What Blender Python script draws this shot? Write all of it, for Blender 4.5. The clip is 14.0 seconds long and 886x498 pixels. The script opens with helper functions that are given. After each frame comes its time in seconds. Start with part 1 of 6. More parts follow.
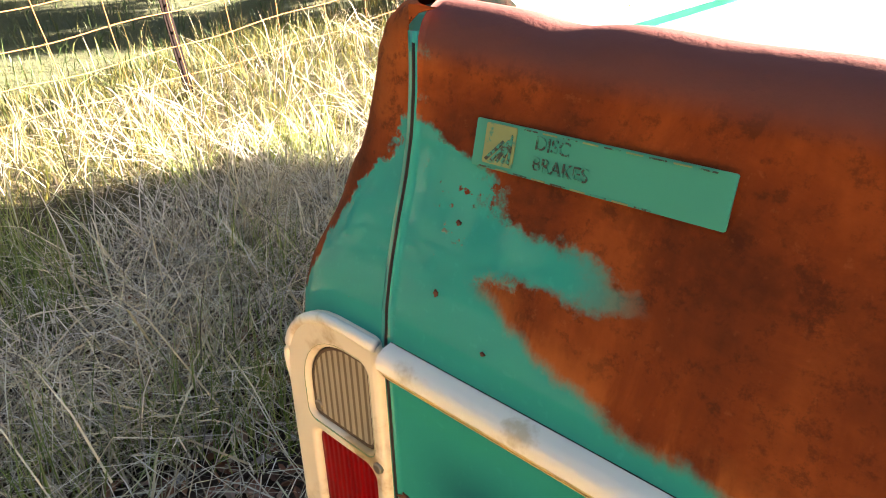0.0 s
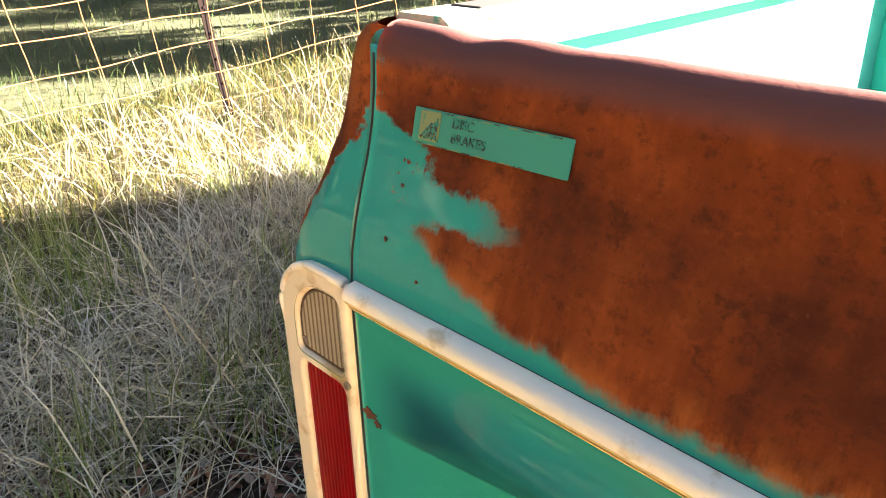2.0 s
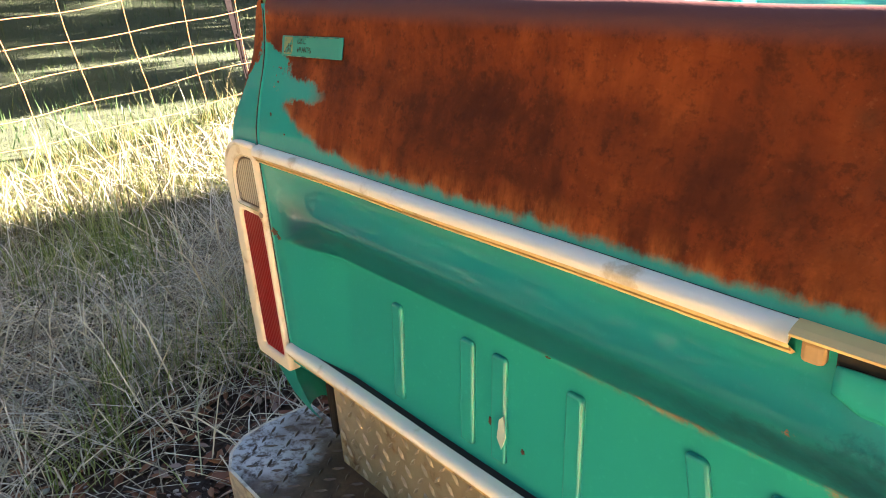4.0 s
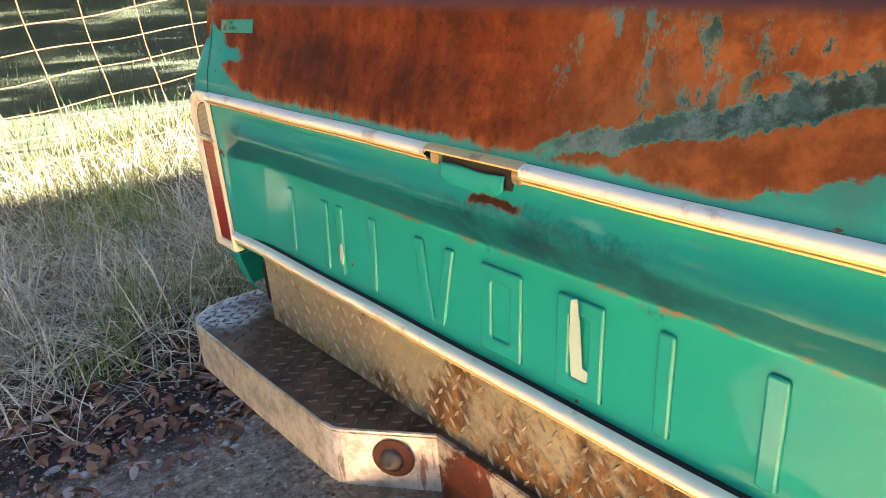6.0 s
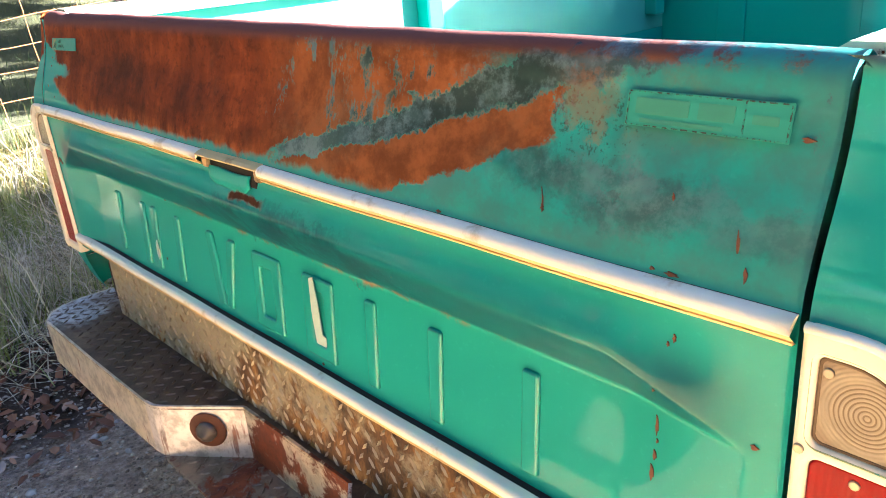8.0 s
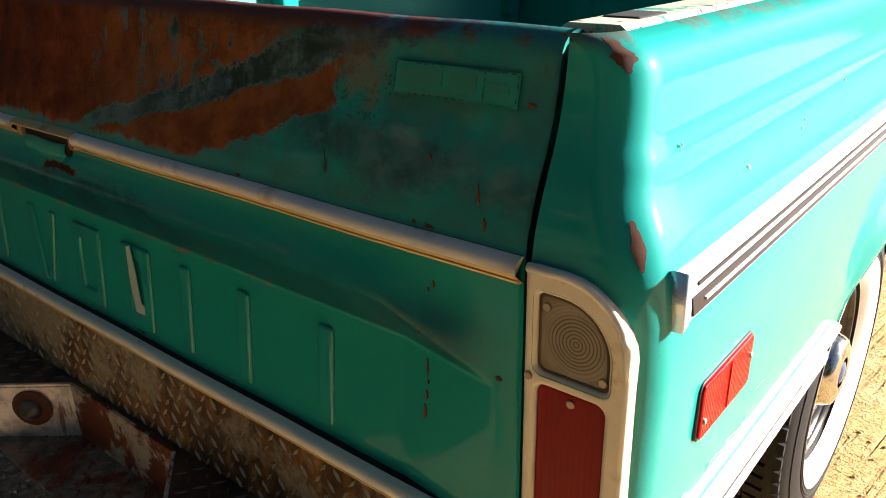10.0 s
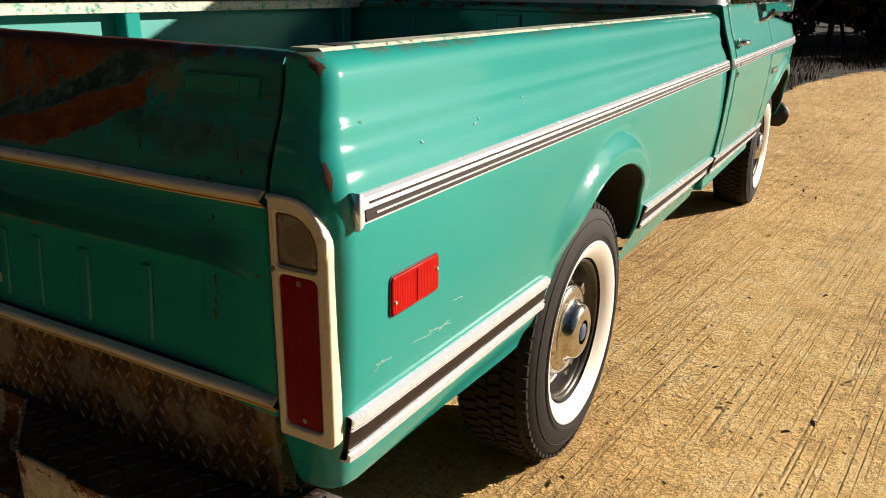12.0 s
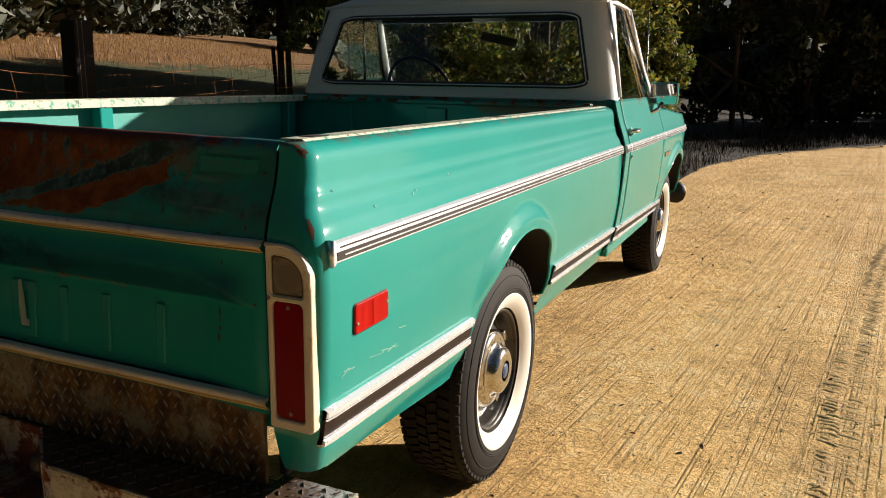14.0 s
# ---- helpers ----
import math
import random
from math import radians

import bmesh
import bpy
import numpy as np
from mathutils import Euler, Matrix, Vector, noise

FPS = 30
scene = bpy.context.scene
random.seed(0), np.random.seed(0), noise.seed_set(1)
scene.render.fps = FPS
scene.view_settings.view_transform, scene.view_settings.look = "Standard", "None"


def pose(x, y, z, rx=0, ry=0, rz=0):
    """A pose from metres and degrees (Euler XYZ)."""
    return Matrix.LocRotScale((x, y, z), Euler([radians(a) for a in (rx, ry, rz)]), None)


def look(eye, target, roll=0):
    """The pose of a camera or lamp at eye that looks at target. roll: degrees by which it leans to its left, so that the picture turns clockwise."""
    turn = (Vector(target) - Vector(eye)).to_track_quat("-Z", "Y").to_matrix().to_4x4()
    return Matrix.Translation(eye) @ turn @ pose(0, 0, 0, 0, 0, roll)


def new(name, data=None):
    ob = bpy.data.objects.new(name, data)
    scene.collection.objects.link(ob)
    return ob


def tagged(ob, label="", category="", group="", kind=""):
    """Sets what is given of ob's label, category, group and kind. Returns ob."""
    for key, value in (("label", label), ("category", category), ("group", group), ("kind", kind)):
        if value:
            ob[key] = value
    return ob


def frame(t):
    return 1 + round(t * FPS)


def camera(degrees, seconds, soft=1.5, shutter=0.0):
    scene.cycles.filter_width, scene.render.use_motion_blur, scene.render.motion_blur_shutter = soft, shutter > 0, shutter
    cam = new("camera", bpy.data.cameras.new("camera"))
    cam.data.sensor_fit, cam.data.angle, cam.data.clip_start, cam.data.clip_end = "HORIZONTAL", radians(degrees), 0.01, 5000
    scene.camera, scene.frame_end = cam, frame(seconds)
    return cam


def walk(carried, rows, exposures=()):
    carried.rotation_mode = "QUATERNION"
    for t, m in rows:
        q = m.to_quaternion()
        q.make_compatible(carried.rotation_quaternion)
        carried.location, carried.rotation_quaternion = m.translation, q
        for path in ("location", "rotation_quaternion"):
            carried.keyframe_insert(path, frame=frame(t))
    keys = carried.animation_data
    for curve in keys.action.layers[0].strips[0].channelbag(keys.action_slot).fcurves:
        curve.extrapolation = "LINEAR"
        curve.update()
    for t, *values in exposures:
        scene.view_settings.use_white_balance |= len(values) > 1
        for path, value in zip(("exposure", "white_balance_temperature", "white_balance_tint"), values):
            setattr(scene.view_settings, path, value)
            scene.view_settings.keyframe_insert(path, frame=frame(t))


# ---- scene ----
cam = camera(59.6, 14.0, 1.0)
PATH = [
    (0, (-0.529, -0.253, 1.254), (-1.795, 1.005, 0.35), -1.9),
    (0.5, (-0.518, -0.255, 1.251), (-1.782, 1.021, 0.37), -1.1),
    (1, (-0.485, -0.265, 1.257), (-1.777, 0.991, 0.389), -1.3),
    (1.5, (-0.44, -0.283, 1.26), (-1.77, 0.956, 0.425), -0.7),
    (2, (-0.377, -0.314, 1.268), (-1.729, 0.903, 0.437), -1.7),
    (2.2, (-0.343, -0.333, 1.271), (-1.707, 0.872, 0.442), -2.6),
    (4.3, (0.213, -0.466, 1.233), (-1.255, 0.669, 0.486), -4.5),
    (4.5, (0.273, -0.485, 1.236), (-1.196, 0.648, 0.488), -4.6),
    (5, (0.423, -0.535, 1.236), (-1.053, 0.597, 0.5), -4.5),
    (5.5, (0.586, -0.582, 1.229), (-0.904, 0.544, 0.514), -4.3),
    (6, (0.726, -0.59, 1.234), (-0.773, 0.514, 0.502), -5.1),
    (6.5, (0.855, -0.576, 1.252), (-0.646, 0.506, 0.493), -5.9),
    (7, (0.951, -0.553, 1.254), (-0.539, 0.547, 0.498), -5.4),
    (7.5, (1.012, -0.528, 1.253), (-0.447, 0.623, 0.513), -5.0),
    (8, (1.033, -0.505, 1.259), (-0.364, 0.721, 0.52), -4.9),
    (8.2, (1.039, -0.498, 1.259), (-0.332, 0.759, 0.523), -4.7),
    (10.3, (1.192, -0.492, 1.24), (0.055, 0.96, 0.465), -0.5),
    (10.5, (1.225, -0.505, 1.24), (0.115, 0.963, 0.458), -0.2),
    (11, (1.327, -0.579, 1.229), (0.281, 0.955, 0.486), 0.1),
    (11.5, (1.424, -0.656, 1.228), (0.445, 0.944, 0.534), 0.5),
    (12, (1.517, -0.74, 1.247), (0.587, 0.912, 0.608), 0.8),
    (12.5, (1.61, -0.841, 1.264), (0.703, 0.851, 0.702), 0.5),
    (13, (1.646, -0.946, 1.267), (0.785, 0.788, 0.763), 0.8),
    (13.5, (1.673, -1.054, 1.278), (0.852, 0.71, 0.816), 0.9),
    (14, (1.688, -1.11, 1.282), (0.885, 0.671, 0.853), 0.9),
]
walk(cam, [(t, look(eye, target, roll)) for t, eye, target, roll in PATH],
     exposures=[(0.0, 5.0, 6750, 21), (2.2, 5.05, 6500, 20), (4.3, 5.0, 6000, 19), (5.5, 5.1, 5800, 20), (7.3, 5.28, 5600, 20), (8.2, 4.90, 5550, 21), (10.3, 1.88, 5850, 14), (10.6, 1.64, 5950, 14), (11.2, 1.24, 6200, 12), (12.0, 0.94, 6300, 13), (14.0, 0.92, 6250, 13)])

# ---- sky, sun ----
SUN_AZ, SUN_EL = 48.0, 18.0   # degrees from +x towards +y, and above the horizon
world = bpy.data.worlds.new("sky")
scene.world = world
world.use_nodes = True
wt = world.node_tree
sky = wt.nodes.new("ShaderNodeTexSky")
sky.sky_type, sky.sun_disc = "NISHITA", False
sky.sun_elevation, sky.sun_rotation = radians(SUN_EL), radians(90.0 - SUN_AZ)
sky.air_density, sky.dust_density = 1.0, 1.5
wt.links.new(sky.outputs[0], wt.nodes["Background"].inputs[0])
wt.nodes["Background"].inputs[1].default_value = 0.0160
sun = new("sun", bpy.data.lights.new("sun", "SUN"))
sun.data.energy, sun.data.angle, sun.data.color = 5.0, radians(0.6), (1.0, 0.88, 0.72)
ca, sa, ce, se = (math.cos(radians(SUN_AZ)), math.sin(radians(SUN_AZ)), math.cos(radians(SUN_EL)), math.sin(radians(SUN_EL)))
sun.matrix_world = look((30 * ca * ce, 30 * sa * ce, 30 * se), (0, 0, 0))


# ---- materials ----
class Graph:
    """A small hand for building a node material."""

    def __init__(self, name):
        self.mat = bpy.data.materials.new(name)
        self.mat.use_nodes = True
        self.nt = self.mat.node_tree
        self.bsdf = self.nt.nodes["Principled BSDF"]
        self.out = self.nt.nodes["Material Output"]
        self.co = self.add("ShaderNodeTexCoord").outputs["Object"]
        self._axes = None

    def add(self, kind):
        return self.nt.nodes.new(kind)

    def put(self, socket, v):
        if isinstance(v, bpy.types.NodeSocket):
            self.nt.links.new(v, socket)
        elif isinstance(v, (tuple, list)) and len(v) == 3 and socket.type == "RGBA":
            socket.default_value = (*v, 1)
        else:
            socket.default_value = v

    @property
    def axes(self):
        if self._axes is None:
            s = self.add("ShaderNodeSeparateXYZ")
            self.put(s.inputs[0], self.co)
            self._axes = s.outputs
        return self._axes

    def m(self, op, a, b=0.0, c=None, clamp=False):
        n = self.add("ShaderNodeMath")
        n.operation, n.use_clamp = op, clamp
        self.put(n.inputs[0], a)
        self.put(n.inputs[1], b)
        if c is not None:
            self.put(n.inputs[2], c)
        return n.outputs[0]

    def step(self, v, lo, hi):
        n = self.add("ShaderNodeMapRange")
        n.interpolation_type = "SMOOTHSTEP"
        for i, q in enumerate((v, lo, hi, 0.0, 1.0)):
            self.put(n.inputs[i], q)
        return n.outputs[0]

    def vec(self, scale=(1, 1, 1), turn=0.0):
        n = self.add("ShaderNodeMapping")
        self.put(n.inputs[0], self.co)
        n.inputs["Scale"].default_value = scale
        n.inputs["Rotation"].default_value = (0, 0, turn)
        return n.outputs[0]

    def skew(self, kx, lean, ky):
        """Coordinates stretched along lines that lean from y towards x."""
        x, y, z = self.axes
        n = self.add("ShaderNodeCombineXYZ")
        self.put(n.inputs[0], self.m("MULTIPLY", self.m("MULTIPLY_ADD", y, -lean, x), kx))
        self.put(n.inputs[1], self.m("MULTIPLY", y, ky))
        return n.outputs[0]

    def noise(self, scale, detail=4.0, rough=0.55, vec=None, warp=0.0):
        n = self.add("ShaderNodeTexNoise")
        self.put(n.inputs["Vector"], vec or self.co)
        n.inputs["Scale"].default_value, n.inputs["Detail"].default_value = scale, detail
        n.inputs["Roughness"].default_value, n.inputs["Distortion"].default_value = rough, warp
        return n.outputs[0]

    def cells(self, scale, vec=None):
        n = self.add("ShaderNodeTexVoronoi")
        self.put(n.inputs["Vector"], vec or self.co)
        n.inputs["Scale"].default_value = scale
        return n.outputs["Distance"]

    def waves(self, scale, vec=None, warp=2.0, axis="X"):
        n = self.add("ShaderNodeTexWave")
        n.bands_direction = axis
        self.put(n.inputs["Vector"], vec or self.co)
        n.inputs["Scale"].default_value, n.inputs["Distortion"].default_value = scale, warp
        n.inputs["Detail"].default_value = 2
        return n.outputs["Fac"]

    def mix(self, f, a, b):
        n = self.add("ShaderNodeMix")
        n.data_type = "RGBA"
        self.put(n.inputs[0], f)
        self.put(n.inputs[6], a)
        self.put(n.inputs[7], b)
        return n.outputs[2]

    def ramp(self, f, stops):
        n = self.add("ShaderNodeValToRGB")
        while len(n.color_ramp.elements) < len(stops):
            n.color_ramp.elements.new(0.5)
        for e, (p, c) in zip(n.color_ramp.elements, stops):
            e.position, e.color = p, (*c, 1)
        self.put(n.inputs[0], f)
        return n.outputs[0]

    def bump(self, h, strength=0.3, dist=0.002):
        n = self.add("ShaderNodeBump")
        n.inputs["Strength"].default_value, n.inputs["Distance"].default_value = strength, dist
        self.put(n.inputs["Height"], h)
        self.put(self.bsdf.inputs["Normal"], n.outputs[0])

    def set(self, **kw):
        for k, v in kw.items():
            self.put(self.bsdf.inputs[k.replace("_", " ")], v)
        return self.mat

    def random(self):
        return self.add("ShaderNodeObjectInfo").outputs["Random"]

    def island(self):
        return self.add("ShaderNodeNewGeometry").outputs["Random Per Island"]


def plain(name, c, rough=0.5, metal=0.0, vary=0.25, scale=30.0, dirt_shade=None, bump=0.15, dist=0.001, **more):
    """A surface of one colour with grain, blotches and fine relief."""
    g = Graph(name)
    fine, broad = g.noise(scale, 5), g.noise(scale * 0.13, 3)
    k = g.m("MULTIPLY_ADD", fine, vary, g.m("MULTIPLY_ADD", broad, vary, -vary), clamp=False)
    lo, hi = tuple(x * (1 - vary) for x in c), tuple(min(1, x * (1 + vary)) for x in c)
    col = g.mix(g.m("ADD", g.m("MULTIPLY", k, 1.5), 0.5, clamp=True), lo, hi)
    if dirt_shade:
        col = g.mix(g.step(g.noise(scale * 0.4, 6, 0.65), 0.56, 0.68), col, dirt_shade)
    g.bump(fine, bump, dist)
    return g.set(Base_Color=col, Roughness=g.m("MULTIPLY_ADD", fine, 0.25, rough - 0.12), Metallic=metal, **more)


RUST_M = (0.165, 0.038, 0.008)


def rust_colour(g):
    """Layered rust: dark red-brown and orange, clouded, streaked downwards and stippled."""
    n = g.noise(9, 7, 0.68, warp=0.6)
    s = g.noise(4.0, 5, 0.62, vec=g.vec((3.6, 1, 0.8)))
    big = g.noise(2.4, 5, 0.62, vec=g.vec((1, 1, 3.4)), warp=0.7)
    f = g.m("ADD", g.m("MULTIPLY_ADD", s, 0.40, g.m("MULTIPLY", n, 0.38)), g.m("MULTIPLY", big, 0.38))
    col = g.ramp(f, ((0.40, (0.040, 0.010, 0.005)), (0.51, (0.082, 0.019, 0.007)), (0.59, (0.146, 0.031, 0.008)), (0.67, (0.225, 0.054, 0.012)), (0.80, (0.350, 0.100, 0.020))))
    fine = g.noise(75, 6, 0.75)
    col = g.mix(g.m("MULTIPLY", g.step(fine, 0.50, 0.66), 0.55), col, (0.035, 0.010, 0.006))
    return g.mix(g.m("MULTIPLY", g.step(g.noise(130, 5, 0.7), 0.60, 0.72), 0.16), col, (0.33, 0.13, 0.045))


def teal_colour(g, stain=0.0):
    c = g.mix(g.noise(2.2, 4), (0.013, 0.240, 0.210), (0.018, 0.294, 0.257))
    c = g.mix(g.m("MULTIPLY", g.step(g.noise(160, 3), 0.60, 0.72), 0.25), c, (0.03, 0.35, 0.29))
    return c


def finish(g, col, rusty, extra_rough=0.0, gloss=0.30, sheen=0.05):
    grain = g.noise(220, 4, 0.7)
    g.bump(g.m("MULTIPLY", g.m("ADD", grain, g.m("MULTIPLY", g.noise(45, 5), 1.5)), g.m("MULTIPLY_ADD", rusty, 0.9, 0.02)), 0.35, 0.0012)
    rough = g.m("ADD", g.m("MULTIPLY_ADD", rusty, 0.24, 0.46 + extra_rough), g.m("MULTIPLY", g.noise(14, 4), 0.10))
    coat = g.m("MULTIPLY_ADD", rusty, -1.2 * gloss, gloss, clamp=True)
    return g.set(Base_Color=col, Roughness=rough, Coat_Weight=coat, Coat_Roughness=sheen, Specular_IOR_Level=g.m("MULTIPLY_ADD", rusty, 0.06, 0.04))


def paint_material():
    """Old turquoise enamel with small chips, rust showing along the top rail."""
    g = Graph("turquoise_enamel")
    x, y, z = g.axes
    chips = g.step(g.noise(55, 6, 0.7), 0.72, 0.74)
    rail = g.m("MULTIPLY", g.step(z, 1.150, 1.176), g.step(g.noise(16, 6, 0.7), 0.50, 0.60))
    scuff = g.m("MULTIPLY", g.step(g.noise(70, 6, 0.75, vec=g.vec((1, 0.6, 1))), 0.70, 0.76), 0.35)
    rusty = g.m("MAXIMUM", g.m("MULTIPLY", chips, 0.8), rail)
    col = g.mix(scuff, teal_colour(g), (0.30, 0.55, 0.45))
    return finish(g, g.mix(rusty, col, rust_colour(g)), rusty, 0.0, 0.75, 0.08)


def gate_material():
    """Turquoise tailgate: wide rust over its upper part, dark stains, a rusted crease, painted shade above it."""
    g = Graph("rusted_tailgate_paint")
    x, y, z = g.axes
    add, sub, mul, mad = (lambda a, b: g.m("ADD", a, b)), (lambda a, b: g.m("SUBTRACT", a, b)), (lambda a, b: g.m("MULTIPLY", a, b)), (lambda a, b, c: g.m("MULTIPLY_ADD", a, b, c))
    either, no = (lambda a, b: g.m("MAXIMUM", a, b)), (lambda a: g.m("SUBTRACT", 1.0, a))

    def spot(cx, cz, rx, rz, wob=0.0, soft=0.7):
        """1 inside an uneven oval, fading out past its edge."""
        u = g.m("POWER", g.m("ABSOLUTE", g.m("DIVIDE", sub(x, cx), rx)), 2.0)
        v = g.m("POWER", g.m("ABSOLUTE", g.m("DIVIDE", add(sub(z, cz), mul(w, wob)), rz)), 2.0)
        return no(g.step(add(u, v), 1.0 - soft * 0.7, 1.0 + soft))

    warp, ragged = g.noise(8, 6, 0.66), g.noise(42, 5, 0.7)
    w = add(add(sub(warp, 0.5), mul(sub(ragged, 0.5), 0.40)), mul(sub(g.noise(130, 4, 0.7), 0.5), 0.25))
    streak = sub(g.noise(6, 5, 0.6, vec=g.vec((4.5, 1, 0.6))), 0.5)
    # bare paint beside the seam, under the sticker and in an inlet below it
    left = g.step(mad(w, 0.12, add(x, mul(g.step(z, 1.100, 1.128), 0.085))), -0.786, -0.768)
    inlet = spot(-0.775, 1.0655, 0.078, 0.0125, 0.05, 0.8)
    back = g.m("MINIMUM", add(x, 0.575), 0.0)
    foot = add(mad(mul(back, back), 1.1, 0.9955), add(mul(streak, 0.022), mul(w, 0.030)))
    low = g.step(z, foot, add(foot, 0.013))
    # towards the far end: a slanting slate band, an orange strip below it, broken rust above it
    lower, upper = mad(sub(x, 0.12), 0.262, 1.0005), mad(sub(x, 0.263), 0.315, 1.066)
    zl, zu = add(sub(z, lower), mul(w, 0.060)), add(sub(z, upper), mul(w, 0.085))
    band = mul(mul(g.step(zl, -0.003, 0.004), g.step(zu, 0.004, -0.004)), g.step(mad(w, 0.15, x), 0.115, 0.150))
    sill = mad(g.m("MAXIMUM", sub(x, 0.335), 0.0), 0.34, 0.990)
    strip = mul(mul(g.step(zl, 0.003, -0.003), g.step(add(z, mul(w, 0.050)), sill, add(sill, 0.006))), g.step(mad(w, 0.14, x), 0.586, 0.572))
    above = mul(g.step(zu, -0.004, 0.004), g.step(mad(w, 0.30, x), 0.56, 0.47))
    drip = g.step(g.noise(19, 6, 0.74, vec=g.vec((2.2, 1, 0.8))), 0.50, 0.57)
    holes = either(spot(0.245, 1.106, 0.014, 0.040, 0.3, 1.2), either(spot(0.300, 1.134, 0.026, 0.030, 0.3, 1.2), spot(0.378, 1.124, 0.034, 0.028, 0.4, 1.2)))
    holes = mul(either(holes, spot(0.115, 1.092, 0.030, 0.016, 0.3, 1.2)), drip)
    holes = either(holes, mul(g.step(g.noise(15, 6, 0.72, vec=g.vec((1.6, 1, 1))), 0.595, 0.66), mul(g.step(x, 0.02, 0.20), g.step(z, 1.082, 1.100))))
    far = g.step(mad(w, 0.16, x), 0.10, 0.135)
    right = mad(far, sub(either(mul(above, no(holes)), strip), 1.0), 1.0)
    blob = mul(spot(0.622, 1.117, 0.026, 0.017, 0.15, 1.2), 0.42)
    main = mul(mul(mul(left, low), no(inlet)), right)
    main = either(mul(main, no(band)), blob)
    spots_l = mul(g.step(ragged, 0.57, 0.60), spot(-0.790, 1.100, 0.030, 0.022, 0.2, 1.0))
    lip = mul(g.step(mad(w, 0.03, z), 1.150, 1.160), g.step(mad(w, 0.8, sub(0.80, x)), 0.0, 0.10))
    crease = mul(mul(mul(g.step(g.noise(28, 6, 0.75), 0.46, 0.60), 0.75), no(g.step(g.m("ABSOLUTE", add(sub(z, 0.8605), mul(w, 0.020))), 0.001, 0.009))), g.step(mad(w, 0.3, g.m("ABSOLUTE", sub(x, 0.12))), 0.46, 0.30))
    hand = mul(no(g.step(g.m("ABSOLUTE", add(sub(z, 0.9365), mul(w, 0.03))), 0.003, 0.008)), mul(g.step(x, 0.000, 0.010), g.step(x, 0.105, 0.088)))
    chips = mul(g.step(ragged, 0.70, 0.73), g.step(warp, 0.52, 0.60))
    rusty = either(either(main, lip), either(either(crease, hand), either(chips, spots_l)))
    # dark weathering of the paint past the rust
    up = g.step(z, 0.992, 1.005)
    cloud = g.noise(7, 6, 0.66, vec=g.vec((1, 1, 1.6)), warp=0.4)
    soft = mul(either(spot(0.650, 1.052, 0.110, 0.022, 0.10, 1.2), mul(spot(0.790, 1.048, 0.060, 0.018, 0.10, 1.2), 0.6)), g.step(cloud, 0.10, 0.56))
    soft = either(soft, spot(0.659, 1.052, 0.016, 0.009, 0.12, 1.0))
    high = mul(mul(g.step(zu, -0.010, 0.006), g.step(x, 0.40, 0.52)), mul(g.step(x, 0.68, 0.58), g.step(cloud, 0.30, 0.56)))
    stain = mul(up, either(either(band, mul(holes, far)), either(mul(soft, 0.80), mul(high, 0.92))))
    black = mul(g.step(g.noise(20, 6, 0.74), 0.40, 0.56), mul(g.step(x, 0.20, 0.36), g.step(x, 0.66, 0.56)))
    slate = g.mix(g.step(g.noise(34, 6, 0.74), 0.40, 0.60), (0.036, 0.058, 0.068), (0.095, 0.135, 0.155))
    slate = g.mix(mul(black, 0.92), slate, (0.016, 0.017, 0.017))
    dull = mul(up, mul(g.step(g.noise(9, 5, 0.7), 0.30, 0.62), g.step(x, 0.20, 0.50)))
    paint = g.mix(mul(dull, 0.75), teal_colour(g), (0.042, 0.130, 0.128))
    tan = mul(mul(g.step(z, 1.084, 1.100), g.step(g.noise(12, 6, 0.7), 0.46, 0.62)), mul(g.step(x, 0.54, 0.60), g.step(x, 0.82, 0.64)))
    paint = g.mix(mul(tan, 0.60), paint, (0.130, 0.105, 0.055))
    paint = g.mix(mul(stain, 0.92), paint, slate)
    grit = mul(g.step(g.noise(190, 4, 0.7), 0.56, 0.62), mul(spot(0.630, 1.102, 0.045, 0.020, 0.2, 1.2), 0.55))
    paint = g.mix(grit, paint, (0.020, 0.012, 0.010))
    # shade of the down-facing facet above the crease, put into the paint colour
    facet_shade = mul(mul(g.step(z, 0.855, 0.868), g.step(z, 0.952, 0.905)), mul(g.step(g.noise(5, 5, 0.6), 0.05, 0.42), g.step(g.m("ABSOLUTE", x), 0.83, 0.74)))
    paint = g.mix(mul(facet_shade, 0.90), paint, (0.003, 0.060, 0.090))
    # the facet's deepest shade, painted darker along its middle
    facet_deep_shade = mul(spot(0.11, 0.900, 0.24, 0.026, 0.15, 1.3), g.step(g.noise(16, 5, 0.7), 0.30, 0.62))
    paint = g.mix(mul(facet_deep_shade, 0.75), paint, (0.004, 0.020, 0.044))
    rust = rust_colour(g)
    orange = g.mix(g.step(g.noise(16, 6, 0.7), 0.36, 0.62), (0.115, 0.038, 0.012), (0.245, 0.086, 0.024))
    rust = g.mix(mul(g.step(x, 0.02, 0.24), 0.86), rust, orange)
    haze = mul(g.step(g.noise(5.5, 6, 0.7), 0.48, 0.66), g.step(x, -0.25, 0.15))
    rust = g.mix(mul(haze, 0.35), rust, (0.115, 0.080, 0.040))
    glow = mul(mul(g.step(z, add(foot, 0.036), add(foot, 0.004)), g.step(g.noise(14, 5, 0.7, vec=g.vec((2.2, 1, 0.8))), 0.38, 0.60)), g.step(x, 0.16, 0.02))
    rust = g.mix(mul(glow, 0.75), rust, (0.330, 0.100, 0.022))
    dusk = mul(spot(-0.47, 1.098, 0.26, 0.020, 0.22, 1.4), g.step(g.noise(11, 6, 0.72), 0.34, 0.60))
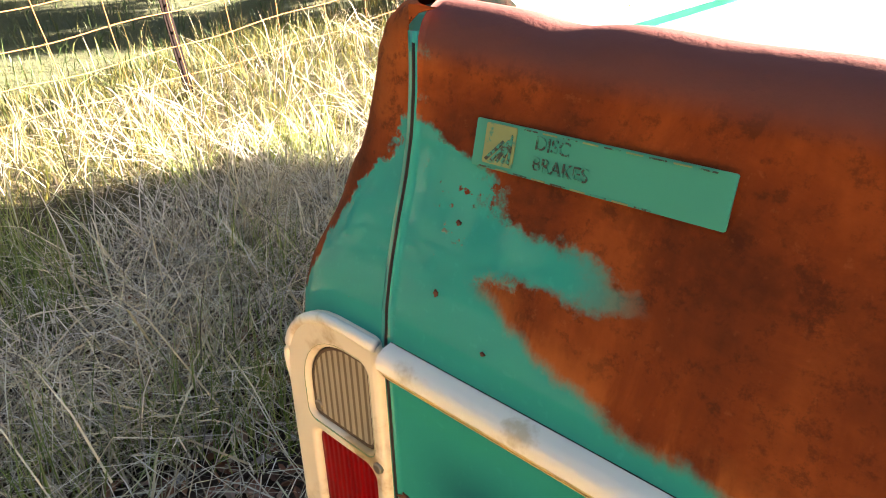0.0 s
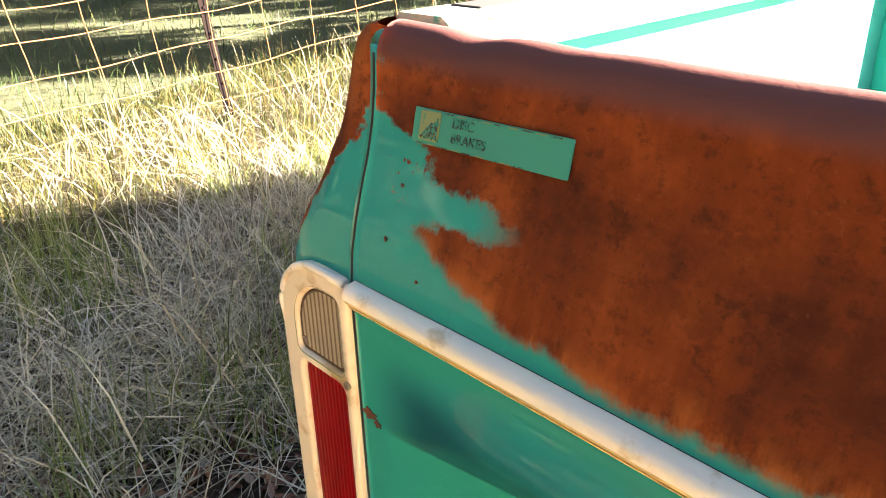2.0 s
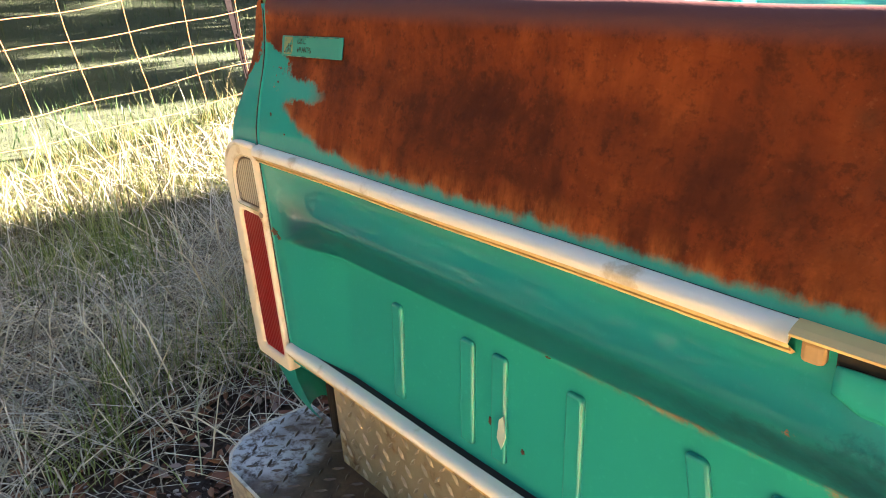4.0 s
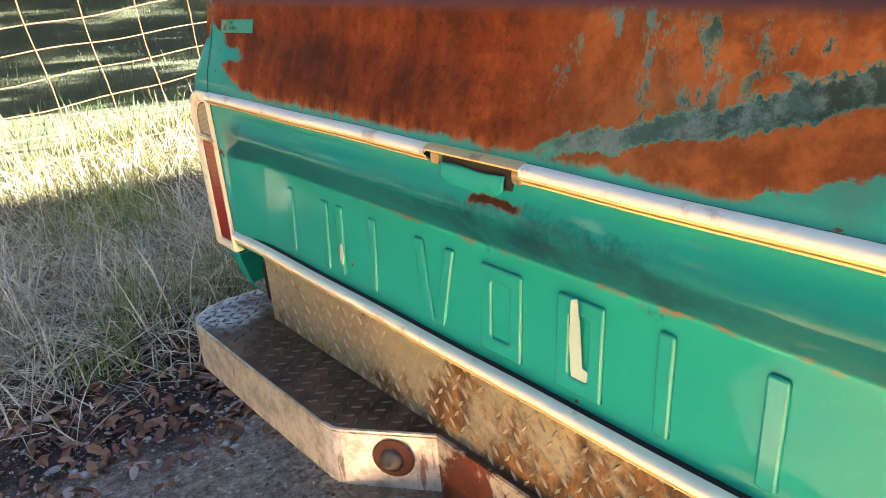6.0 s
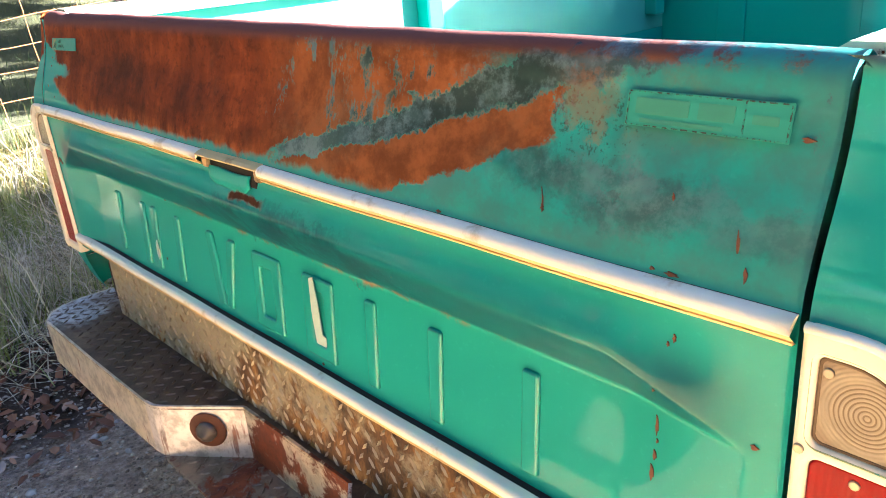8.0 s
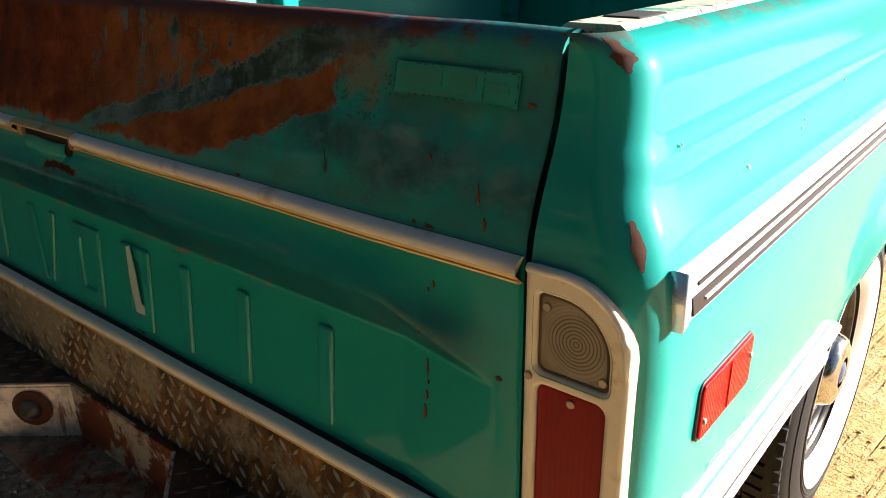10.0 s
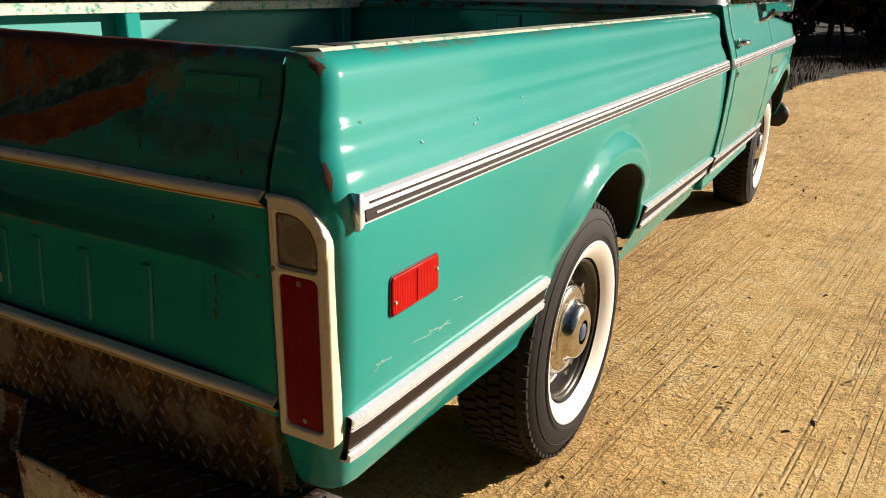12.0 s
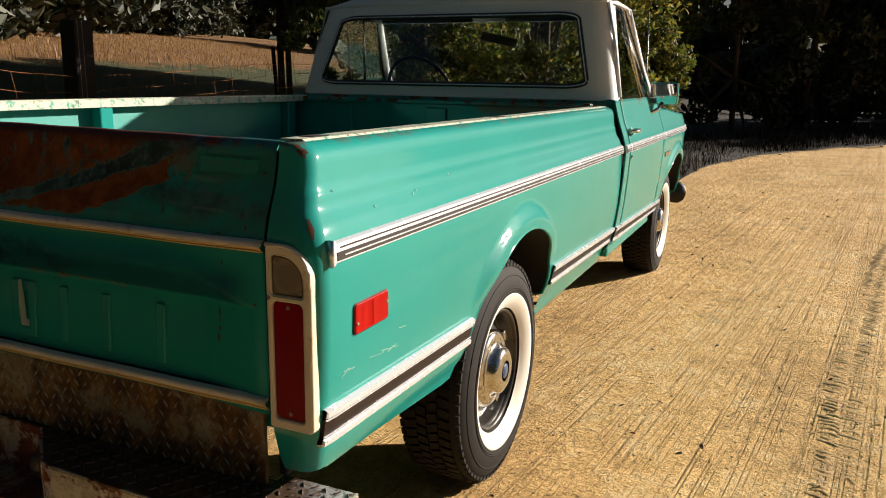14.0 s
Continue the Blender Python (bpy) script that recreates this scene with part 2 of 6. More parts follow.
    dusk = either(dusk, mul(spot(-0.05, 1.030, 0.20, 0.024, 0.22, 1.4), g.step(g.noise(10, 6, 0.72), 0.34, 0.62)))
    rust = g.mix(mul(dusk, 0.5), rust, (0.034, 0.009, 0.005))
    rust = g.mix(mul(hand, 0.85), rust, (0.022, 0.010, 0.005))
    rust = g.mix(mul(crease, 0.6), rust, (0.24, 0.145, 0.085))
    rust = g.mix(g.step(z, 1.150, 1.168), rust, (0.115, 0.046, 0.040))
    return finish(g, g.mix(rusty, paint, rust), rusty)


def corner_material():
    """Turquoise bed side whose rear post has rusted through the paint on its upper half."""
    g = Graph("bed_side_paint_with_rusted_post")
    x, y, z = g.axes
    w = g.m("ADD", g.m("SUBTRACT", g.noise(9, 6, 0.66), 0.5), g.m("MULTIPLY", g.m("SUBTRACT", g.noise(50, 5, 0.7), 0.5), 0.4))
    edge = g.m("MULTIPLY_ADD", w, 0.10, g.m("SUBTRACT", z, g.m("MULTIPLY_ADD", g.m("ADD", x, 0.87), 1.35, 1.075)))
    post = g.m("MULTIPLY", g.step(edge, 0.0, 0.006), g.step(y, 0.35, 0.15))
    rail = g.m("MULTIPLY", g.step(z, 1.150, 1.176), g.step(g.noise(16, 6, 0.7), 0.55, 0.62))
    chips = g.m("MULTIPLY", g.step(g.noise(55, 6, 0.7), 0.69, 0.72), 0.8)
    rusty = g.m("MAXIMUM", g.m("MAXIMUM", post, rail), chips)
    return finish(g, g.mix(rusty, teal_colour(g), rust_colour(g)), rusty)


def rail_material():
    """Pale worn paint of the rail's top with rust freckles."""
    g = Graph("worn_rail_paint")
    n = g.noise(26, 7, 0.75)
    col = g.mix(g.step(n, 0.36, 0.52), (0.05, 0.35, 0.26), (0.62, 0.62, 0.50))
    spots = g.step(g.noise(60, 6, 0.75), 0.58, 0.64)
    return finish(g, g.mix(spots, col, rust_colour(g)), g.m("MULTIPLY", spots, 0.8), 0.15)


def bumper_material(name, rust_amount, base):
    g = Graph(name)
    n = g.noise(11, 7, 0.72, warp=0.3)
    x, y, z = g.axes
    f = g.m("MULTIPLY_ADD", g.step(x, -0.7, 0.45), 0.16, n)
    rusty = g.step(f, 0.62 - rust_amount, 0.70 - rust_amount)
    col = g.mix(g.step(g.noise(34, 6, 0.7), 0.40, 0.66), base, tuple(c * 0.55 for c in base))
    rusty = g.m("MAXIMUM", rusty, g.m("MULTIPLY", g.step(g.noise(12, 6, 0.7, vec=g.vec((2.5, 2.5, 0.35))), 0.60, 0.68), 0.8))
    col = g.mix(rusty, col, rust_colour(g))
    g.bump(g.noise(140, 5, 0.7), 0.35, 0.001)
    return g.set(Base_Color=col, Roughness=g.m("MULTIPLY_ADD", rusty, 0.35, 0.42), Metallic=g.m("MULTIPLY_ADD", rusty, -0.45, 0.45))


def kick_material():
    """Galvanised tread plate, ochre rust creeping in towards one end and along its lower edge."""
    g = Graph("galvanised_kick_plate")
    x, y, z = g.axes
    n = g.noise(8, 7, 0.72)
    f = g.m("ADD", n, g.m("MULTIPLY_ADD", g.step(x, -0.55, 0.25), 0.22, g.m("MULTIPLY", g.step(z, 0.57, 0.50), 0.10)))
    zinc = g.mix(g.noise(40, 5), (0.26, 0.225, 0.145), (0.43, 0.385, 0.26))
    ochre = g.ramp(g.noise(22, 6, 0.7, vec=g.vec((1.6, 1, 0.7))), ((0.33, (0.022, 0.010, 0.005)), (0.48, (0.090, 0.042, 0.012)), (0.60, (0.21, 0.105, 0.026)), (0.74, (0.42, 0.25, 0.075))))
    rusty = g.step(f, 0.56, 0.74)
    g.bump(g.noise(140, 5, 0.7), 0.35, 0.001)
    return g.set(Base_Color=g.mix(rusty, zinc, ochre), Roughness=g.m("MULTIPLY_ADD", rusty, 0.35, 0.38), Metallic=g.m("MULTIPLY_ADD", rusty, -0.35, 0.35))


def deck_material():
    """Brown weathered tread plate, speckled pale grey towards its ends."""
    g = Graph("brown_step_tread_plate")
    x, y, z = g.axes
    col = g.ramp(g.noise(14, 7, 0.7), ((0.36, (0.020, 0.011, 0.007)), (0.5, (0.060, 0.034, 0.020)), (0.66, (0.125, 0.080, 0.046))))
    pale = g.m("MULTIPLY", g.step(g.m("MULTIPLY_ADD", g.m("SUBTRACT", g.noise(9, 5), 0.5), 0.5, g.m("ABSOLUTE", x)), 0.80, 0.96), g.step(g.noise(60, 5, 0.7), 0.36, 0.56))
    g.bump(g.noise(120, 5, 0.7), 0.4, 0.0012)
    return g.set(Base_Color=g.mix(pale, col, (0.46, 0.47, 0.48)), Roughness=0.50, Metallic=0.05)


def sand_ground_material():
    """Sandy drive near the truck, running into soil under grass, then meadow."""
    g = Graph("sand_and_meadow_ground")
    x, y, z = g.axes
    n1, n2, n3 = g.noise(1.3, 5), g.noise(9, 6, 0.65), g.noise(85, 6, 0.7)
    sand = g.ramp(g.m("MULTIPLY_ADD", n2, 0.6, g.m("MULTIPLY", n1, 0.45)), ((0.36, (0.66, 0.385, 0.125)), (0.52, (0.92, 0.590, 0.215)), (0.66, (0.96, 0.700, 0.330))))
    sand = g.mix(g.m("MULTIPLY", g.step(g.noise(55, 5, 0.7), 0.56, 0.66), 0.4), sand, (0.30, 0.165, 0.06))
    sand = g.mix(g.step(g.noise(130, 4, 0.7), 0.60, 0.68), sand, (0.78, 0.60, 0.34))
    sand = g.mix(g.m("MULTIPLY", g.step(g.noise(95, 5, 0.75, vec=g.skew(1.0, 0.115, 0.55)), 0.56, 0.62), 0.6), sand, (0.30, 0.150, 0.045))
    sand = g.mix(g.m("MULTIPLY", g.step(g.noise(1.9, 5, 0.65), 0.56, 0.70), 0.5), sand, (0.36, 0.20, 0.075))
    grey = g.ramp(g.noise(38, 7, 0.75), ((0.34, (0.15, 0.108, 0.085)), (0.5, (0.40, 0.305, 0.245)), (0.66, (0.62, 0.51, 0.42))))
    sand = g.mix(g.step(g.m("MULTIPLY_ADD", g.m("SUBTRACT", n1, 0.5), 0.6, x), 0.25, -0.45), sand, grey)
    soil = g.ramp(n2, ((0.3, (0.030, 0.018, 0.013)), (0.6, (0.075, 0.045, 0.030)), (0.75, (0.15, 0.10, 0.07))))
    grass = g.mix(g.m("MULTIPLY_ADD", n2, 0.6, g.m("MULTIPLY", n3, 0.4)), (0.024, 0.045, 0.010), (0.090, 0.095, 0.024))
    gold = g.mix(g.noise(0.35, 6, 0.7, vec=g.vec((1, 1, 1))), (0.15, 0.068, 0.018), (0.36, 0.19, 0.055))
    edge = g.m("MULTIPLY_ADD", g.m("SUBTRACT", g.noise(2.5, 5, 0.6), 0.5), 0.7, x)
    verge = g.step(edge, -1.18, -1.42)                       # off the drive, to the left
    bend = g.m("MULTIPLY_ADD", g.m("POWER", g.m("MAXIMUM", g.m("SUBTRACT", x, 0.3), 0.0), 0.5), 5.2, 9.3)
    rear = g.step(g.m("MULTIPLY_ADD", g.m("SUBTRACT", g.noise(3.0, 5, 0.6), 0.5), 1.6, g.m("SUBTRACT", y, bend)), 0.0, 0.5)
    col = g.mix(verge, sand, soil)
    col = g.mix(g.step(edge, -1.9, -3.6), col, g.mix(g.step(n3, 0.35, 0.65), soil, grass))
    # past the bend the trees' shade is put into a near-black ground colour
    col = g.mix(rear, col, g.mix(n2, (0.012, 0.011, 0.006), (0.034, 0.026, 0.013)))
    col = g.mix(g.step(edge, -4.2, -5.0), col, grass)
    behind = g.step(g.m("MULTIPLY_ADD", g.m("SUBTRACT", g.noise(2.0, 5, 0.6), 0.5), 1.2, y), -1.7, -2.3)   # unseen ground, given dark soil colour to cut bounced light
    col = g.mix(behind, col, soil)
    far = g.step(g.m("MULTIPLY_ADD", g.m("SUBTRACT", n1, 0.5), 5.0, x), -14.6, -16.4)
    col = g.mix(far, col, gold)
    comb = g.noise(1.0, 1, 0.4, vec=g.skew(24, 0.115, 0.08))
    ridges = g.m("MULTIPLY", g.step(g.m("ABSOLUTE", g.m("SUBTRACT", comb, 0.5)), 0.045, 0.0), g.step(g.noise(3.4, 7, 0.78, vec=g.skew(3.0, 0.115, 0.6)), 0.42, 0.53))
    h = g.m("ADD", g.m("MULTIPLY", n3, 0.7), g.m("ADD", g.m("MULTIPLY", n2, 0.45), g.m("MULTIPLY", ridges, -1.0)))
    h = g.m("ADD", h, g.m("MULTIPLY", g.step(g.noise(60, 3, 0.6), 0.50, 0.62), 0.35))
    h = g.m("ADD", h, g.m("MULTIPLY", g.step(g.noise(42, 5, 0.7), 0.45, 0.39), -1.8))
    h = g.m("ADD", h, g.m("MULTIPLY", g.step(g.noise(24, 6, 0.75), 0.42, 0.35), -1.6))
    g.bump(h, 1.0, 0.020)
    return g.set(Base_Color=col, Roughness=0.95)


def blade_material(name, stops, through_it=0.35, gloss=0.5):
    g = Graph(name)
    col = g.ramp(g.island(), stops)
    g.set(Base_Color=col, Roughness=0.6, Specular_IOR_Level=gloss)
    tr = g.add("ShaderNodeBsdfTranslucent")
    g.put(tr.inputs[0], col)
    mx = g.add("ShaderNodeMixShader")
    mx.inputs[0].default_value = through_it
    g.nt.links.new(g.bsdf.outputs[0], mx.inputs[1])
    g.nt.links.new(tr.outputs[0], mx.inputs[2])
    g.nt.links.new(mx.outputs[0], g.out.inputs[0])
    return g.mat


def glass_material(name, tint):
    g = Graph(name)
    clear = g.add("ShaderNodeBsdfTransparent")
    clear.inputs[0].default_value = (*tint, 1)
    shiny = g.add("ShaderNodeBsdfGlossy")
    shiny.inputs["Roughness"].default_value = 0.03
    fres = g.add("ShaderNodeFresnel")
    mx = g.add("ShaderNodeMixShader")
    g.nt.links.new(fres.outputs[0], mx.inputs[0])
    g.nt.links.new(clear.outputs[0], mx.inputs[1])
    g.nt.links.new(shiny.outputs[0], mx.inputs[2])
    g.nt.links.new(mx.outputs[0], g.out.inputs[0])
    return g.mat


def lens_material(name, c, ribs, axis="X", rough=0.2, dirt_shade=0.0):
    g = Graph(name)
    col = g.mix(g.noise(30, 4), tuple(v * 0.7 for v in c), c)
    wave = g.waves(ribs, warp=0.0, axis=axis)
    # rib valleys darkened: the ribs' shading put into the lens colour
    if dirt_shade:
        col = g.mix(g.m("MULTIPLY", g.step(wave, 0.55, 0.15), dirt_shade), col, (0.09, 0.065, 0.035))
    g.bump(wave, 0.30, 0.0012)
    return g.set(Base_Color=col, Roughness=rough, Coat_Weight=0.08, Coat_Roughness=0.06, Specular_IOR_Level=0.08)


def ring_lens_material():
    """Clouded lens with fine rings pressed round its middle."""
    g = Graph("clear_ringed_lens")
    x, y, z = g.axes
    r = g.m("SQRT", g.m("ADD", g.m("POWER", g.m("SUBTRACT", x, 0.886), 2.0), g.m("POWER", g.m("SUBTRACT", z, 0.931), 2.0)))
    wave = g.m("MULTIPLY_ADD", g.m("SINE", g.m("MULTIPLY", r, 1900.0)), 0.5, 0.5)
    col = g.mix(g.noise(40, 5), (0.17, 0.14, 0.095), (0.32, 0.275, 0.20))
    # ring valleys darkened in colour for the shading of the relief
    col = g.mix(g.m("MULTIPLY", g.step(wave, 0.5, 0.1), g.step(r, 0.030, 0.022)), col, (0.12, 0.09, 0.055))
    col = g.mix(g.step(g.m("MULTIPLY_ADD", g.noise(60, 4), 0.012, r), 0.038, 0.046), col, (0.20, 0.155, 0.105))
    g.bump(wave, 0.25, 0.0008)
    return g.set(Base_Color=col, Roughness=0.25, Specular_IOR_Level=0.25)


def worn_ink_material():
    """Dark print of an old sticker, half flaked away down to the turquoise."""
    g = Graph("worn_sticker_ink")
    gone = g.step(g.noise(260, 4, 0.7), 0.46, 0.53)
    return g.set(Base_Color=g.mix(gone, (0.026, 0.034, 0.026), (0.016, 0.235, 0.180)), Roughness=0.6)


def tyre_material():
    g = Graph("tyre_rubber")
    n = g.noise(60, 5)
    col = g.mix(n, (0.006, 0.0055, 0.005), (0.018, 0.015, 0.013))
    g.bump(n, 0.2, 0.001)
    return g.set(Base_Color=col, Roughness=0.75, Specular_IOR_Level=0.25)


PAINT, GATE, POST, RAIL = paint_material(), gate_material(), corner_material(), rail_material()
CREAM = plain("cream_white_paint", (0.70, 0.63, 0.48), 0.38, 0.0, 0.10, 24, (0.42, 0.30, 0.14), 0.1)
# cream trim in two colours: warm ground light below, white skylight on top
WARM_TRIM = plain("yellowed_trim_paint", (0.54, 0.40, 0.17), 0.42, 0.0, 0.14, 30, (0.30, 0.19, 0.06), 0.1)
SKYLIT_TRIM = plain("chalky_white_trim", (0.74, 0.70, 0.60), 0.45, 0.0, 0.08, 40, (0.52, 0.44, 0.30), 0.1)
# lighter turquoise for the left inner wall, its glaring sunlight put into the colour
SUNLIT_WALL = plain("sun_bleached_turquoise", (0.045, 0.30, 0.26), 0.6, 0.0, 0.12, 9, None, 0.1)
WHITE = plain("white_enamel", (0.82, 0.84, 0.88), 0.30, 0.0, 0.05, 12, None, 0.05)
CHROME = plain("pitted_chrome", (0.62, 0.61, 0.58), 0.16, 1.0, 0.12, 90, (0.30, 0.24, 0.17), 0.1)
BRIGHT = plain("bright_trim", (0.80, 0.83, 0.88), 0.24, 0.45, 0.05, 60, None, 0.04)
BLACK = plain("black_rubber", (0.016, 0.016, 0.016), 0.55, 0.0, 0.3, 80)
SEAM = plain("dark_seam", (0.010, 0.010, 0.009), 0.9, 0.0, 0.2, 50)
BROWN = plain("brown_wood_grain_insert", (0.020, 0.012, 0.008), 0.60, 0.0, 0.3, 40, None, 0.15, 0.001, Specular_IOR_Level=0.2)
RED = lens_material("red_lens", (0.25, 0.002, 0.002), 55.0, "X", 0.3)
REDSIDE = lens_material("red_marker_lens", (0.42, 0.004, 0.003), 70.0, "Y")
CLEAR = lens_material("clear_ribbed_lens", (0.40, 0.35, 0.25), 48.0, dirt_shade=0.7)
LATCH_TAN = plain("grimy_tan_trim", (0.30, 0.21, 0.10), 0.6, 0.0, 0.4, 60, (0.06, 0.035, 0.018))
LENS_DIRT = plain("lens_grime", (0.085, 0.055, 0.028), 0.8, 0.0, 0.4, 90)
RINGED = ring_lens_material()
AMBER = lens_material("amber_lens", (0.75, 0.22, 0.02), 60.0, "Y")
BOLT = plain("rusty_bolt_steel", (0.10, 0.085, 0.075), 0.45, 0.6, 0.4, 60, (0.06, 0.022, 0.010), 0.4)
STEEL = plain("dull_screw_steel", (0.30, 0.26, 0.20), 0.4, 0.9, 0.25, 200)
POST_STEEL = plain("dark_brown_post_steel", (0.006, 0.0035, 0.0028), 0.9, 0.0, 0.4, 50, None, 0.15, 0.001, Specular_IOR_Level=0.1)
RUSTY = plain("rusted_steel", (0.095, 0.034, 0.015), 0.85, 0.1, 0.5, 60, (0.05, 0.02, 0.012), 0.5)
PLATE = bumper_material("rusting_tread_plate", 0.05, (0.24, 0.19, 0.135))
KICK = kick_material()
# bars paler than the kick plate, their highlights put into the colour
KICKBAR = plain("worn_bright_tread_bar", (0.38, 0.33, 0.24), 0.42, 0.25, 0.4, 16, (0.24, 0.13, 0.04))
DECK = deck_material()
# bars lighter than the deck, pale glints put into the colour
DECKBAR = plain("worn_tread_bar", (0.115, 0.082, 0.058), 0.40, 0.35, 0.45, 24, (0.045, 0.022, 0.012))
NOTCH = bumper_material("rusted_through_cream_paint", 0.10, (0.58, 0.52, 0.40))
FACE = bumper_material("chipped_cream_bumper_face", -0.06, (0.66, 0.60, 0.48))
WHITEFACE = bumper_material("scraped_white_steel", -0.02, (0.66, 0.63, 0.60))
TYRE = tyre_material()
RIM = plain("dark_wheel_steel", (0.060, 0.056, 0.050), 0.32, 0.7, 0.3, 40, (0.02, 0.015, 0.012))
WALL_W = plain("whitewall_rubber", (0.72, 0.69, 0.62), 0.6, 0.0, 0.08, 30)
DARK = plain("undercarriage_black", (0.012, 0.011, 0.010), 0.9, 0.0, 0.3, 20)
INSIDE = plain("dark_cab_trim", (0.035, 0.05, 0.045), 0.6, 0.0, 0.3, 20)
VINYL = plain("bench_vinyl", (0.05, 0.06, 0.055), 0.5, 0.0, 0.25, 60)
GLASS = glass_material("cab_glass", (0.80, 0.86, 0.80))
WINDSHIELD = Graph("windshield_glass").set(Base_Color=(0.90, 0.95, 0.91), Roughness=0.0, IOR=1.45, Transmission_Weight=1.0)
MIRROR = plain("mirror_silver", (0.82, 0.84, 0.84), 0.03, 1.0, 0.01, 5, None, 0.0)
GROUND = sand_ground_material()
STRAW = blade_material("dry_straw", ((0.0, (0.10, 0.080, 0.060)), (0.3, (0.33, 0.29, 0.20)), (0.6, (0.55, 0.50, 0.38)), (0.88, (0.78, 0.74, 0.62)), (1.0, (0.30, 0.36, 0.12))))
# grass copy for the shaded bank, its colour lifted against the shade
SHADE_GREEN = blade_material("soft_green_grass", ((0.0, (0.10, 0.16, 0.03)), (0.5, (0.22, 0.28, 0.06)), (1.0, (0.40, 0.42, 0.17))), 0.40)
# straw copy for the sunny strip, its colour lowered to dim the sun
STRAW_LIT = blade_material("sunlit_straw", ((0.0, (0.05, 0.042, 0.014)), (0.5, (0.13, 0.105, 0.036)), (1.0, (0.24, 0.20, 0.09))), 0.35)
PASTURE = blade_material("shaded_pasture_grass", ((0.0, (0.025, 0.055, 0.012)), (0.6, (0.055, 0.095, 0.022)), (1.0, (0.14, 0.14, 0.045))), 0.25)
PALE = blade_material("bleached_straw", ((0.0, (0.34, 0.27, 0.15)), (0.5, (0.60, 0.51, 0.31)), (1.0, (0.76, 0.68, 0.46))), 0.2)
# grass of the sunny strip, likewise darkened in colour to dim the sun
GREEN = blade_material("green_grass", ((0.0, (0.028, 0.045, 0.008)), (0.5, (0.060, 0.068, 0.009)), (0.8, (0.105, 0.092, 0.014)), (1.0, (0.14, 0.115, 0.028))), 0.40)
LITTER = blade_material("dead_leaf", ((0.0, (0.09, 0.035, 0.020)), (0.4, (0.21, 0.085, 0.042)), (0.75, (0.33, 0.16, 0.080)), (1.0, (0.34, 0.28, 0.25))), 0.1)
DEBRIS = blade_material("dark_drive_litter", ((0.0, (0.030, 0.016, 0.009)), (0.7, (0.085, 0.042, 0.020)), (1.0, (0.20, 0.11, 0.055))), 0.05)
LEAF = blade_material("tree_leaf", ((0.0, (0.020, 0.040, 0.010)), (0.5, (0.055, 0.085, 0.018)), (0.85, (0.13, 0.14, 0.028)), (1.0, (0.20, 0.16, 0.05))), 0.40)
# leaf copy brightened in colour for trees standing in the sun
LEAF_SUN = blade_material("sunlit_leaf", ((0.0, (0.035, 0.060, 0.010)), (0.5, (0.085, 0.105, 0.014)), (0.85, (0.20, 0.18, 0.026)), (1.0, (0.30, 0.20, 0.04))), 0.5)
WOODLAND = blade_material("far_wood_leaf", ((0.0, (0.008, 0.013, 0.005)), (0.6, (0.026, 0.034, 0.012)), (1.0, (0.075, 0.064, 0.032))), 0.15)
TWIG = blade_material("bare_grey_twigs", ((0.0, (0.16, 0.13, 0.10)), (1.0, (0.34, 0.30, 0.23))), 0.1)
GOLD = blade_material("golden_meadow_grass", ((0.0, (0.14, 0.065, 0.018)), (0.6, (0.31, 0.165, 0.045)), (1.0, (0.44, 0.27, 0.09))), 0.25)
TRACK = plain("pressed_sand", (0.62, 0.42, 0.19), 0.95, 0.0, 0.18, 90, None, 0.5, 0.004)
# leaf copy darkened in colour for trees and woods in shade
LEAF_SHADE = blade_material("far_leaf", ((0.0, (0.010, 0.018, 0.007)), (0.6, (0.024, 0.036, 0.011)), (1.0, (0.075, 0.070, 0.032))), 0.05)
BRUSH = blade_material("dim_brown_brush", ((0.0, (0.008, 0.007, 0.004)), (0.7, (0.020, 0.016, 0.008)), (1.0, (0.050, 0.036, 0.018))), 0.05, 0.03)
BARK = plain("grey_brown_bark", (0.085, 0.065, 0.05), 0.95, 0.0, 0.4, 14, None, 0.8, 0.02)
WOOD = plain("weathered_post_wood", (0.014, 0.010, 0.008), 0.9, 0.0, 0.45, 30, None, 0.6, 0.006)
POST_CRACK = plain("pale_split_wood", (0.22, 0.16, 0.11), 0.9, 0.0, 0.3, 60)
WIRE = plain("rusted_fence_wire", (0.22, 0.095, 0.036), 0.8, 0.0, 0.3, 60, None, 0.15, 0.001, Specular_IOR_Level=0.15)
PEBBLE = plain("quartz_pebble", (0.36, 0.34, 0.33), 0.8, 0.0, 0.35, 40, (0.16, 0.12, 0.09), 0.4)
GRIT = blade_material("sand_grit", ((0.0, (0.25, 0.155, 0.07)), (0.4, (0.50, 0.34, 0.155)), (1.0, (0.66, 0.48, 0.25))), 0.0)
PEBBLE_MIX = blade_material("gritty_stone", ((0.0, (0.08, 0.055, 0.04)), (0.5, (0.26, 0.20, 0.155)), (1.0, (0.46, 0.42, 0.38))), 0.0)
GALV = plain("grey_gate_tube", (0.16, 0.16, 0.15), 0.6, 0.5, 0.3, 20)
DECAL_TEAL = plain("faded_sticker_turquoise", (0.014, 0.245, 0.190), 0.55, 0.0, 0.12, 60)
DECAL_YEL = plain("sticker_yellow", (0.19, 0.24, 0.10), 0.6, 0.0, 0.3, 260, (0.03, 0.2, 0.14))
DECAL_INK = worn_ink_material()
DECAL_FAINT = plain("ghost_sticker_ink", (0.030, 0.21, 0.15), 0.6, 0.0, 0.25, 150)
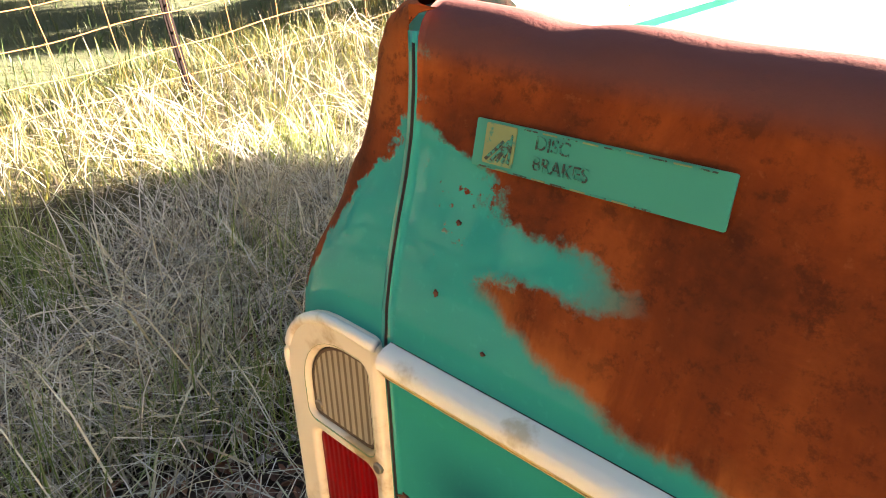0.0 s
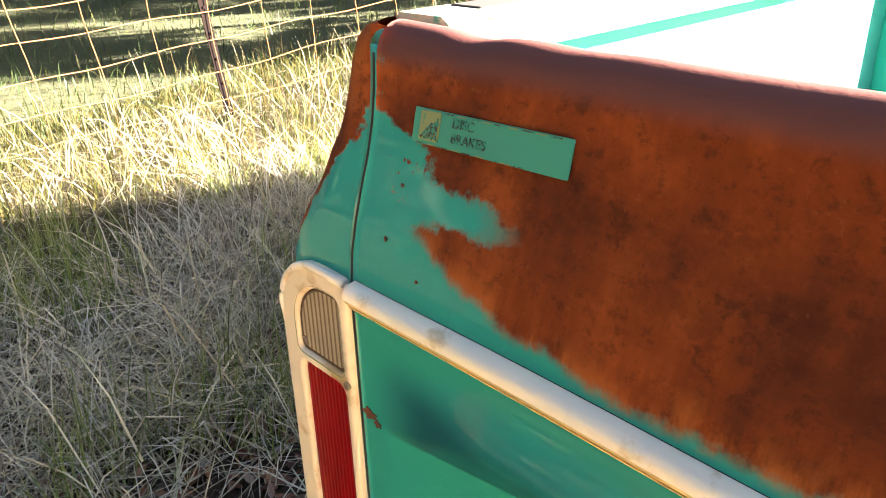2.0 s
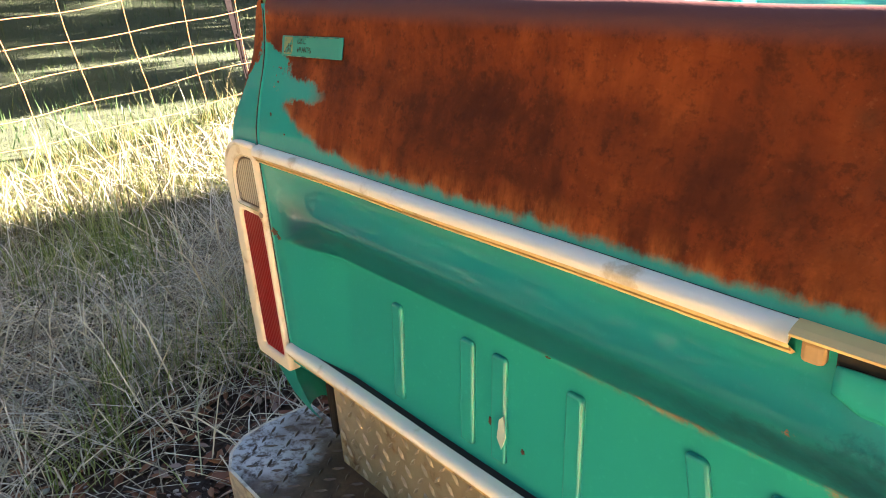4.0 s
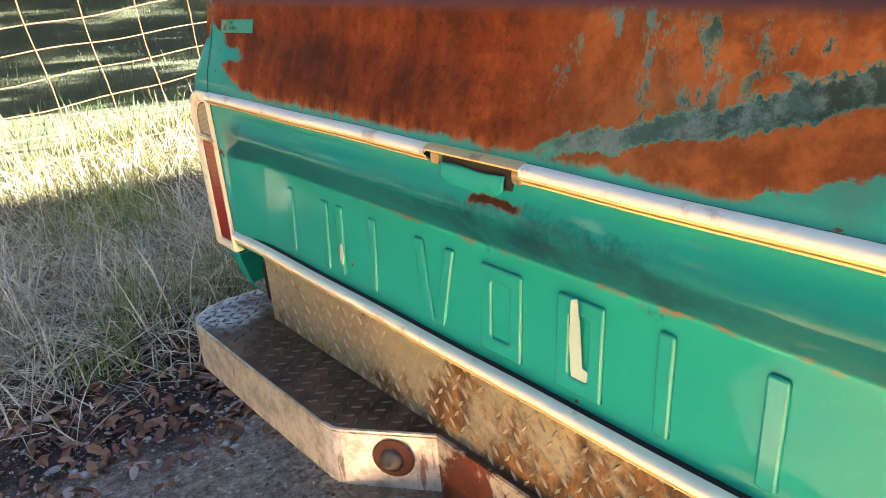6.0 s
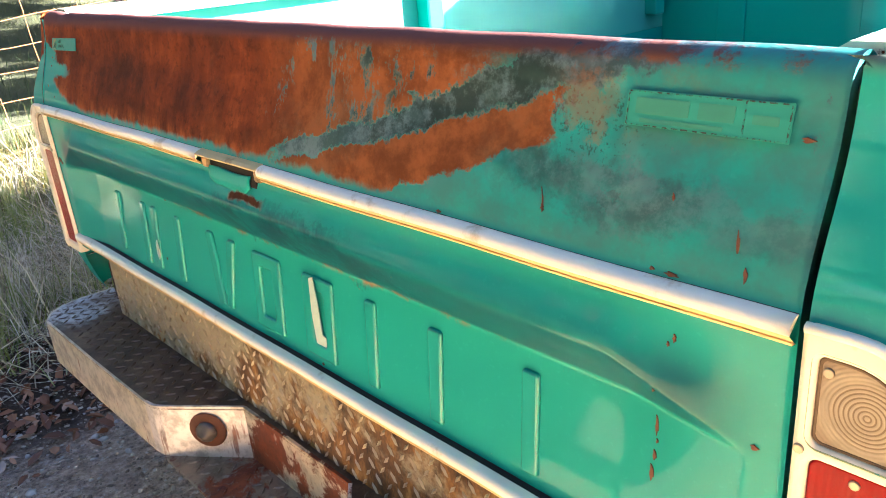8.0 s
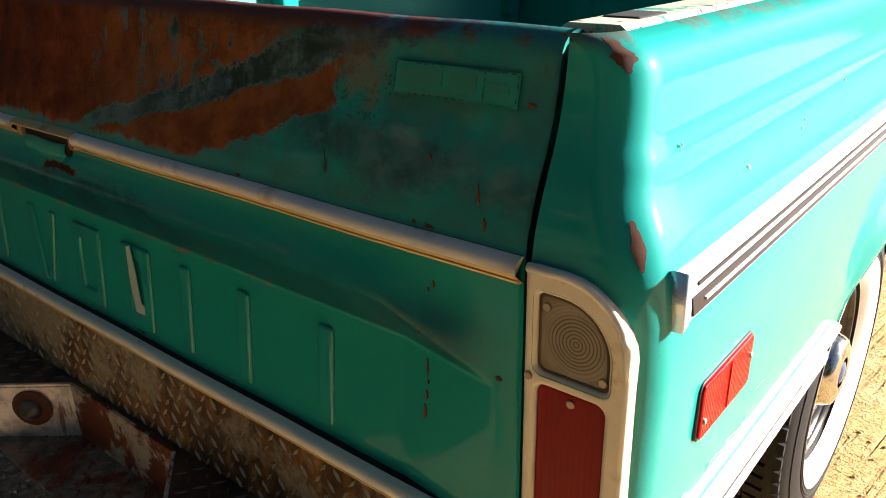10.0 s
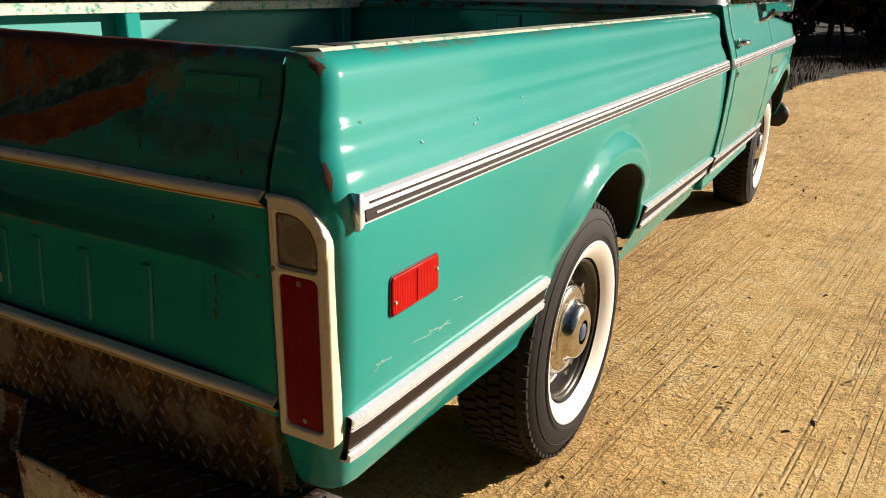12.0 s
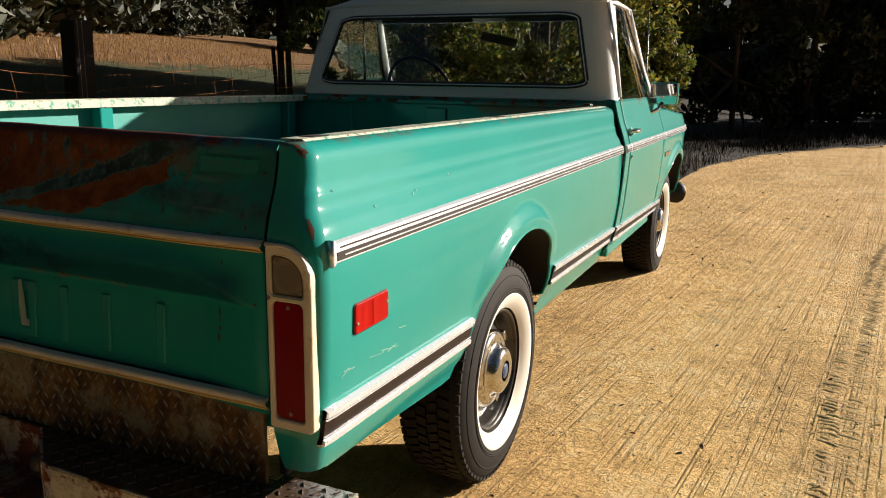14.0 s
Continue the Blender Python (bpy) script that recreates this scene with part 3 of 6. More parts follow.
BARE = plain("bare_scuffed_metal", (0.40, 0.54, 0.48), 0.32, 0.1, 0.25, 90, (0.05, 0.32, 0.24))


# ---- building helpers ----
def mesh_of(name, verts, faces, smooth=False):
    me = bpy.data.meshes.new(name)
    me.from_pydata([tuple(v) for v in verts], [], [tuple(f) for f in faces])
    me.polygons.foreach_set("use_smooth", [smooth] * len(me.polygons))
    me.update()
    return me


def part(name, data, material, parent=None, label=""):
    """Links a mesh or a bmesh as one object, under a thing or a part."""
    if isinstance(data, bmesh.types.BMesh):
        me = bpy.data.meshes.new(name)
        data.to_mesh(me)
        data.free()
        data = me
    if material and not data.materials:
        data.materials.append(material)
    ob = new(name, data)
    if parent:
        ob.parent = parent
    return tagged(ob, label)


def block(lo, hi, bevel=0.004, seg=2):
    """A box with rounded edges."""
    bm = bmesh.new()
    bmesh.ops.create_cube(bm, size=1)
    for v in bm.verts:
        v.co = [a + (b - a) * (c + 0.5) for a, b, c in zip(lo, hi, v.co)]
    if bevel:
        bmesh.ops.bevel(bm, geom=bm.edges[:], offset=bevel, segments=seg, affect="EDGES", profile=0.5)
    return bm


def tube(points, radius, sides=8, closed=False, taper=None):
    """A round bar along points, as verts and faces."""
    pts = [Vector(p) for p in points]
    n, verts, faces = len(pts), [], []
    for i, p in enumerate(pts):
        a = pts[(i - 1) % n] if closed or i else p
        b = pts[(i + 1) % n] if closed or i < n - 1 else p
        d = (b - a).normalized()
        side = d.cross(Vector((0, 0, 1)) if abs(d.z) < 0.95 else Vector((0, 1, 0))).normalized()
        up = side.cross(d)
        r = radius if taper is None else radius * taper[i]
        verts += [p + r * (math.cos(math.tau * k / sides) * side + math.sin(math.tau * k / sides) * up) for k in range(sides)]
    for i in range(n if closed else n - 1):
        j = (i + 1) % n
        faces += [(i * sides + k, i * sides + (k + 1) % sides, j * sides + (k + 1) % sides, j * sides + k) for k in range(sides)]
    if not closed:
        faces += [tuple(range(sides))[::-1], tuple((n - 1) * sides + k for k in range(sides))]
    return verts, faces


def tube_mesh(name, points, radius, sides=8, closed=False, taper=None):
    return mesh_of(name, *tube(points, radius, sides, closed, taper), smooth=True)


def rounded(x0, z0, x1, z1, r, seg=6):
    """Corners of a rounded rectangle; r: one radius, or four from the lower left, counter-clockwise."""
    rs = (r,) * 4 if isinstance(r, (int, float)) else r
    out = []
    for (cx, cz, sx, sz, a0), q in zip(((x0, z0, 1, 1, 180), (x1, z0, -1, 1, 270), (x1, z1, -1, -1, 0), (x0, z1, 1, -1, 90)), rs):
        for k in range(seg + 1):
            a = radians(a0 + 90 * k / seg)
            out.append((cx + sx * q + q * math.cos(a), cz + sz * q + q * math.sin(a)))
    return out


def plate(name, loops, depth, bevel, at, along=(1, 0, 0), up=(0, 0, 1)):
    """A flat piece cut to loops (the first the outline, the others holes), depth thick, its middle at `at`,
    drawn in the directions along and up; the edges are rounded by bevel."""
    cu = bpy.data.curves.new(name, "CURVE")
    cu.dimensions, cu.fill_mode, cu.extrude, cu.bevel_depth, cu.bevel_resolution = "2D", "BOTH", max(depth / 2 - bevel, 0.0), bevel, 2
    cu.offset = -bevel
    for loop in loops:
        sp = cu.splines.new("POLY")
        sp.points.add(len(loop) - 1)
        for q, (a, b) in zip(sp.points, loop):
            q.co = (a, b, 0, 1)
        sp.use_cyclic_u = True
    ob = bpy.data.objects.new(name, cu)
    me = bpy.data.meshes.new_from_object(ob)
    bpy.data.objects.remove(ob)
    bpy.data.curves.remove(cu)
    a, u = Vector(along), Vector(up)
    n = a.cross(u)
    me.transform(Matrix(((a.x, u.x, n.x, at[0]), (a.y, u.y, n.y, at[1]), (a.z, u.z, n.z, at[2]), (0, 0, 0, 1))))
    me.name = name
    return me


def words(name, text, size, at, along, up):
    """Flat letters in the built-in font, as a mesh."""
    cu = bpy.data.curves.new(name, "FONT")
    cu.body, cu.size, cu.extrude = text, size, 0.0003
    cu.align_x, cu.align_y = "LEFT", "BOTTOM"
    ob = bpy.data.objects.new(name, cu)
    me = bpy.data.meshes.new_from_object(ob)
    bpy.data.objects.remove(ob)
    bpy.data.curves.remove(cu)
    a, u = Vector(along), Vector(up).normalized()
    n = a.cross(u)
    me.transform(Matrix(((a.x, u.x, n.x, at[0]), (a.y, u.y, n.y, at[1]), (a.z, u.z, n.z, at[2]), (0, 0, 0, 1))))
    return me


def sheet(name, us, vs, at, keep=None, smooth=True, flip=False):
    """A skin over the grid us x vs, each corner put at at(u, v); keep(u, v) leaves faces out."""
    nv = len(vs)
    verts = [at(u, v) for u in us for v in vs]
    faces = []
    for i in range(len(us) - 1):
        for j in range(nv - 1):
            if keep is None or keep((us[i] + us[i + 1]) / 2, (vs[j] + vs[j + 1]) / 2):
                f = (i * nv + j, (i + 1) * nv + j, (i + 1) * nv + j + 1, i * nv + j + 1)
                faces.append(f[::-1] if flip else f)
    me = mesh_of(name, verts, faces, smooth)
    bm = bmesh.new()
    bm.from_mesh(me)
    bmesh.ops.delete(bm, geom=[v for v in bm.verts if not v.link_faces], context="VERTS")
    bm.to_mesh(me)
    bm.free()
    return me


def thick(me, by):
    """Gives a skin its thickness, inwards."""
    bm = bmesh.new()
    bm.from_mesh(me)
    bmesh.ops.solidify(bm, geom=bm.faces[:], thickness=by)
    bm.to_mesh(me)
    bm.free()
    return me


def steps(a, b, n):
    return [a + (b - a) * i / n for i in range(n + 1)]


def smooth01(v, a, b):
    t = min(1.0, max(0.0, (v - a) / (b - a)))
    return t * t * (3 - 2 * t)


def curve_at(pts, z):
    """Value at z of a line through (z, value) pairs in rising order."""
    if z <= pts[0][0]:
        return pts[0][1]
    for (a, p), (b, q) in zip(pts, pts[1:]):
        if z <= b:
            t = (z - a) / (b - a)
            return p + (q - p) * t
    return pts[-1][1]


def lathe(name, profile, centre, sides=48, side=1, smooth=True):
    """Turns (x, radius) pairs about an axle along x through centre."""
    verts, faces, n = [], [], len(profile)
    for k in range(sides):
        a = math.tau * k / sides
        verts += [(centre[0] + side * x, centre[1] + r * math.cos(a), centre[2] + r * math.sin(a)) for x, r in profile]
    for k in range(sides):
        j = (k + 1) % sides
        faces += [(k * n + i, k * n + i + 1, j * n + i + 1, j * n + i) for i in range(n - 1)]
    return mesh_of(name, verts, faces, smooth)


# ---- ground ----
def rise(x, y):
    """Height of the ground: flat drive, a low bank on the left, a meadow climbing behind the fence."""
    left = -x
    z = -0.05 * smooth01(left, 0.7, 1.3) + 0.24 * smooth01(left, 1.35, 3.6)
    z += 0.10 * max(0.0, min(left, 66.0) - 6.0) * smooth01(left, 6.0, 16.0)
    z += 0.06 * (max(-3.0, min(9.0, y)) - 1.4) * smooth01(left, 2.3, 4.2)
    z += 0.010 * math.sin(2.1 * x + 0.6) * math.sin(1.7 * y) + 0.006 * math.sin(5.3 * x + 1.1 * y)
    return z - 0.012 * smooth01(x, 1.2, 2.0) - 0.3 * smooth01(y, 18, 60)


def spread(lo, hi, d, far):
    """Even steps d from lo to hi, then ever wider out to far on both sides."""
    mid = steps(lo, hi, round((hi - lo) / d))
    a, b, k = [lo], [hi], d
    while a[-1] > -far:
        k *= 1.25
        a.append(a[-1] - k)
        b.append(b[-1] + k)
    return a[:0:-1] + mid + b[1:]


GX, GY = spread(-6.0, 4.0, 0.07, 1500), spread(-3.0, 8.0, 0.07, 1500)
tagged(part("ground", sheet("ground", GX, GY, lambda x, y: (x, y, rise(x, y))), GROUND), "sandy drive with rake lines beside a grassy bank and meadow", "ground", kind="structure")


# ---- pickup truck ----
truck = tagged(new("pickup_truck"), "old turquoise pickup truck with rusted tailgate and white cab roof", "pickup truck")
SIDE_X = [(0.40, 0.850), (0.44, 0.866), (0.50, 0.886), (0.53, 0.905), (0.58, 0.924), (0.64, 0.935), (0.72, 0.944), (0.80, 0.949), (0.90, 0.951), (0.955, 0.949), (0.99, 0.944),
          (1.015, 0.936), (1.03, 0.929), (1.045, 0.9205), (1.06, 0.9155), (1.072, 0.9135), (1.080, 0.9125), (1.087, 0.9080), (1.095, 0.9060), (1.12, 0.903), (1.15, 0.899), (1.166, 0.892), (1.176, 0.880), (1.180, 0.866)]
REAR_Y = [(0.50, 0.050), (0.56, 0.020), (0.62, 0.004), (0.66, 0.0), (0.985, 0.0), (1.01, 0.003), (1.035, 0.010), (1.06, 0.019), (1.085, 0.029), (1.11, 0.037), (1.135, 0.042), (1.16, 0.045), (1.18, 0.046)]
BED_END, GATE_HALF = 2.555, 0.836
ARCH = (1.140, 0.50, 0.388, 0.334)     # middle y, z and half sizes of the rear wheel opening
FARCH = (4.305, 0.48, 0.41, 0.345)
def flare(z, s):
    """The seam on the fence side leans out slightly towards the top."""
    return 0.0 if s > 0 else 0.011 * min(1.0, max(0.0, (z - 1.0) / 0.17))


def lift(x, z):
    """The sheet metal sags a little towards the right: the top edge stands lower there."""
    return z + max(0.0, z - 1.0) / 0.18 * (-0.005 - 0.0095 * x)


Z_ROWS = [0.50, 0.515, 0.53, 0.55, 0.565, 0.58, 0.60, 0.62, 0.64, 0.66, 0.68, 0.70, 0.72, 0.74, 0.76, 0.78, 0.80, 0.815, 0.83, 0.845, 0.86, 0.88, 0.90, 0.93, 0.955, 0.975, 0.99,
          1.0025, 1.015, 1.0275, 1.04, 1.05, 1.06, 1.0675, 1.075, 1.0825, 1.09, 1.105, 1.12, 1.135, 1.15, 1.158, 1.166, 1.171, 1.176, 1.180]


def arch_swell(y, z, arch, lip=0.022):
    """How far the fender swells out round a wheel opening."""
    cy, cz, a, b = arch
    d = math.hypot((y - cy) / a, max(0.0, z - cz) / b) if z > cz else abs(y - cy) / a
    return lip * (1 - smooth01(d, 1.10, 1.20)) * smooth01(z, 0.66, 0.78)


def snap(me, arch):
    """Draws the cut edge of a wheel opening onto its true curve."""
    cy, cz, a, b = arch
    bm = bmesh.new()
    bm.from_mesh(me)
    for v in {v for e in bm.edges if e.is_boundary for v in e.verts}:
        y, z = v.co.y, v.co.z
        if z > cz:
            d = math.hypot((y - cy) / a, (z - cz) / b)
            if 0.80 < d < 1.15:
                v.co.y, v.co.z = cy + (y - cy) / d, cz + (z - cz) / d
        elif 0.9 < abs(y - cy) / a < 1.1:
            v.co.y = cy + a * (1 if y > cy else -1)
    bm.to_mesh(me)
    bm.free()
    return me


def open_arch(arch):
    cy, cz, a, b = arch
    return lambda y, z: not (math.hypot((y - cy) / a, (z - cz) / b) < 1 if z > cz else abs(y - cy) < a)


def bed_bottom(y):
    return 0.030 - 0.090 * min(y, 0.7) - 0.047 * smooth01(y, 1.20, 1.58)


def bed_skin(s):
    """Outer skin of one bed side: the rear post, the rounded corner, then the long side."""
    r = 0.038
    us = [("p", q) for q in steps(0, 1, 5)] + [("c", q) for q in steps(0, 1, 6)[1:]] + [("s", q) for q in steps(0.09, BED_END, 200)]

    def at(u, z):
        zz = z if z > 0.62 else 0.62 - (0.62 - z) * (1 - bed_bottom(u[1] if u[0] == "s" else 0.0) / 0.12)
        X, Y = curve_at(SIDE_X, zz), curve_at(REAR_Y, zz)
        if u[0] == "p":
            inner = GATE_HALF + 0.0035 + flare(zz, s)
            return (s * (inner + (X - r - inner) * u[1]), Y, zz)
        if u[0] == "c":
            a = radians(90 * u[1])
            return (s * (X - r + r * math.sin(a)), Y + r - r * math.cos(a), zz)
        return (s * (X + arch_swell(u[1], zz, ARCH)), u[1], zz)

    nv = len(Z_ROWS)
    verts = [(q[0], q[1], lift(q[0], q[2])) for q in (at(u, z) for u in us for z in Z_ROWS)]
    cut, faces = open_arch(ARCH), []
    for i in range(len(us) - 1):
        for j in range(nv - 1):
            if us[i][0] == "s" and not cut((us[i][1] + us[i + 1][1]) / 2, (Z_ROWS[j] + Z_ROWS[j + 1]) / 2):
                continue
            f = (i * nv + j, (i + 1) * nv + j, (i + 1) * nv + j + 1, i * nv + j + 1)
            faces.append(f if s > 0 else f[::-1])
    me = mesh_of("bed_side", verts, faces, True)
    bm = bmesh.new()
    bm.from_mesh(me)
    bmesh.ops.delete(bm, geom=[v for v in bm.verts if not v.link_faces], context="VERTS")
    bm.to_mesh(me)
    bm.free()
    return snap(me, ARCH)


def arch_lip(name, arch, xof, s, parent, mat):
    """The rolled lip round a wheel opening."""
    cy, cz, a, b = arch
    pts = [(s * xof(cz - 0.02), cy - a, cz + 0.03)] + [(s * xof(cz + b * math.sin(t)), cy - a * math.cos(t), cz + b * math.sin(t)) for t in steps(0.08, math.pi - 0.08, 28)] + [(s * xof(cz - 0.02), cy + a, cz + 0.02)]
    part(name, tube_mesh(name, pts, 0.006), mat, parent)
    inner = [(q[0] - s * 0.30, q[1], q[2]) for q in pts]
    n = len(pts)
    house = mesh_of("wheel_house", pts + inner, [(i, i + 1, n + i + 1, n + i) for i in range(n - 1)], True)
    part("wheel_house", house, DARK, parent)


def strip(name, prof, y0, y1, xof, s, mat, parent, label="", drop=0.0, n=24):
    """A moulding along the side: prof is a list of (z, proud) from bottom to top."""
    ys = steps(y0, y1, n)
    rows = [prof[0][:1] + (-0.004,)] + list(prof) + [prof[-1][:1] + (-0.004,)]
    m = len(rows)
    verts = [(s * (xof(z - drop * y, y) + p), y, z - drop * y) for y in ys for z, p in rows]
    faces = []
    for i in range(n):
        for j in range(m - 1):
            f = (i * m + j, (i + 1) * m + j, (i + 1) * m + j + 1, i * m + j + 1)
            faces.append(f if s > 0 else f[::-1])
    faces += [tuple(range(m))[::-s], tuple(n * m + k for k in range(m))[::s]]
    return part(name, mesh_of(name, verts, faces), mat, parent, label)


def upper_trim(y0, y1, xof, s, parent):
    t = strip("side_moulding", [(0.953, 0.004), (0.956, 0.010), (0.966, 0.011), (0.980, 0.011), (0.989, 0.010), (0.993, 0.004)], y0, y1, xof, s, BRIGHT, parent, "bright side moulding")
    strip("moulding_line", [(0.9800, 0.0100), (0.9804, 0.0122), (0.9830, 0.0122), (0.9834, 0.0100)], y0 + 0.02, y1 - 0.002, xof, s, BROWN, t, "thin dark line")
    strip("moulding_insert", [(0.9585, 0.0105), (0.9592, 0.0122), (0.9735, 0.0122), (0.9742, 0.0110)], y0 + 0.007, y1 - 0.002, xof, s, BROWN, t, "dark insert strip")
    strip("moulding_bead", [(0.9655, 0.0121), (0.9658, 0.0140), (0.9676, 0.0140), (0.9680, 0.0121)], y0 + 0.03, y1 - 0.002, xof, s, BRIGHT, t)
    return t


def lower_trim(y0, y1, xof, s, parent, top=0.677):
    d = 0.030
    t = strip("lower_moulding", [(top - 0.074, 0.003), (top - 0.071, 0.008), (top - 0.003, 0.009), (top, 0.003)], y0, y1, xof, s, BROWN, parent, "brown wood-grain side stripe", drop=d)
    for low, high in ((top - 0.0165, top), (top - 0.076, top - 0.0600)):
        strip("stripe_border", [(low, 0.008), (low + 0.0015, 0.0135), (high - 0.004, 0.0135), (high + 0.001, 0.004)], y0, y1, xof, s, BRIGHT, t, "", drop=d)
    for mid in (top - 0.0215, top - 0.0560):
        strip("stripe_bead", [(mid - 0.0015, 0.008), (mid - 0.0010, 0.0112), (mid + 0.0010, 0.0112), (mid + 0.0015, 0.008)], y0, y1, xof, s, BRIGHT, t, "", drop=d)
    return t


def side_x(z, y=0.6):
    turn = min(0.038, max(0.0, y))
    return curve_at(SIDE_X, z) - 0.038 + math.sqrt(0.038 ** 2 - (0.038 - turn) ** 2) + arch_swell(y, z, ARCH)


for s in (1, -1):
    bed = part("bed_side", bed_skin(s), PAINT if s > 0 else POST, truck, "turquoise bed side" if s > 0 else "turquoise bed side with rusted rear post")
    # rail: flat top, a lip turned down inside, the bare inner wall and its ribs
    dz = lift(s * 0.84, 1.18) - 1.18
    rail = mesh_of("bed_rail", [(s * x, y, z + dz) for y in (0.085, BED_END) for x, z in ((0.868, 1.1795), (0.862, 1.1835), (0.815, 1.1835), (0.806, 1.178), (0.804, 1.150), (0.812, 1.150), (0.815, 1.172), (0.860, 1.172))],
                   [(i, (i + 1) % 8, 8 + (i + 1) % 8, 8 + i)[::s] for i in range(8)] + [tuple(range(8)), tuple(range(8, 16))])
    part("bed_rail", rail, RAIL, bed, "pale worn rail top with rust freckles")
    part("inner_wall", block((s * 0.872 - 0.006, 0.06, 0.842), (s * 0.872 + 0.006, BED_END, 1.172 + dz), 0.003), PAINT if s > 0 else SUNLIT_WALL, bed)
    for y in (0.16, 1.17, 2.42):
        part("stake_post", block((min(s * 0.81, s * 0.868), y - 0.032, 0.905), (max(s * 0.81, s * 0.868), y + 0.032, 1.171 + dz), 0.006), PAINT, bed)
    for y in (0.16, 1.17, 2.42):
        part("stake_pocket", block((s * 0.838 - 0.018, y - 0.028, 1.180 + dz), (s * 0.838 + 0.018, y + 0.028, 1.1850 + dz), 0.002), DARK, bed)
    part("wheel_hump", block((min(s * 0.60, s * 0.87), 0.74, 0.843), (max(s * 0.60, s * 0.87), 1.60, 0.905), 0.02, 3), PAINT, bed)
    arch_lip("arch_lip", ARCH, lambda z: side_x(z, ARCH[0]) - 0.004, s, bed, PAINT)
    upper = upper_trim(0.040, BED_END - 0.006, side_x, s, bed)
    cap = plate("moulding_end", [[(0.034, 0.948), (0.045, 0.952), (0.045, 0.994), (0.037, 0.998)]], 0.018, 0.003, (s * 0.950, 0, 0), (0, s, 0) if s > 0 else (0, 1, 0))
    part("moulding_end", cap, BRIGHT, bed)
    lower_trim(0.024, ARCH[0] - ARCH[2] - 0.004, side_x, s, bed)
    lower_trim(ARCH[0] + ARCH[2] + 0.006, BED_END - 0.004, side_x, s, bed)
    # side marker
    yz = rounded(0.112, 0.795, 0.250, 0.860, 0.010)
    mk = part("side_marker", plate("side_marker", [yz], 0.004, 0.001, (s * 0.9500, 0, 0), (0, 1, 0)), BLACK, truck, "red side marker lamp")
    part("marker_lens", plate("marker_lens", [rounded(0.1145, 0.7975, 0.2475, 0.8575, 0.008)], 0.007, 0.0025, (s * 0.9512, 0, 0), (0, 1, 0)), REDSIDE, mk, "ribbed red lens")
    part("lens_bar", block((s * 0.9545 - 0.001, 0.181, 0.802), (s * 0.9545 + 0.0015, 0.186, 0.853), 0.001), REDSIDE, mk)
    for y in (0.122, 0.240):
        part("screw", lathe("screw", [(0.0, 0.0), (0.0025, 0.0), (0.0022, 0.003), (0.0, 0.0036)], (s * 0.9545, y, 0.818 if y < 0.2 else 0.834), 10, s), STEEL, mk)
    # tail lamp: bezel with two openings
    X = lambda a, b: (min(s * a, s * b), max(s * a, s * b))

    def loop(x0, z0, x1, z1, r):
        """r: inner low, outer low, outer top, inner top."""
        pts = rounded(x0, z0, x1, z1, r, 8)
        return [(s * x, z) for x, z in pts]

    ow = 0.936 if s > 0 else 0.943
    outer = loop(0.8385, 0.636, ow, 0.991, (0.006, 0.012, 0.062, 0.008))
    whole = loop(0.8505, 0.896, 0.9175, 0.969, (0.008, 0.006, 0.046, 0.006))
    redh = loop(0.8505, 0.656, 0.9165, 0.884, (0.010, 0.008, 0.010, 0.010))
    bez = part("tail_lamp", plate("tail_lamp", [outer, whole, redh], 0.024, 0.0045, (0, 0.005, 0)), CREAM, truck, "cream tail lamp bezel with clear and red lenses")
    part("reversing_lens", plate("reversing_lens", [loop(0.851, 0.8965, 0.917, 0.9685, (0.008, 0.006, 0.046, 0.006))], 0.010, 0.002, (0, 0.0022, 0)), RINGED if s > 0 else CLEAR, bez, "clouded clear ribbed lens")
    part("brake_lens", plate("brake_lens", [loop(0.851, 0.6565, 0.916, 0.8835, (0.010, 0.008, 0.010, 0.010))], 0.010, 0.002, (0, 0.0022, 0)), RED, bez, "deep red lens")
    part("bezel_groove", plate("bezel_groove", [loop(0.8462, 0.8925, 0.9215, 0.9735, (0.010, 0.008, 0.049, 0.008)), loop(0.8472, 0.8937, 0.9204, 0.9722, (0.010, 0.008, 0.048, 0.008))], 0.002, 0.0, (0, -0.0058, 0)), DECAL_YEL, bez)
    rim = loop(0.8508, 0.8963, 0.9172, 0.9687, (0.008, 0.006, 0.046, 0.006))
    inn = loop(0.8536, 0.8991, 0.9144, 0.9659, (0.006, 0.004, 0.043, 0.004))
    part("lens_rim", plate("lens_rim", [rim, inn], 0.004, 0.001, (0, -0.0014, 0)), LENS_DIRT, bez, "grimy brown lens rim")
    # white tube added for the skylight along the bezel's upper edge
    sky_edge = [(s * 0.8400, -0.0050, 0.9885)] + [(s * (ow - 0.0635 + 0.0605 * math.sin(q)), -0.0050, 0.9285 + 0.0600 * math.cos(q)) for q in steps(0.0, 1.45, 12)] + [(s * (ow - 0.003), -0.0045, 0.905)]
    part("bezel_brow", tube_mesh("bezel_brow", sky_edge, 0.0040, 8, False, [1.1] + [1.0] * 13 + [0.3]), SKYLIT_TRIM, bez, "added white edge standing in for skylight on the bezel")
    for x, z in ((0.858, 0.957), (0.912, 0.905), (0.884, 0.874), (0.884, 0.668), (0.8445, 0.890)) if s > 0 else ((0.912, 0.905), (0.8445, 0.890)):
        proud = -0.0072 if x < 0.85 else -0.0024
        head = [(s * x + 0.0042 * math.cos(q), z + 0.0042 * math.sin(q)) for q in steps(0, math.tau, 10)[:-1]]
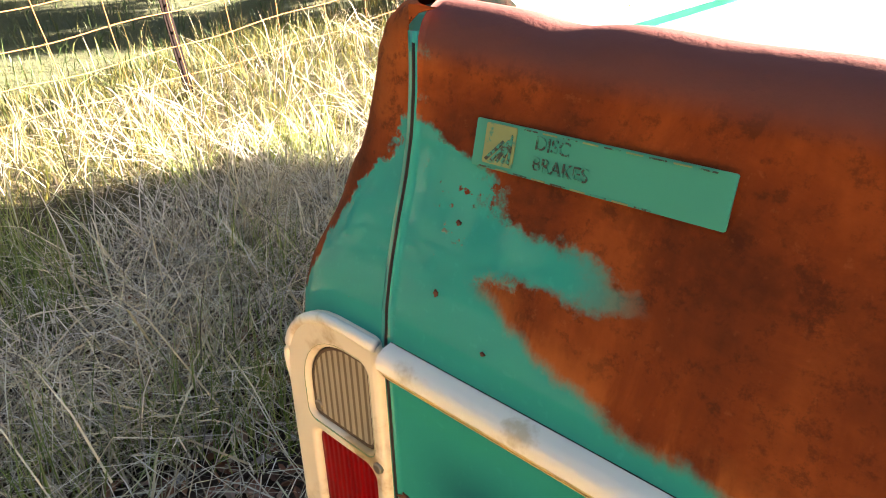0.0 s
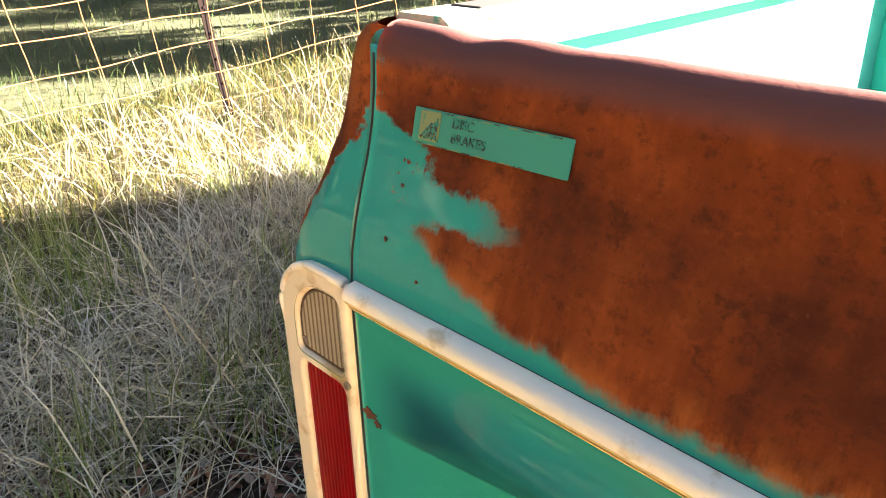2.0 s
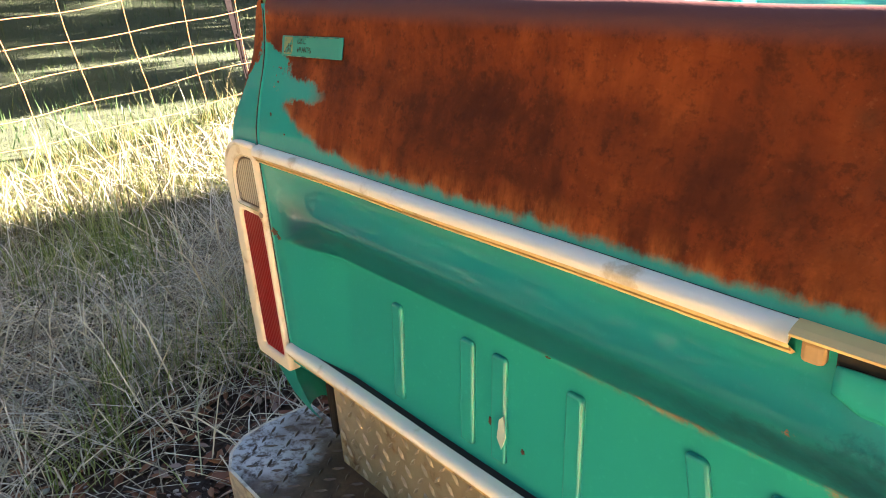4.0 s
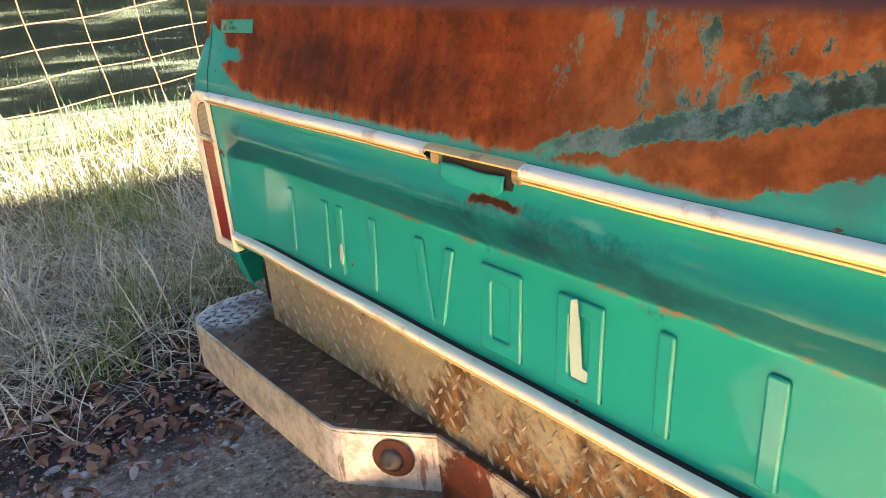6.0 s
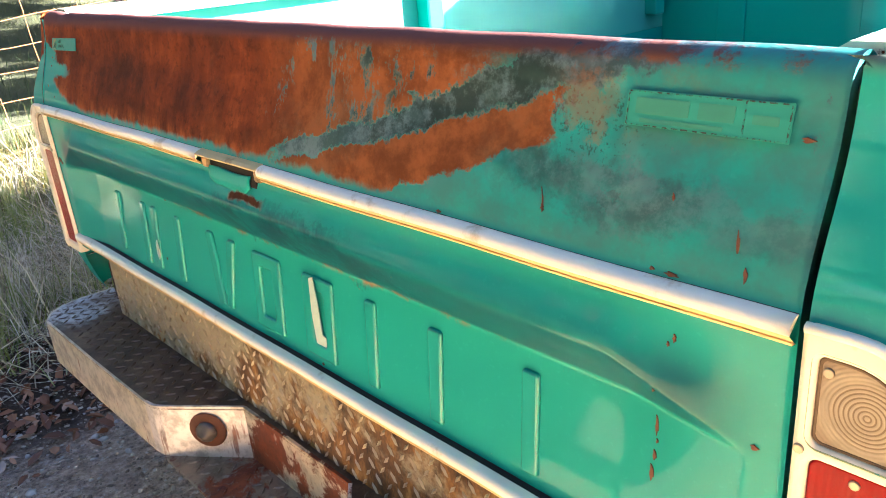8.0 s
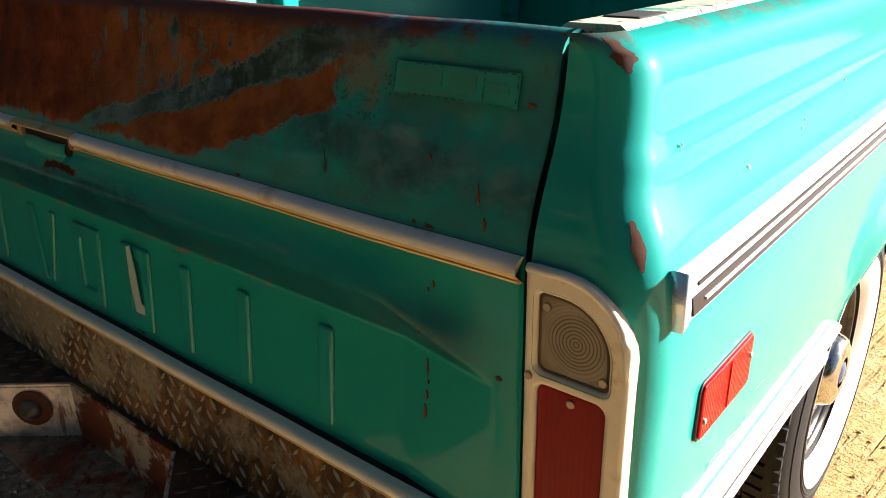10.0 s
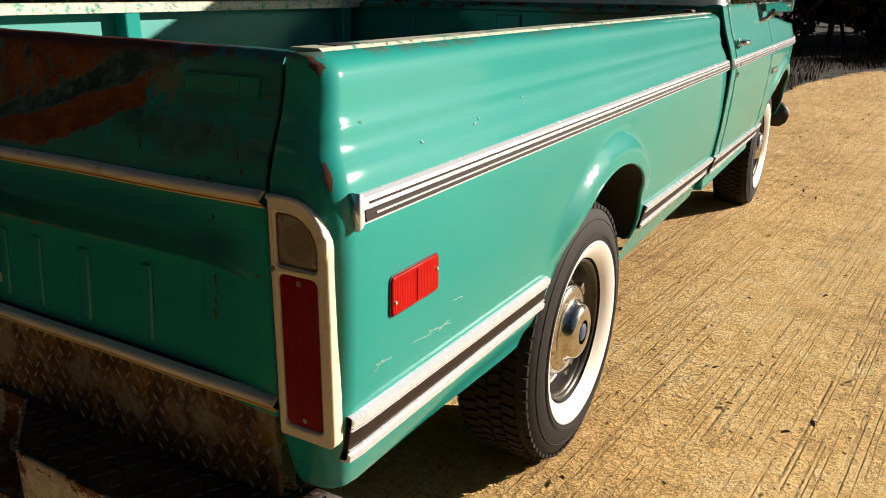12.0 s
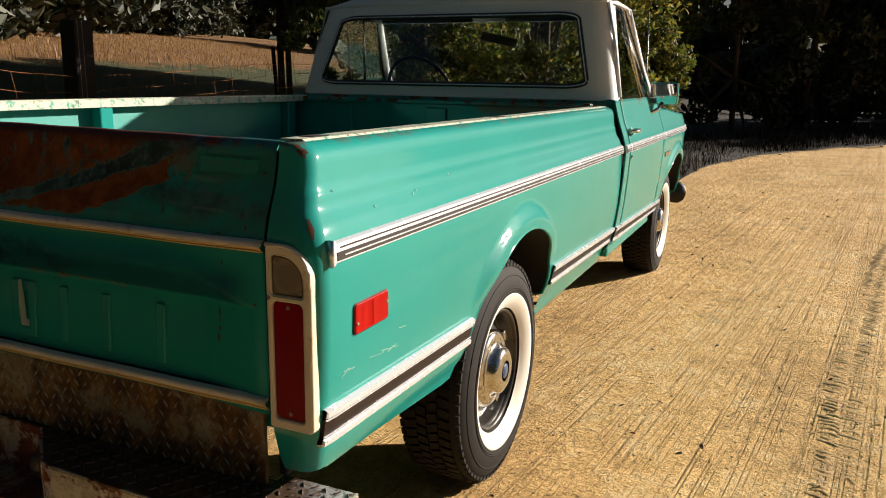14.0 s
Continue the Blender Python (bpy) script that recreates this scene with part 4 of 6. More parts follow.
        part("screw", plate("screw", [head], 0.004, 0.001, (0, proud, 0)), STEEL, bez)
    # dark seam beside the gate
    fill = sheet("seam_edge", [0.8335, 0.8400], steps(0.66, 1.166, 44), lambda x, z: (s * (x + flare(z, s)), curve_at(REAR_Y, z) + (0.0015 if s < 0 else 0.030), lift(s * x, z)))
    part("seam_edge", thick(fill, 0.002), PAINT if s < 0 else SEAM, bed)
    if s < 0:
        gap = sheet("seam_gap", [0.8345, 0.8367], steps(0.66, 1.160, 44), lambda x, z: (s * (x + flare(z, s)), curve_at(REAR_Y, z) + 0.0004, lift(s * x, z)))
        part("seam_gap", thick(gap, 0.0015), SEAM, bed, "dark gap beside the tailgate")
    part("seam", block((X(0.834, 0.842)[0], 0.056, 0.55), (X(0.834, 0.842)[1], 0.070, 1.145), 0.001), SEAM, bed)
    part("hinge_bracket", block((X(0.815, 0.835)[0], 0.045, 0.505), (X(0.815, 0.835)[1], 0.085, 0.60), 0.006), DARK, truck, "dark corner bracket")

part("bed_floor", block((-0.62, 0.06, 0.66), (0.62, BED_END, 0.70), 0.004), PAINT, truck)
for s in (1, -1):
    part("wheel_house_wall", block((s * 0.625 - 0.005, 0.72, 0.45), (s * 0.625 + 0.005, 1.62, 0.86), 0.002), DARK, truck)
    for y0, y1 in ((0.06, 0.76), (1.58, BED_END)):
        part("floor_edge", block((min(s * 0.62, s * 0.87), y0, 0.66), (max(s * 0.62, s * 0.87), y1, 0.70), 0.004), PAINT, truck)
        part("lower_wall", block((s * 0.872 - 0.006, y0, 0.69), (s * 0.872 + 0.006, y1, 0.842), 0.002), PAINT, truck)
bfront = part("bed_front_wall", block((-0.87, BED_END - 0.03, 0.60), (0.87, BED_END, 1.165), 0.004), PAINT, truck)
for x in (-0.55, 0.0, 0.55):
    part("wall_rib", block((x - 0.06, BED_END - 0.042, 0.70), (x + 0.06, BED_END - 0.029, 1.14), 0.006), PAINT, bfront)
part("wall_cap", block((-0.80, BED_END - 0.05, 1.155), (0.80, BED_END + 0.004, 1.180), 0.006), PAINT, bfront)

def flank_mark(name, pts, width, mat, label=""):
    """A thin mark that follows the right flank: pts are (y, z)."""
    verts, faces = [], []
    for y, z in pts:
        for k in (-0.5, 0.5):
            verts.append((side_x(z + k * width, y) + 0.0008, y, z + k * width))
    faces = [(2 * i, 2 * i + 2, 2 * i + 3, 2 * i + 1) for i in range(len(pts) - 1)]
    part(name, thick(mesh_of(name, verts, faces), 0.0006), mat, RIGHT_BED, label)


RIGHT_BED = [o for o in truck.children if o.name == "bed_side"][0]
rs = random.Random(9)
for y0, z0, y1, z1, wd in ((0.085, 0.733, 0.125, 0.728, 0.0012), (0.180, 0.728, 0.245, 0.720, 0.0007), (0.235, 0.726, 0.310, 0.714, 0.0010), (0.265, 0.716, 0.300, 0.722, 0.0012), (0.075, 0.722, 0.105, 0.735, 0.0010), (0.31, 0.755, 0.345, 0.750, 0.0010)):
    flank_mark("scratch", [(y0 + (y1 - y0) * t, z0 + (z1 - z0) * t + rs.uniform(-0.0015, 0.0015)) for t in steps(0, 1, 9)], wd, BARE, "pale paint scratch")
for y0, z0 in ((0.104, 1.077), (0.235, 1.030), (0.41, 1.034), (0.43, 1.039), (0.62, 1.055)):
    n = rs.uniform(0.003, 0.007)
    flank_mark("paint_chip", [(y0 + n * t, z0 + rs.uniform(-0.002, 0.002)) for t in steps(0, 1, 4)], rs.uniform(0.0008, 0.0016), BARE, "small pale mark")


def corner_chip(z0, z1, a0, a1, wob):
    """A rust patch wrapped round the right rear corner."""
    def at(u, v):
        z = z0 + (z1 - z0) * v
        X, Y, r = curve_at(SIDE_X, z), curve_at(REAR_Y, z), 0.038
        mid = (a0 + a1) / 2
        a = radians(mid + (a0 + (a1 - a0) * u - mid) * (math.sin(math.pi * v) ** 0.6) * (0.75 + wob * math.sin(11 * v + 3) + 0.25 * noise.noise((9 * v, z0 * 7, 3 * round(u)))))
        return (X - r + (r + 0.0007) * math.sin(a), Y + r - (r + 0.0007) * math.cos(a), lift(X, z))
    part("rust_patch", sheet("rust_patch", steps(0, 1, 6), steps(0.02, 0.98, 14), at), RUSTY, RIGHT_BED, "rust patch on the corner")


corner_chip(1.000, 1.040, 36, 56, 0.12)
corner_chip(1.150, 1.178, 28, 60, 0.25)

# ---- tailgate ----
CREASE, BAND = 0.858, 0.058


def gate_y(x, z):
    """Depth of the pressed tailgate skin."""
    near = min(1.0, max(0.0, (0.802 - abs(x)) / 0.125))
    base = curve_at(REAR_Y, z)
    if z > 0.985:
        return base
    top, d = CREASE + BAND * near + 0.004, 0.022 * near
    if z > top:
        return base - 0.018 * near * smooth01(z, 0.968, top)
    if z > CREASE:
        return base - 0.018 * near + (d + 0.018 * near) * ((top - z) / (top - CREASE)) ** 1.25
    return base + d * (1 - 0.45 * smooth01(z, CREASE - 0.004, 0.70)) if z > 0.66 else base + d * 0.5


zs = steps(0.655, 0.80, 10) + steps(0.81, 0.93, 30) + steps(0.94, 0.985, 6) + steps(0.99, 1.155, 24)
xs = steps(-0.8335, -0.66, 28) + steps(-0.65, 0.65, 44) + steps(0.66, 0.8335, 28)


def gate_at(x, z):
    return (x, gate_y(x, z), z)


def gate_skin():
    arc = [(0.045 + 0.024 * (1 - math.cos(a)), 1.155 + 0.026 * math.sin(a)) for a in steps(0, math.pi, 10)]
    rows = zs + arc[1:]
    verts, faces, n = [], [], len(rows)
    for x in xs:
        dent = 0.0035 * math.exp(-((x + 0.745) / 0.022) ** 2) + 0.0020 * math.exp(-((x + 0.66) / 0.03) ** 2) + 0.0006 * math.sin(x * 31)
        for q in rows:
            if isinstance(q, tuple):
                y, z = q
                verts.append((x, y, z - dent * smooth01(z, 1.15, 1.18)))
            else:
                verts.append(gate_at(x, q))
        verts.append((x, 0.093, 1.10))
        verts.append((x, 0.093, 0.66))
        verts.append((x, 0.02, 0.655))
    n += 3
    for i in range(len(xs) - 1):
        faces += [(i * n + j, (i + 1) * n + j, (i + 1) * n + j + 1, i * n + j + 1) for j in range(n - 1)]
    faces += [tuple(range(n))[::-1], tuple((len(xs) - 1) * n + k for k in range(n))]
    return mesh_of("tailgate", [(x * (1 + flare(z, x) / 0.836), y, lift(x, z)) for x, y, z in verts], faces, True)


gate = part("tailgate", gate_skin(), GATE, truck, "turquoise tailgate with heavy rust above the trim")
TRIM_UP = [(0.969, 0.000), (0.970, -0.006), (0.973, -0.008), (0.974, -0.006), (0.9755, -0.0095), (0.9800, -0.0122), (0.9850, -0.0126), (0.9890, -0.0105), (0.9917, -0.0060), (0.993, 0.002)]
TRIM_LO = [(0.665, 0.002), (0.666, -0.005), (0.670, -0.007), (0.671, -0.005), (0.6725, -0.0085), (0.6770, -0.0112), (0.6820, -0.0116), (0.6860, -0.0095), (0.6887, -0.0050), (0.690, 0.006)]


def gate_trim(name, prof, x0, x1, mat, label=""):
    m = len(prof)
    st = steps(x0, x1, 30)
    verts = [(x, y, z + 0.0006 * math.sin(17 * x)) for x in st for z, y in prof]
    faces = [(i * m + j, (i + 1) * m + j, (i + 1) * m + j + 1, i * m + j + 1) for i in range(30) for j in range(m - 1)]
    faces += [tuple(range(m))[::-1], tuple(30 * m + k for k in range(m))]
    return part(name, mesh_of(name, verts, faces, name == "trim_bead"), mat, gate, label)


# each trim's lower face is painted warm and its top white, as light falls
for name_, prof_, x0_, x1_ in (("upper_trim", TRIM_UP, -0.832, -0.083), ("upper_trim", TRIM_UP, 0.098, 0.832), ("lower_trim", TRIM_LO, -0.832, 0.832)):
    face = gate_trim(name_, prof_[:6], x0_, x1_, WARM_TRIM, "cream trim strip, warm ground light and white skylight in its colours")
    gate_trim("trim_bead", prof_[5:], x0_, x1_, SKYLIT_TRIM, "upper part of the trim, skylight put into its white").parent = face
gate_trim("trim_shadow_gap", [(0.9925, 0.0005), (0.9932, 0.0008), (0.9938, 0.0020)], -0.832, 0.832, SEAM)
gate_trim("trim_shadow_gap", [(0.6895, 0.003), (0.6902, 0.005), (0.6908, 0.012)], -0.832, 0.832, SEAM)
# latch: cap strip, dark slot, hanging turquoise lever
latch = gate_trim("latch_cap", [(0.984, -0.002), (0.985, -0.011), (0.988, -0.013), (0.991, -0.008), (0.994, 0.002)], -0.083, 0.098, WARM_TRIM, "worn yellow-cream cap over the latch slot")
part("latch_slot", block((-0.056, -0.003, 0.953), (0.077, 0.010, 0.9845), 0.001), SEAM, gate, "dark latch slot")
for x in (-0.078, 0.078):
    part("latch_end", block((x, -0.007, 0.9665), (x + 0.016, 0.006, 0.984), 0.004), LATCH_TAN, gate, "grimy cut end of the trim")
lev = sheet("latch_lever", steps(-0.054, 0.066, 20), steps(0, 1, 8), lambda x, v: (x, -0.0030 - 0.0035 * math.sin(v * math.pi * 0.75), 0.9715 - (0.027 - 0.010 * smooth01(abs(x - 0.006), 0.040, 0.062)) * v - 0.0012 * math.sin(60 * x)))
part("latch_lever", thick(lev, 0.003), GATE, gate, "chipped turquoise latch lever")
# raised pressings where the maker's name stands, kept as plain bars and frames
def pressing(x0, x1, z0, z1, lean=0.0, hollow=0.0):
    mid, mz = (x0 + x1) / 2, (z0 + z1) / 2
    outline = [(a + lean * b, b) for a, b in rounded(x0 - mid, z0 - mz, x1 - mid, z1 - mz, 0.005)]
    loops = [outline]
    if hollow:
        loops.append(rounded(x0 - mid + hollow, z0 - mz + hollow, x1 - mid - hollow, z1 - mz - hollow, 0.005))
    back = (gate_y(mid, z1) - gate_y(mid, z0)) / (z1 - z0)
    part("raised_pressing", plate("raised_pressing", loops, 0.008, 0.0035, (mid, gate_y(mid, mz) - 0.0005, mz), (1, 0, 0), (0, back, 1)), PAINT, gate, "plain raised turquoise pressing")


PZ0, PZ1 = 0.708, 0.834
for x0, x1, lean in ((-0.578, -0.558, 0.0), (-0.452, -0.430, 0.0), (-0.402, -0.380, 0.0), (-0.300, -0.278, 0.0), (-0.160, -0.138, -0.20), (-0.110, -0.088, 0.20), (0.272, 0.294, 0.0), (0.396, 0.420, 0.0), (0.546, 0.570, 0.0)):
    pressing(x0, x1, PZ0, PZ1, lean)
pressing(-0.018, 0.062, PZ0, PZ1, 0.0, 0.022)
pressing(0.124, 0.198, PZ0, PZ1, 0.0, 0.022)
part("paint_patch", plate("paint_patch", [[(0.150, 0.725), (0.166, 0.722), (0.188, 0.732), (0.182, 0.745), (0.168, 0.748), (0.166, 0.800), (0.163, 0.838), (0.153, 0.834), (0.148, 0.780)]], 0.0015, 0.0, (0, gate_y(0.16, 0.778) - 0.0055, 0)), BARE, gate, "scuffed pale patch")
part("paint_patch", plate("paint_patch", [[(-0.390, 0.740), (-0.384, 0.728), (-0.377, 0.745), (-0.378, 0.772), (-0.385, 0.765)]], 0.0015, 0.0, (0, gate_y(-0.384, 0.75) - 0.0055, 0)), BARE, gate, "scuffed pale patch")
for x, z, w_, h_ in ((0.712, 0.838, 0.004, 0.026), (0.711, 0.806, 0.005, 0.014), (0.709, 0.786, 0.006, 0.022), (0.713, 0.822, 0.003, 0.006), (0.737, 0.943, 0.004, 0.010), (0.732, 0.937, 0.003, 0.006), (0.722, 0.891, 0.003, 0.004), (-0.824, 0.868, 0.024, 0.013), (-0.814, 0.862, 0.012, 0.009), (0.809, 0.869, 0.008, 0.006),
        (-0.325, 0.858, 0.010, 0.003), (0.455, 0.9965, 0.010, 0.004), (0.730, 0.997, 0.015, 0.005), (0.712, 0.998, 0.006, 0.004), (0.780, 1.031, 0.003, 0.030), (0.790, 1.011, 0.004, 0.016), (0.592, 1.028, 0.0018, 0.040), (0.592, 1.025, 0.004, 0.010), (0.72, 1.056, 0.003, 0.008), (0.813, 1.109, 0.012, 0.005), (-0.80, 1.035, 0.004, 0.006),
        (-0.795, 1.075, 0.005, 0.004), (-0.76, 1.015, 0.004, 0.003), (0.158, 0.697, 0.008, 0.006), (-0.404, 0.751, 0.010, 0.012), (-0.356, 0.737, 0.006, 0.008)):
    chip = [(x + w_ * 0.5 * math.cos(q) * (0.7 + 0.3 * math.sin(5 * q + x * 40)), z + h_ * 0.5 * math.sin(q) * (0.75 + 0.25 * math.cos(3 * q))) for q in steps(0, math.tau, 12)[:-1]]
    part("rust_chip", plate("rust_chip", [chip], 0.0012, 0.0, (0, gate_y(x, z) - 0.0006, 0)), RUSTY, gate)
# stickers
DU = Vector((0, 0.24, 1)).normalized()


def on_gate(x, z, off):
    return (x, gate_y(x, z) - off, z)


DA = Vector((1, 0, 0.026)).normalized()
disc = part("brake_sticker", plate("brake_sticker", [rounded(-0.0715, -0.0125, 0.0715, 0.0125, 0.001)], 0.0012, 0.0, on_gate(-0.7225, 1.121, 0.0018), DA, DU), DECAL_TEAL, gate, "worn turquoise brake sticker")
part("sticker_square", plate("sticker_square", [rounded(-0.064, -0.0095, -0.044, 0.0115, 0.001)], 0.0008, 0.0, on_gate(-0.7225, 1.121, 0.0029), DA, DU), DECAL_YEL, disc)
for k in range(5):
    a = -0.0625 + 0.0038 * k
    part("sticker_stripe", plate("sticker_stripe", [[(a, -0.007), (a + 0.0016, -0.0078), (min(a + 0.012, -0.0455), 0.003 + 0.001 * k), (min(a + 0.0105, -0.0465), 0.004 + 0.001 * k)]], 0.0006, 0.0, on_gate(-0.7225, 1.121, 0.0035), DA, DU), DECAL_INK, disc)
p0 = Vector(on_gate(-0.7225, 1.121, 0.0029))
part("sticker_word", words("sticker_word", "DISC", 0.0098, p0 + DA * -0.032 + DU * 0.0012, DA, DU), DECAL_INK, disc)
part("sticker_word", words("sticker_word", "BRAKES", 0.0098, p0 + DA * -0.032 + DU * -0.0090, DA, DU), DECAL_INK, disc)
for a, b in ((-0.0120, -0.066), (0.0112, -0.04)):
    for k in range(9):
        x = b + 0.0118 * k
        part("sticker_border", plate("sticker_border", [[(x, a), (x + 0.0085, a), (x + 0.0085, a + 0.0007), (x, a + 0.0007)]], 0.0005, 0.0, on_gate(-0.7225, 1.121, 0.0029), DA, DU), DECAL_YEL if k % 2 else DECAL_INK, disc)
deal = part("dealer_sticker", plate("dealer_sticker", [rounded(-0.069, -0.0145, 0.069, 0.0145, 0.001)], 0.0012, 0.0, on_gate(0.731, 1.119, 0.0018), (1, 0, 0), DU), DECAL_TEAL, gate, "faded dealer sticker with a dashed dark border")
for a in (-0.0140, 0.0130):
    for k in range(16):
        x = -0.067 + 0.0084 * k
        part("sticker_border", plate("sticker_border", [[(x, a), (x + 0.0058, a), (x + 0.0058, a + 0.0012), (x, a + 0.0012)]], 0.0005, 0.0, on_gate(0.731, 1.119, 0.0028), (1, 0, 0), DU), DECAL_INK, deal)
for x in (-0.068, 0.033, 0.067):
    part("sticker_border", plate("sticker_border", [[(x, -0.0135), (x + 0.0011, -0.0135), (x + 0.0011, 0.0135), (x, 0.0135)]], 0.0005, 0.0, on_gate(0.731, 1.119, 0.0028), (1, 0, 0), DU), DECAL_INK, deal)
for x0, x1, z0, z1 in ((-0.060, -0.012, -0.004, 0.009), (-0.004, 0.026, -0.004, 0.009), (-0.055, 0.018, -0.011, -0.0075), (0.040, 0.060, -0.003, 0.004)):
    part("sticker_bar", plate("sticker_bar", [rounded(x0, z0, x1, z1, 0.001)], 0.0005, 0.0, on_gate(0.731, 1.119, 0.0028), (1, 0, 0), DU), DECAL_FAINT, deal)

# ---- rear sill, tread plate and step bumper ----
part("rear_sill", block((-0.832, 0.048, 0.600), (0.832, 0.085, 0.664), 0.008), PAINT, truck)
tread = part("kick_plate", block((-0.79, 0.036, 0.475), (0.79, 0.047, 0.650), 0.002), KICK, truck, "galvanised diamond tread plate rusting ochre below the gate")


def lozenges(name, spots, at, mat, parent):
    """Raised bars of tread plate, alternating in slant, as one mesh."""
    verts, faces = [], []
    for k, (a, b) in enumerate(spots):
        ang = radians(52 if k % 2 else -52)
        ca_, sa_, o = math.cos(ang), math.sin(ang), len(verts)
        for u, v, h in ((-0.011, 0, 0), (0, -0.0032, 0), (0.011, 0, 0), (0, 0.0032, 0), (-0.006, 0, 0.0026), (0.006, 0, 0.0026)):
            verts.append(at(a + u * ca_ - v * sa_, b + u * sa_ + v * ca_, h))
        faces += [(o, o + 1, o + 4), (o + 1, o + 5, o + 4), (o + 1, o + 2, o + 5), (o + 2, o + 3, o + 5), (o + 3, o + 4, o + 5), (o + 3, o, o + 4)]
    tagged(part(name, mesh_of(name, verts, faces), mat, parent), kind="stuff")


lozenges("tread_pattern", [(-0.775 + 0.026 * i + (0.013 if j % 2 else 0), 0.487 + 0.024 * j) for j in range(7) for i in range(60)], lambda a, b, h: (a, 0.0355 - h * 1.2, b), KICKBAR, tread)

TILT_B = Matrix.Translation((0, 0, 0.480)) @ Matrix.Rotation(radians(-0.2), 4, "Y")
FACE_H = 0.112
OUT = [(-0.975, 0.085), (-0.980, 0.0), (-0.972, -0.048), (-0.945, -0.086), (-0.905, -0.108), (-0.62, -0.106), (-0.338, -0.1000), (-0.314, -0.0965), (-0.298, -0.0885), (-0.284, -0.0780), (-0.165, 0.018)]
OUT = OUT + [(-x, y) for x, y in OUT[::-1]]


def wall_along(pts, z0, z1, t):
    """A standing band along pts with thickness t behind it."""
    n = len(pts)
    verts, faces = [], []
    for i, (x, y) in enumerate(pts):
        a, b = Vector(pts[max(0, i - 1)]), Vector(pts[min(n - 1, i + 1)])
        d = (b - a).normalized()
        q = Vector((-d.y, d.x)) * t
        verts += [(x, y, z0), (x, y, z1), (x + q.x, y + q.y, z1), (x + q.x, y + q.y, z0)]
    for i in range(n - 1):
        o, p = 4 * i, 4 * i + 4
        faces += [(o, p, p + 1, o + 1), (o + 1, p + 1, p + 2, o + 2), (o + 2, p + 2, p + 3, o + 3), (o + 3, p + 3, p, o)]
    faces += [(0, 1, 2, 3), (4 * n - 1, 4 * n - 2, 4 * n - 3, 4 * n - 4)]
    return mesh_of("face", verts, faces)


def tilted(me):
    me.transform(TILT_B)
    return me


deck_loop = OUT + [(0.80, 0.085), (0.80, 0.060), (-0.80, 0.060), (-0.80, 0.085)]
bumper = part("step_bumper", tilted(plate("step_bumper", [deck_loop], 0.006, 0.0015, (0, 0, -0.004), (1, 0, 0), (0, 1, 0))), DECK, truck, "rusted step bumper with tread plate top")


def inside(x, y):
    c, n = False, len(OUT)
    for i in range(n):
        (x0, y0), (x1, y1) = OUT[i], OUT[(i + 1) % n]
        if (y0 > y) != (y1 > y) and x < x0 + (y - y0) / (y1 - y0) * (x1 - x0):
            c = not c
    return c


spots = [(-0.975 + 0.026 * i + (0.013 if j % 2 else 0), -0.10 + 0.024 * j) for j in range(8) for i in range(76)]
lozenges("deck_pattern", [q for q in spots if all(inside(q[0] + a, q[1] + b) for a in (-0.012, 0.012) for b in (-0.012, 0.012))], lambda a, b, h: TILT_B @ Vector((a, b, -0.001 + h)), DECKBAR, bumper)
for s in (1, -1):
    leg = [(s * x, y) for x, y in [(-q[0], q[1]) for q in OUT[:7]]]
    leg = leg if s < 0 else leg[::-1]
    part("bumper_face", tilted(wall_along(leg, -FACE_H, -0.0005, 0.005)), FACE, bumper, "chipped cream bumper face")
    wing = OUT[6:11] if s < 0 else [(-x, y) for x, y in OUT[6:11][::-1]]
    ang = part("angled_face", tilted(wall_along(wing, -FACE_H, 0.0015, 0.006)), WHITEFACE, bumper, "scraped white angled face with a bolt")
    mid = Vector((s * 0.225, -0.0335, -0.048))
    out = Vector((-s * 0.60, -0.80, 0)).normalized()
    ring = lathe("bolt_washer", [(0.0, 0.0), (0.004, 0.0), (0.004, 0.034), (0.0, 0.038)], (0, 0, 0), 20)
    nut = lathe("bolt", [(0.0, 0.0), (0.022, 0.0), (0.021, 0.010), (0.013, 0.015), (0.012, 0.020), (0.0, 0.021)], (0, 0, 0), 12)
    turn = out.to_track_quat("X", "Z").to_matrix().to_4x4()
    for me, mt in ((ring, RUSTY), (nut, BOLT)):
        me.transform(TILT_B @ Matrix.Translation(mid) @ turn)
        part(me.name, me, mt, ang)
part("notch_face", tilted(wall_along([(-0.165, 0.018), (0.165, 0.018)], -FACE_H, 0.0015, 0.006)), NOTCH, bumper, "cream back of the hitch notch eaten by rust")
low = part("hitch_plate", tilted(plate("hitch_plate", [[(-0.305, -0.098), (0.305, -0.098), (0.22, 0.03), (-0.22, 0.03)]], 0.008, 0.002, (0, 0, -FACE_H - 0.004), (1, 0, 0), (0, 1, 0))), PLATE, bumper, "tread plate hitch platform")
lozenges("plate_pattern", [(-0.27 + 0.026 * i + (0.013 if j % 2 else 0), -0.070 + 0.024 * j) for j in range(4) for i in range(21)], lambda a, b, h: TILT_B @ Vector((a, b, -FACE_H + h)), PLATE, low)
part("fender_brace", tube_mesh("fender_brace", [(0.80, 1.40, 0.56), (0.84, 1.48, 0.49), (0.865, 1.62, 0.455), (0.87, 1.66, 0.48)], 0.006), DARK, truck, "thin dark brace under the bed side")
part("frame_rail", block((-0.46, 0.06, 0.40), (-0.38, 4.8, 0.52), 0.006), DARK, truck)
part("frame_rail", block((0.38, 0.06, 0.40), (0.46, 4.8, 0.52), 0.006), DARK, truck)
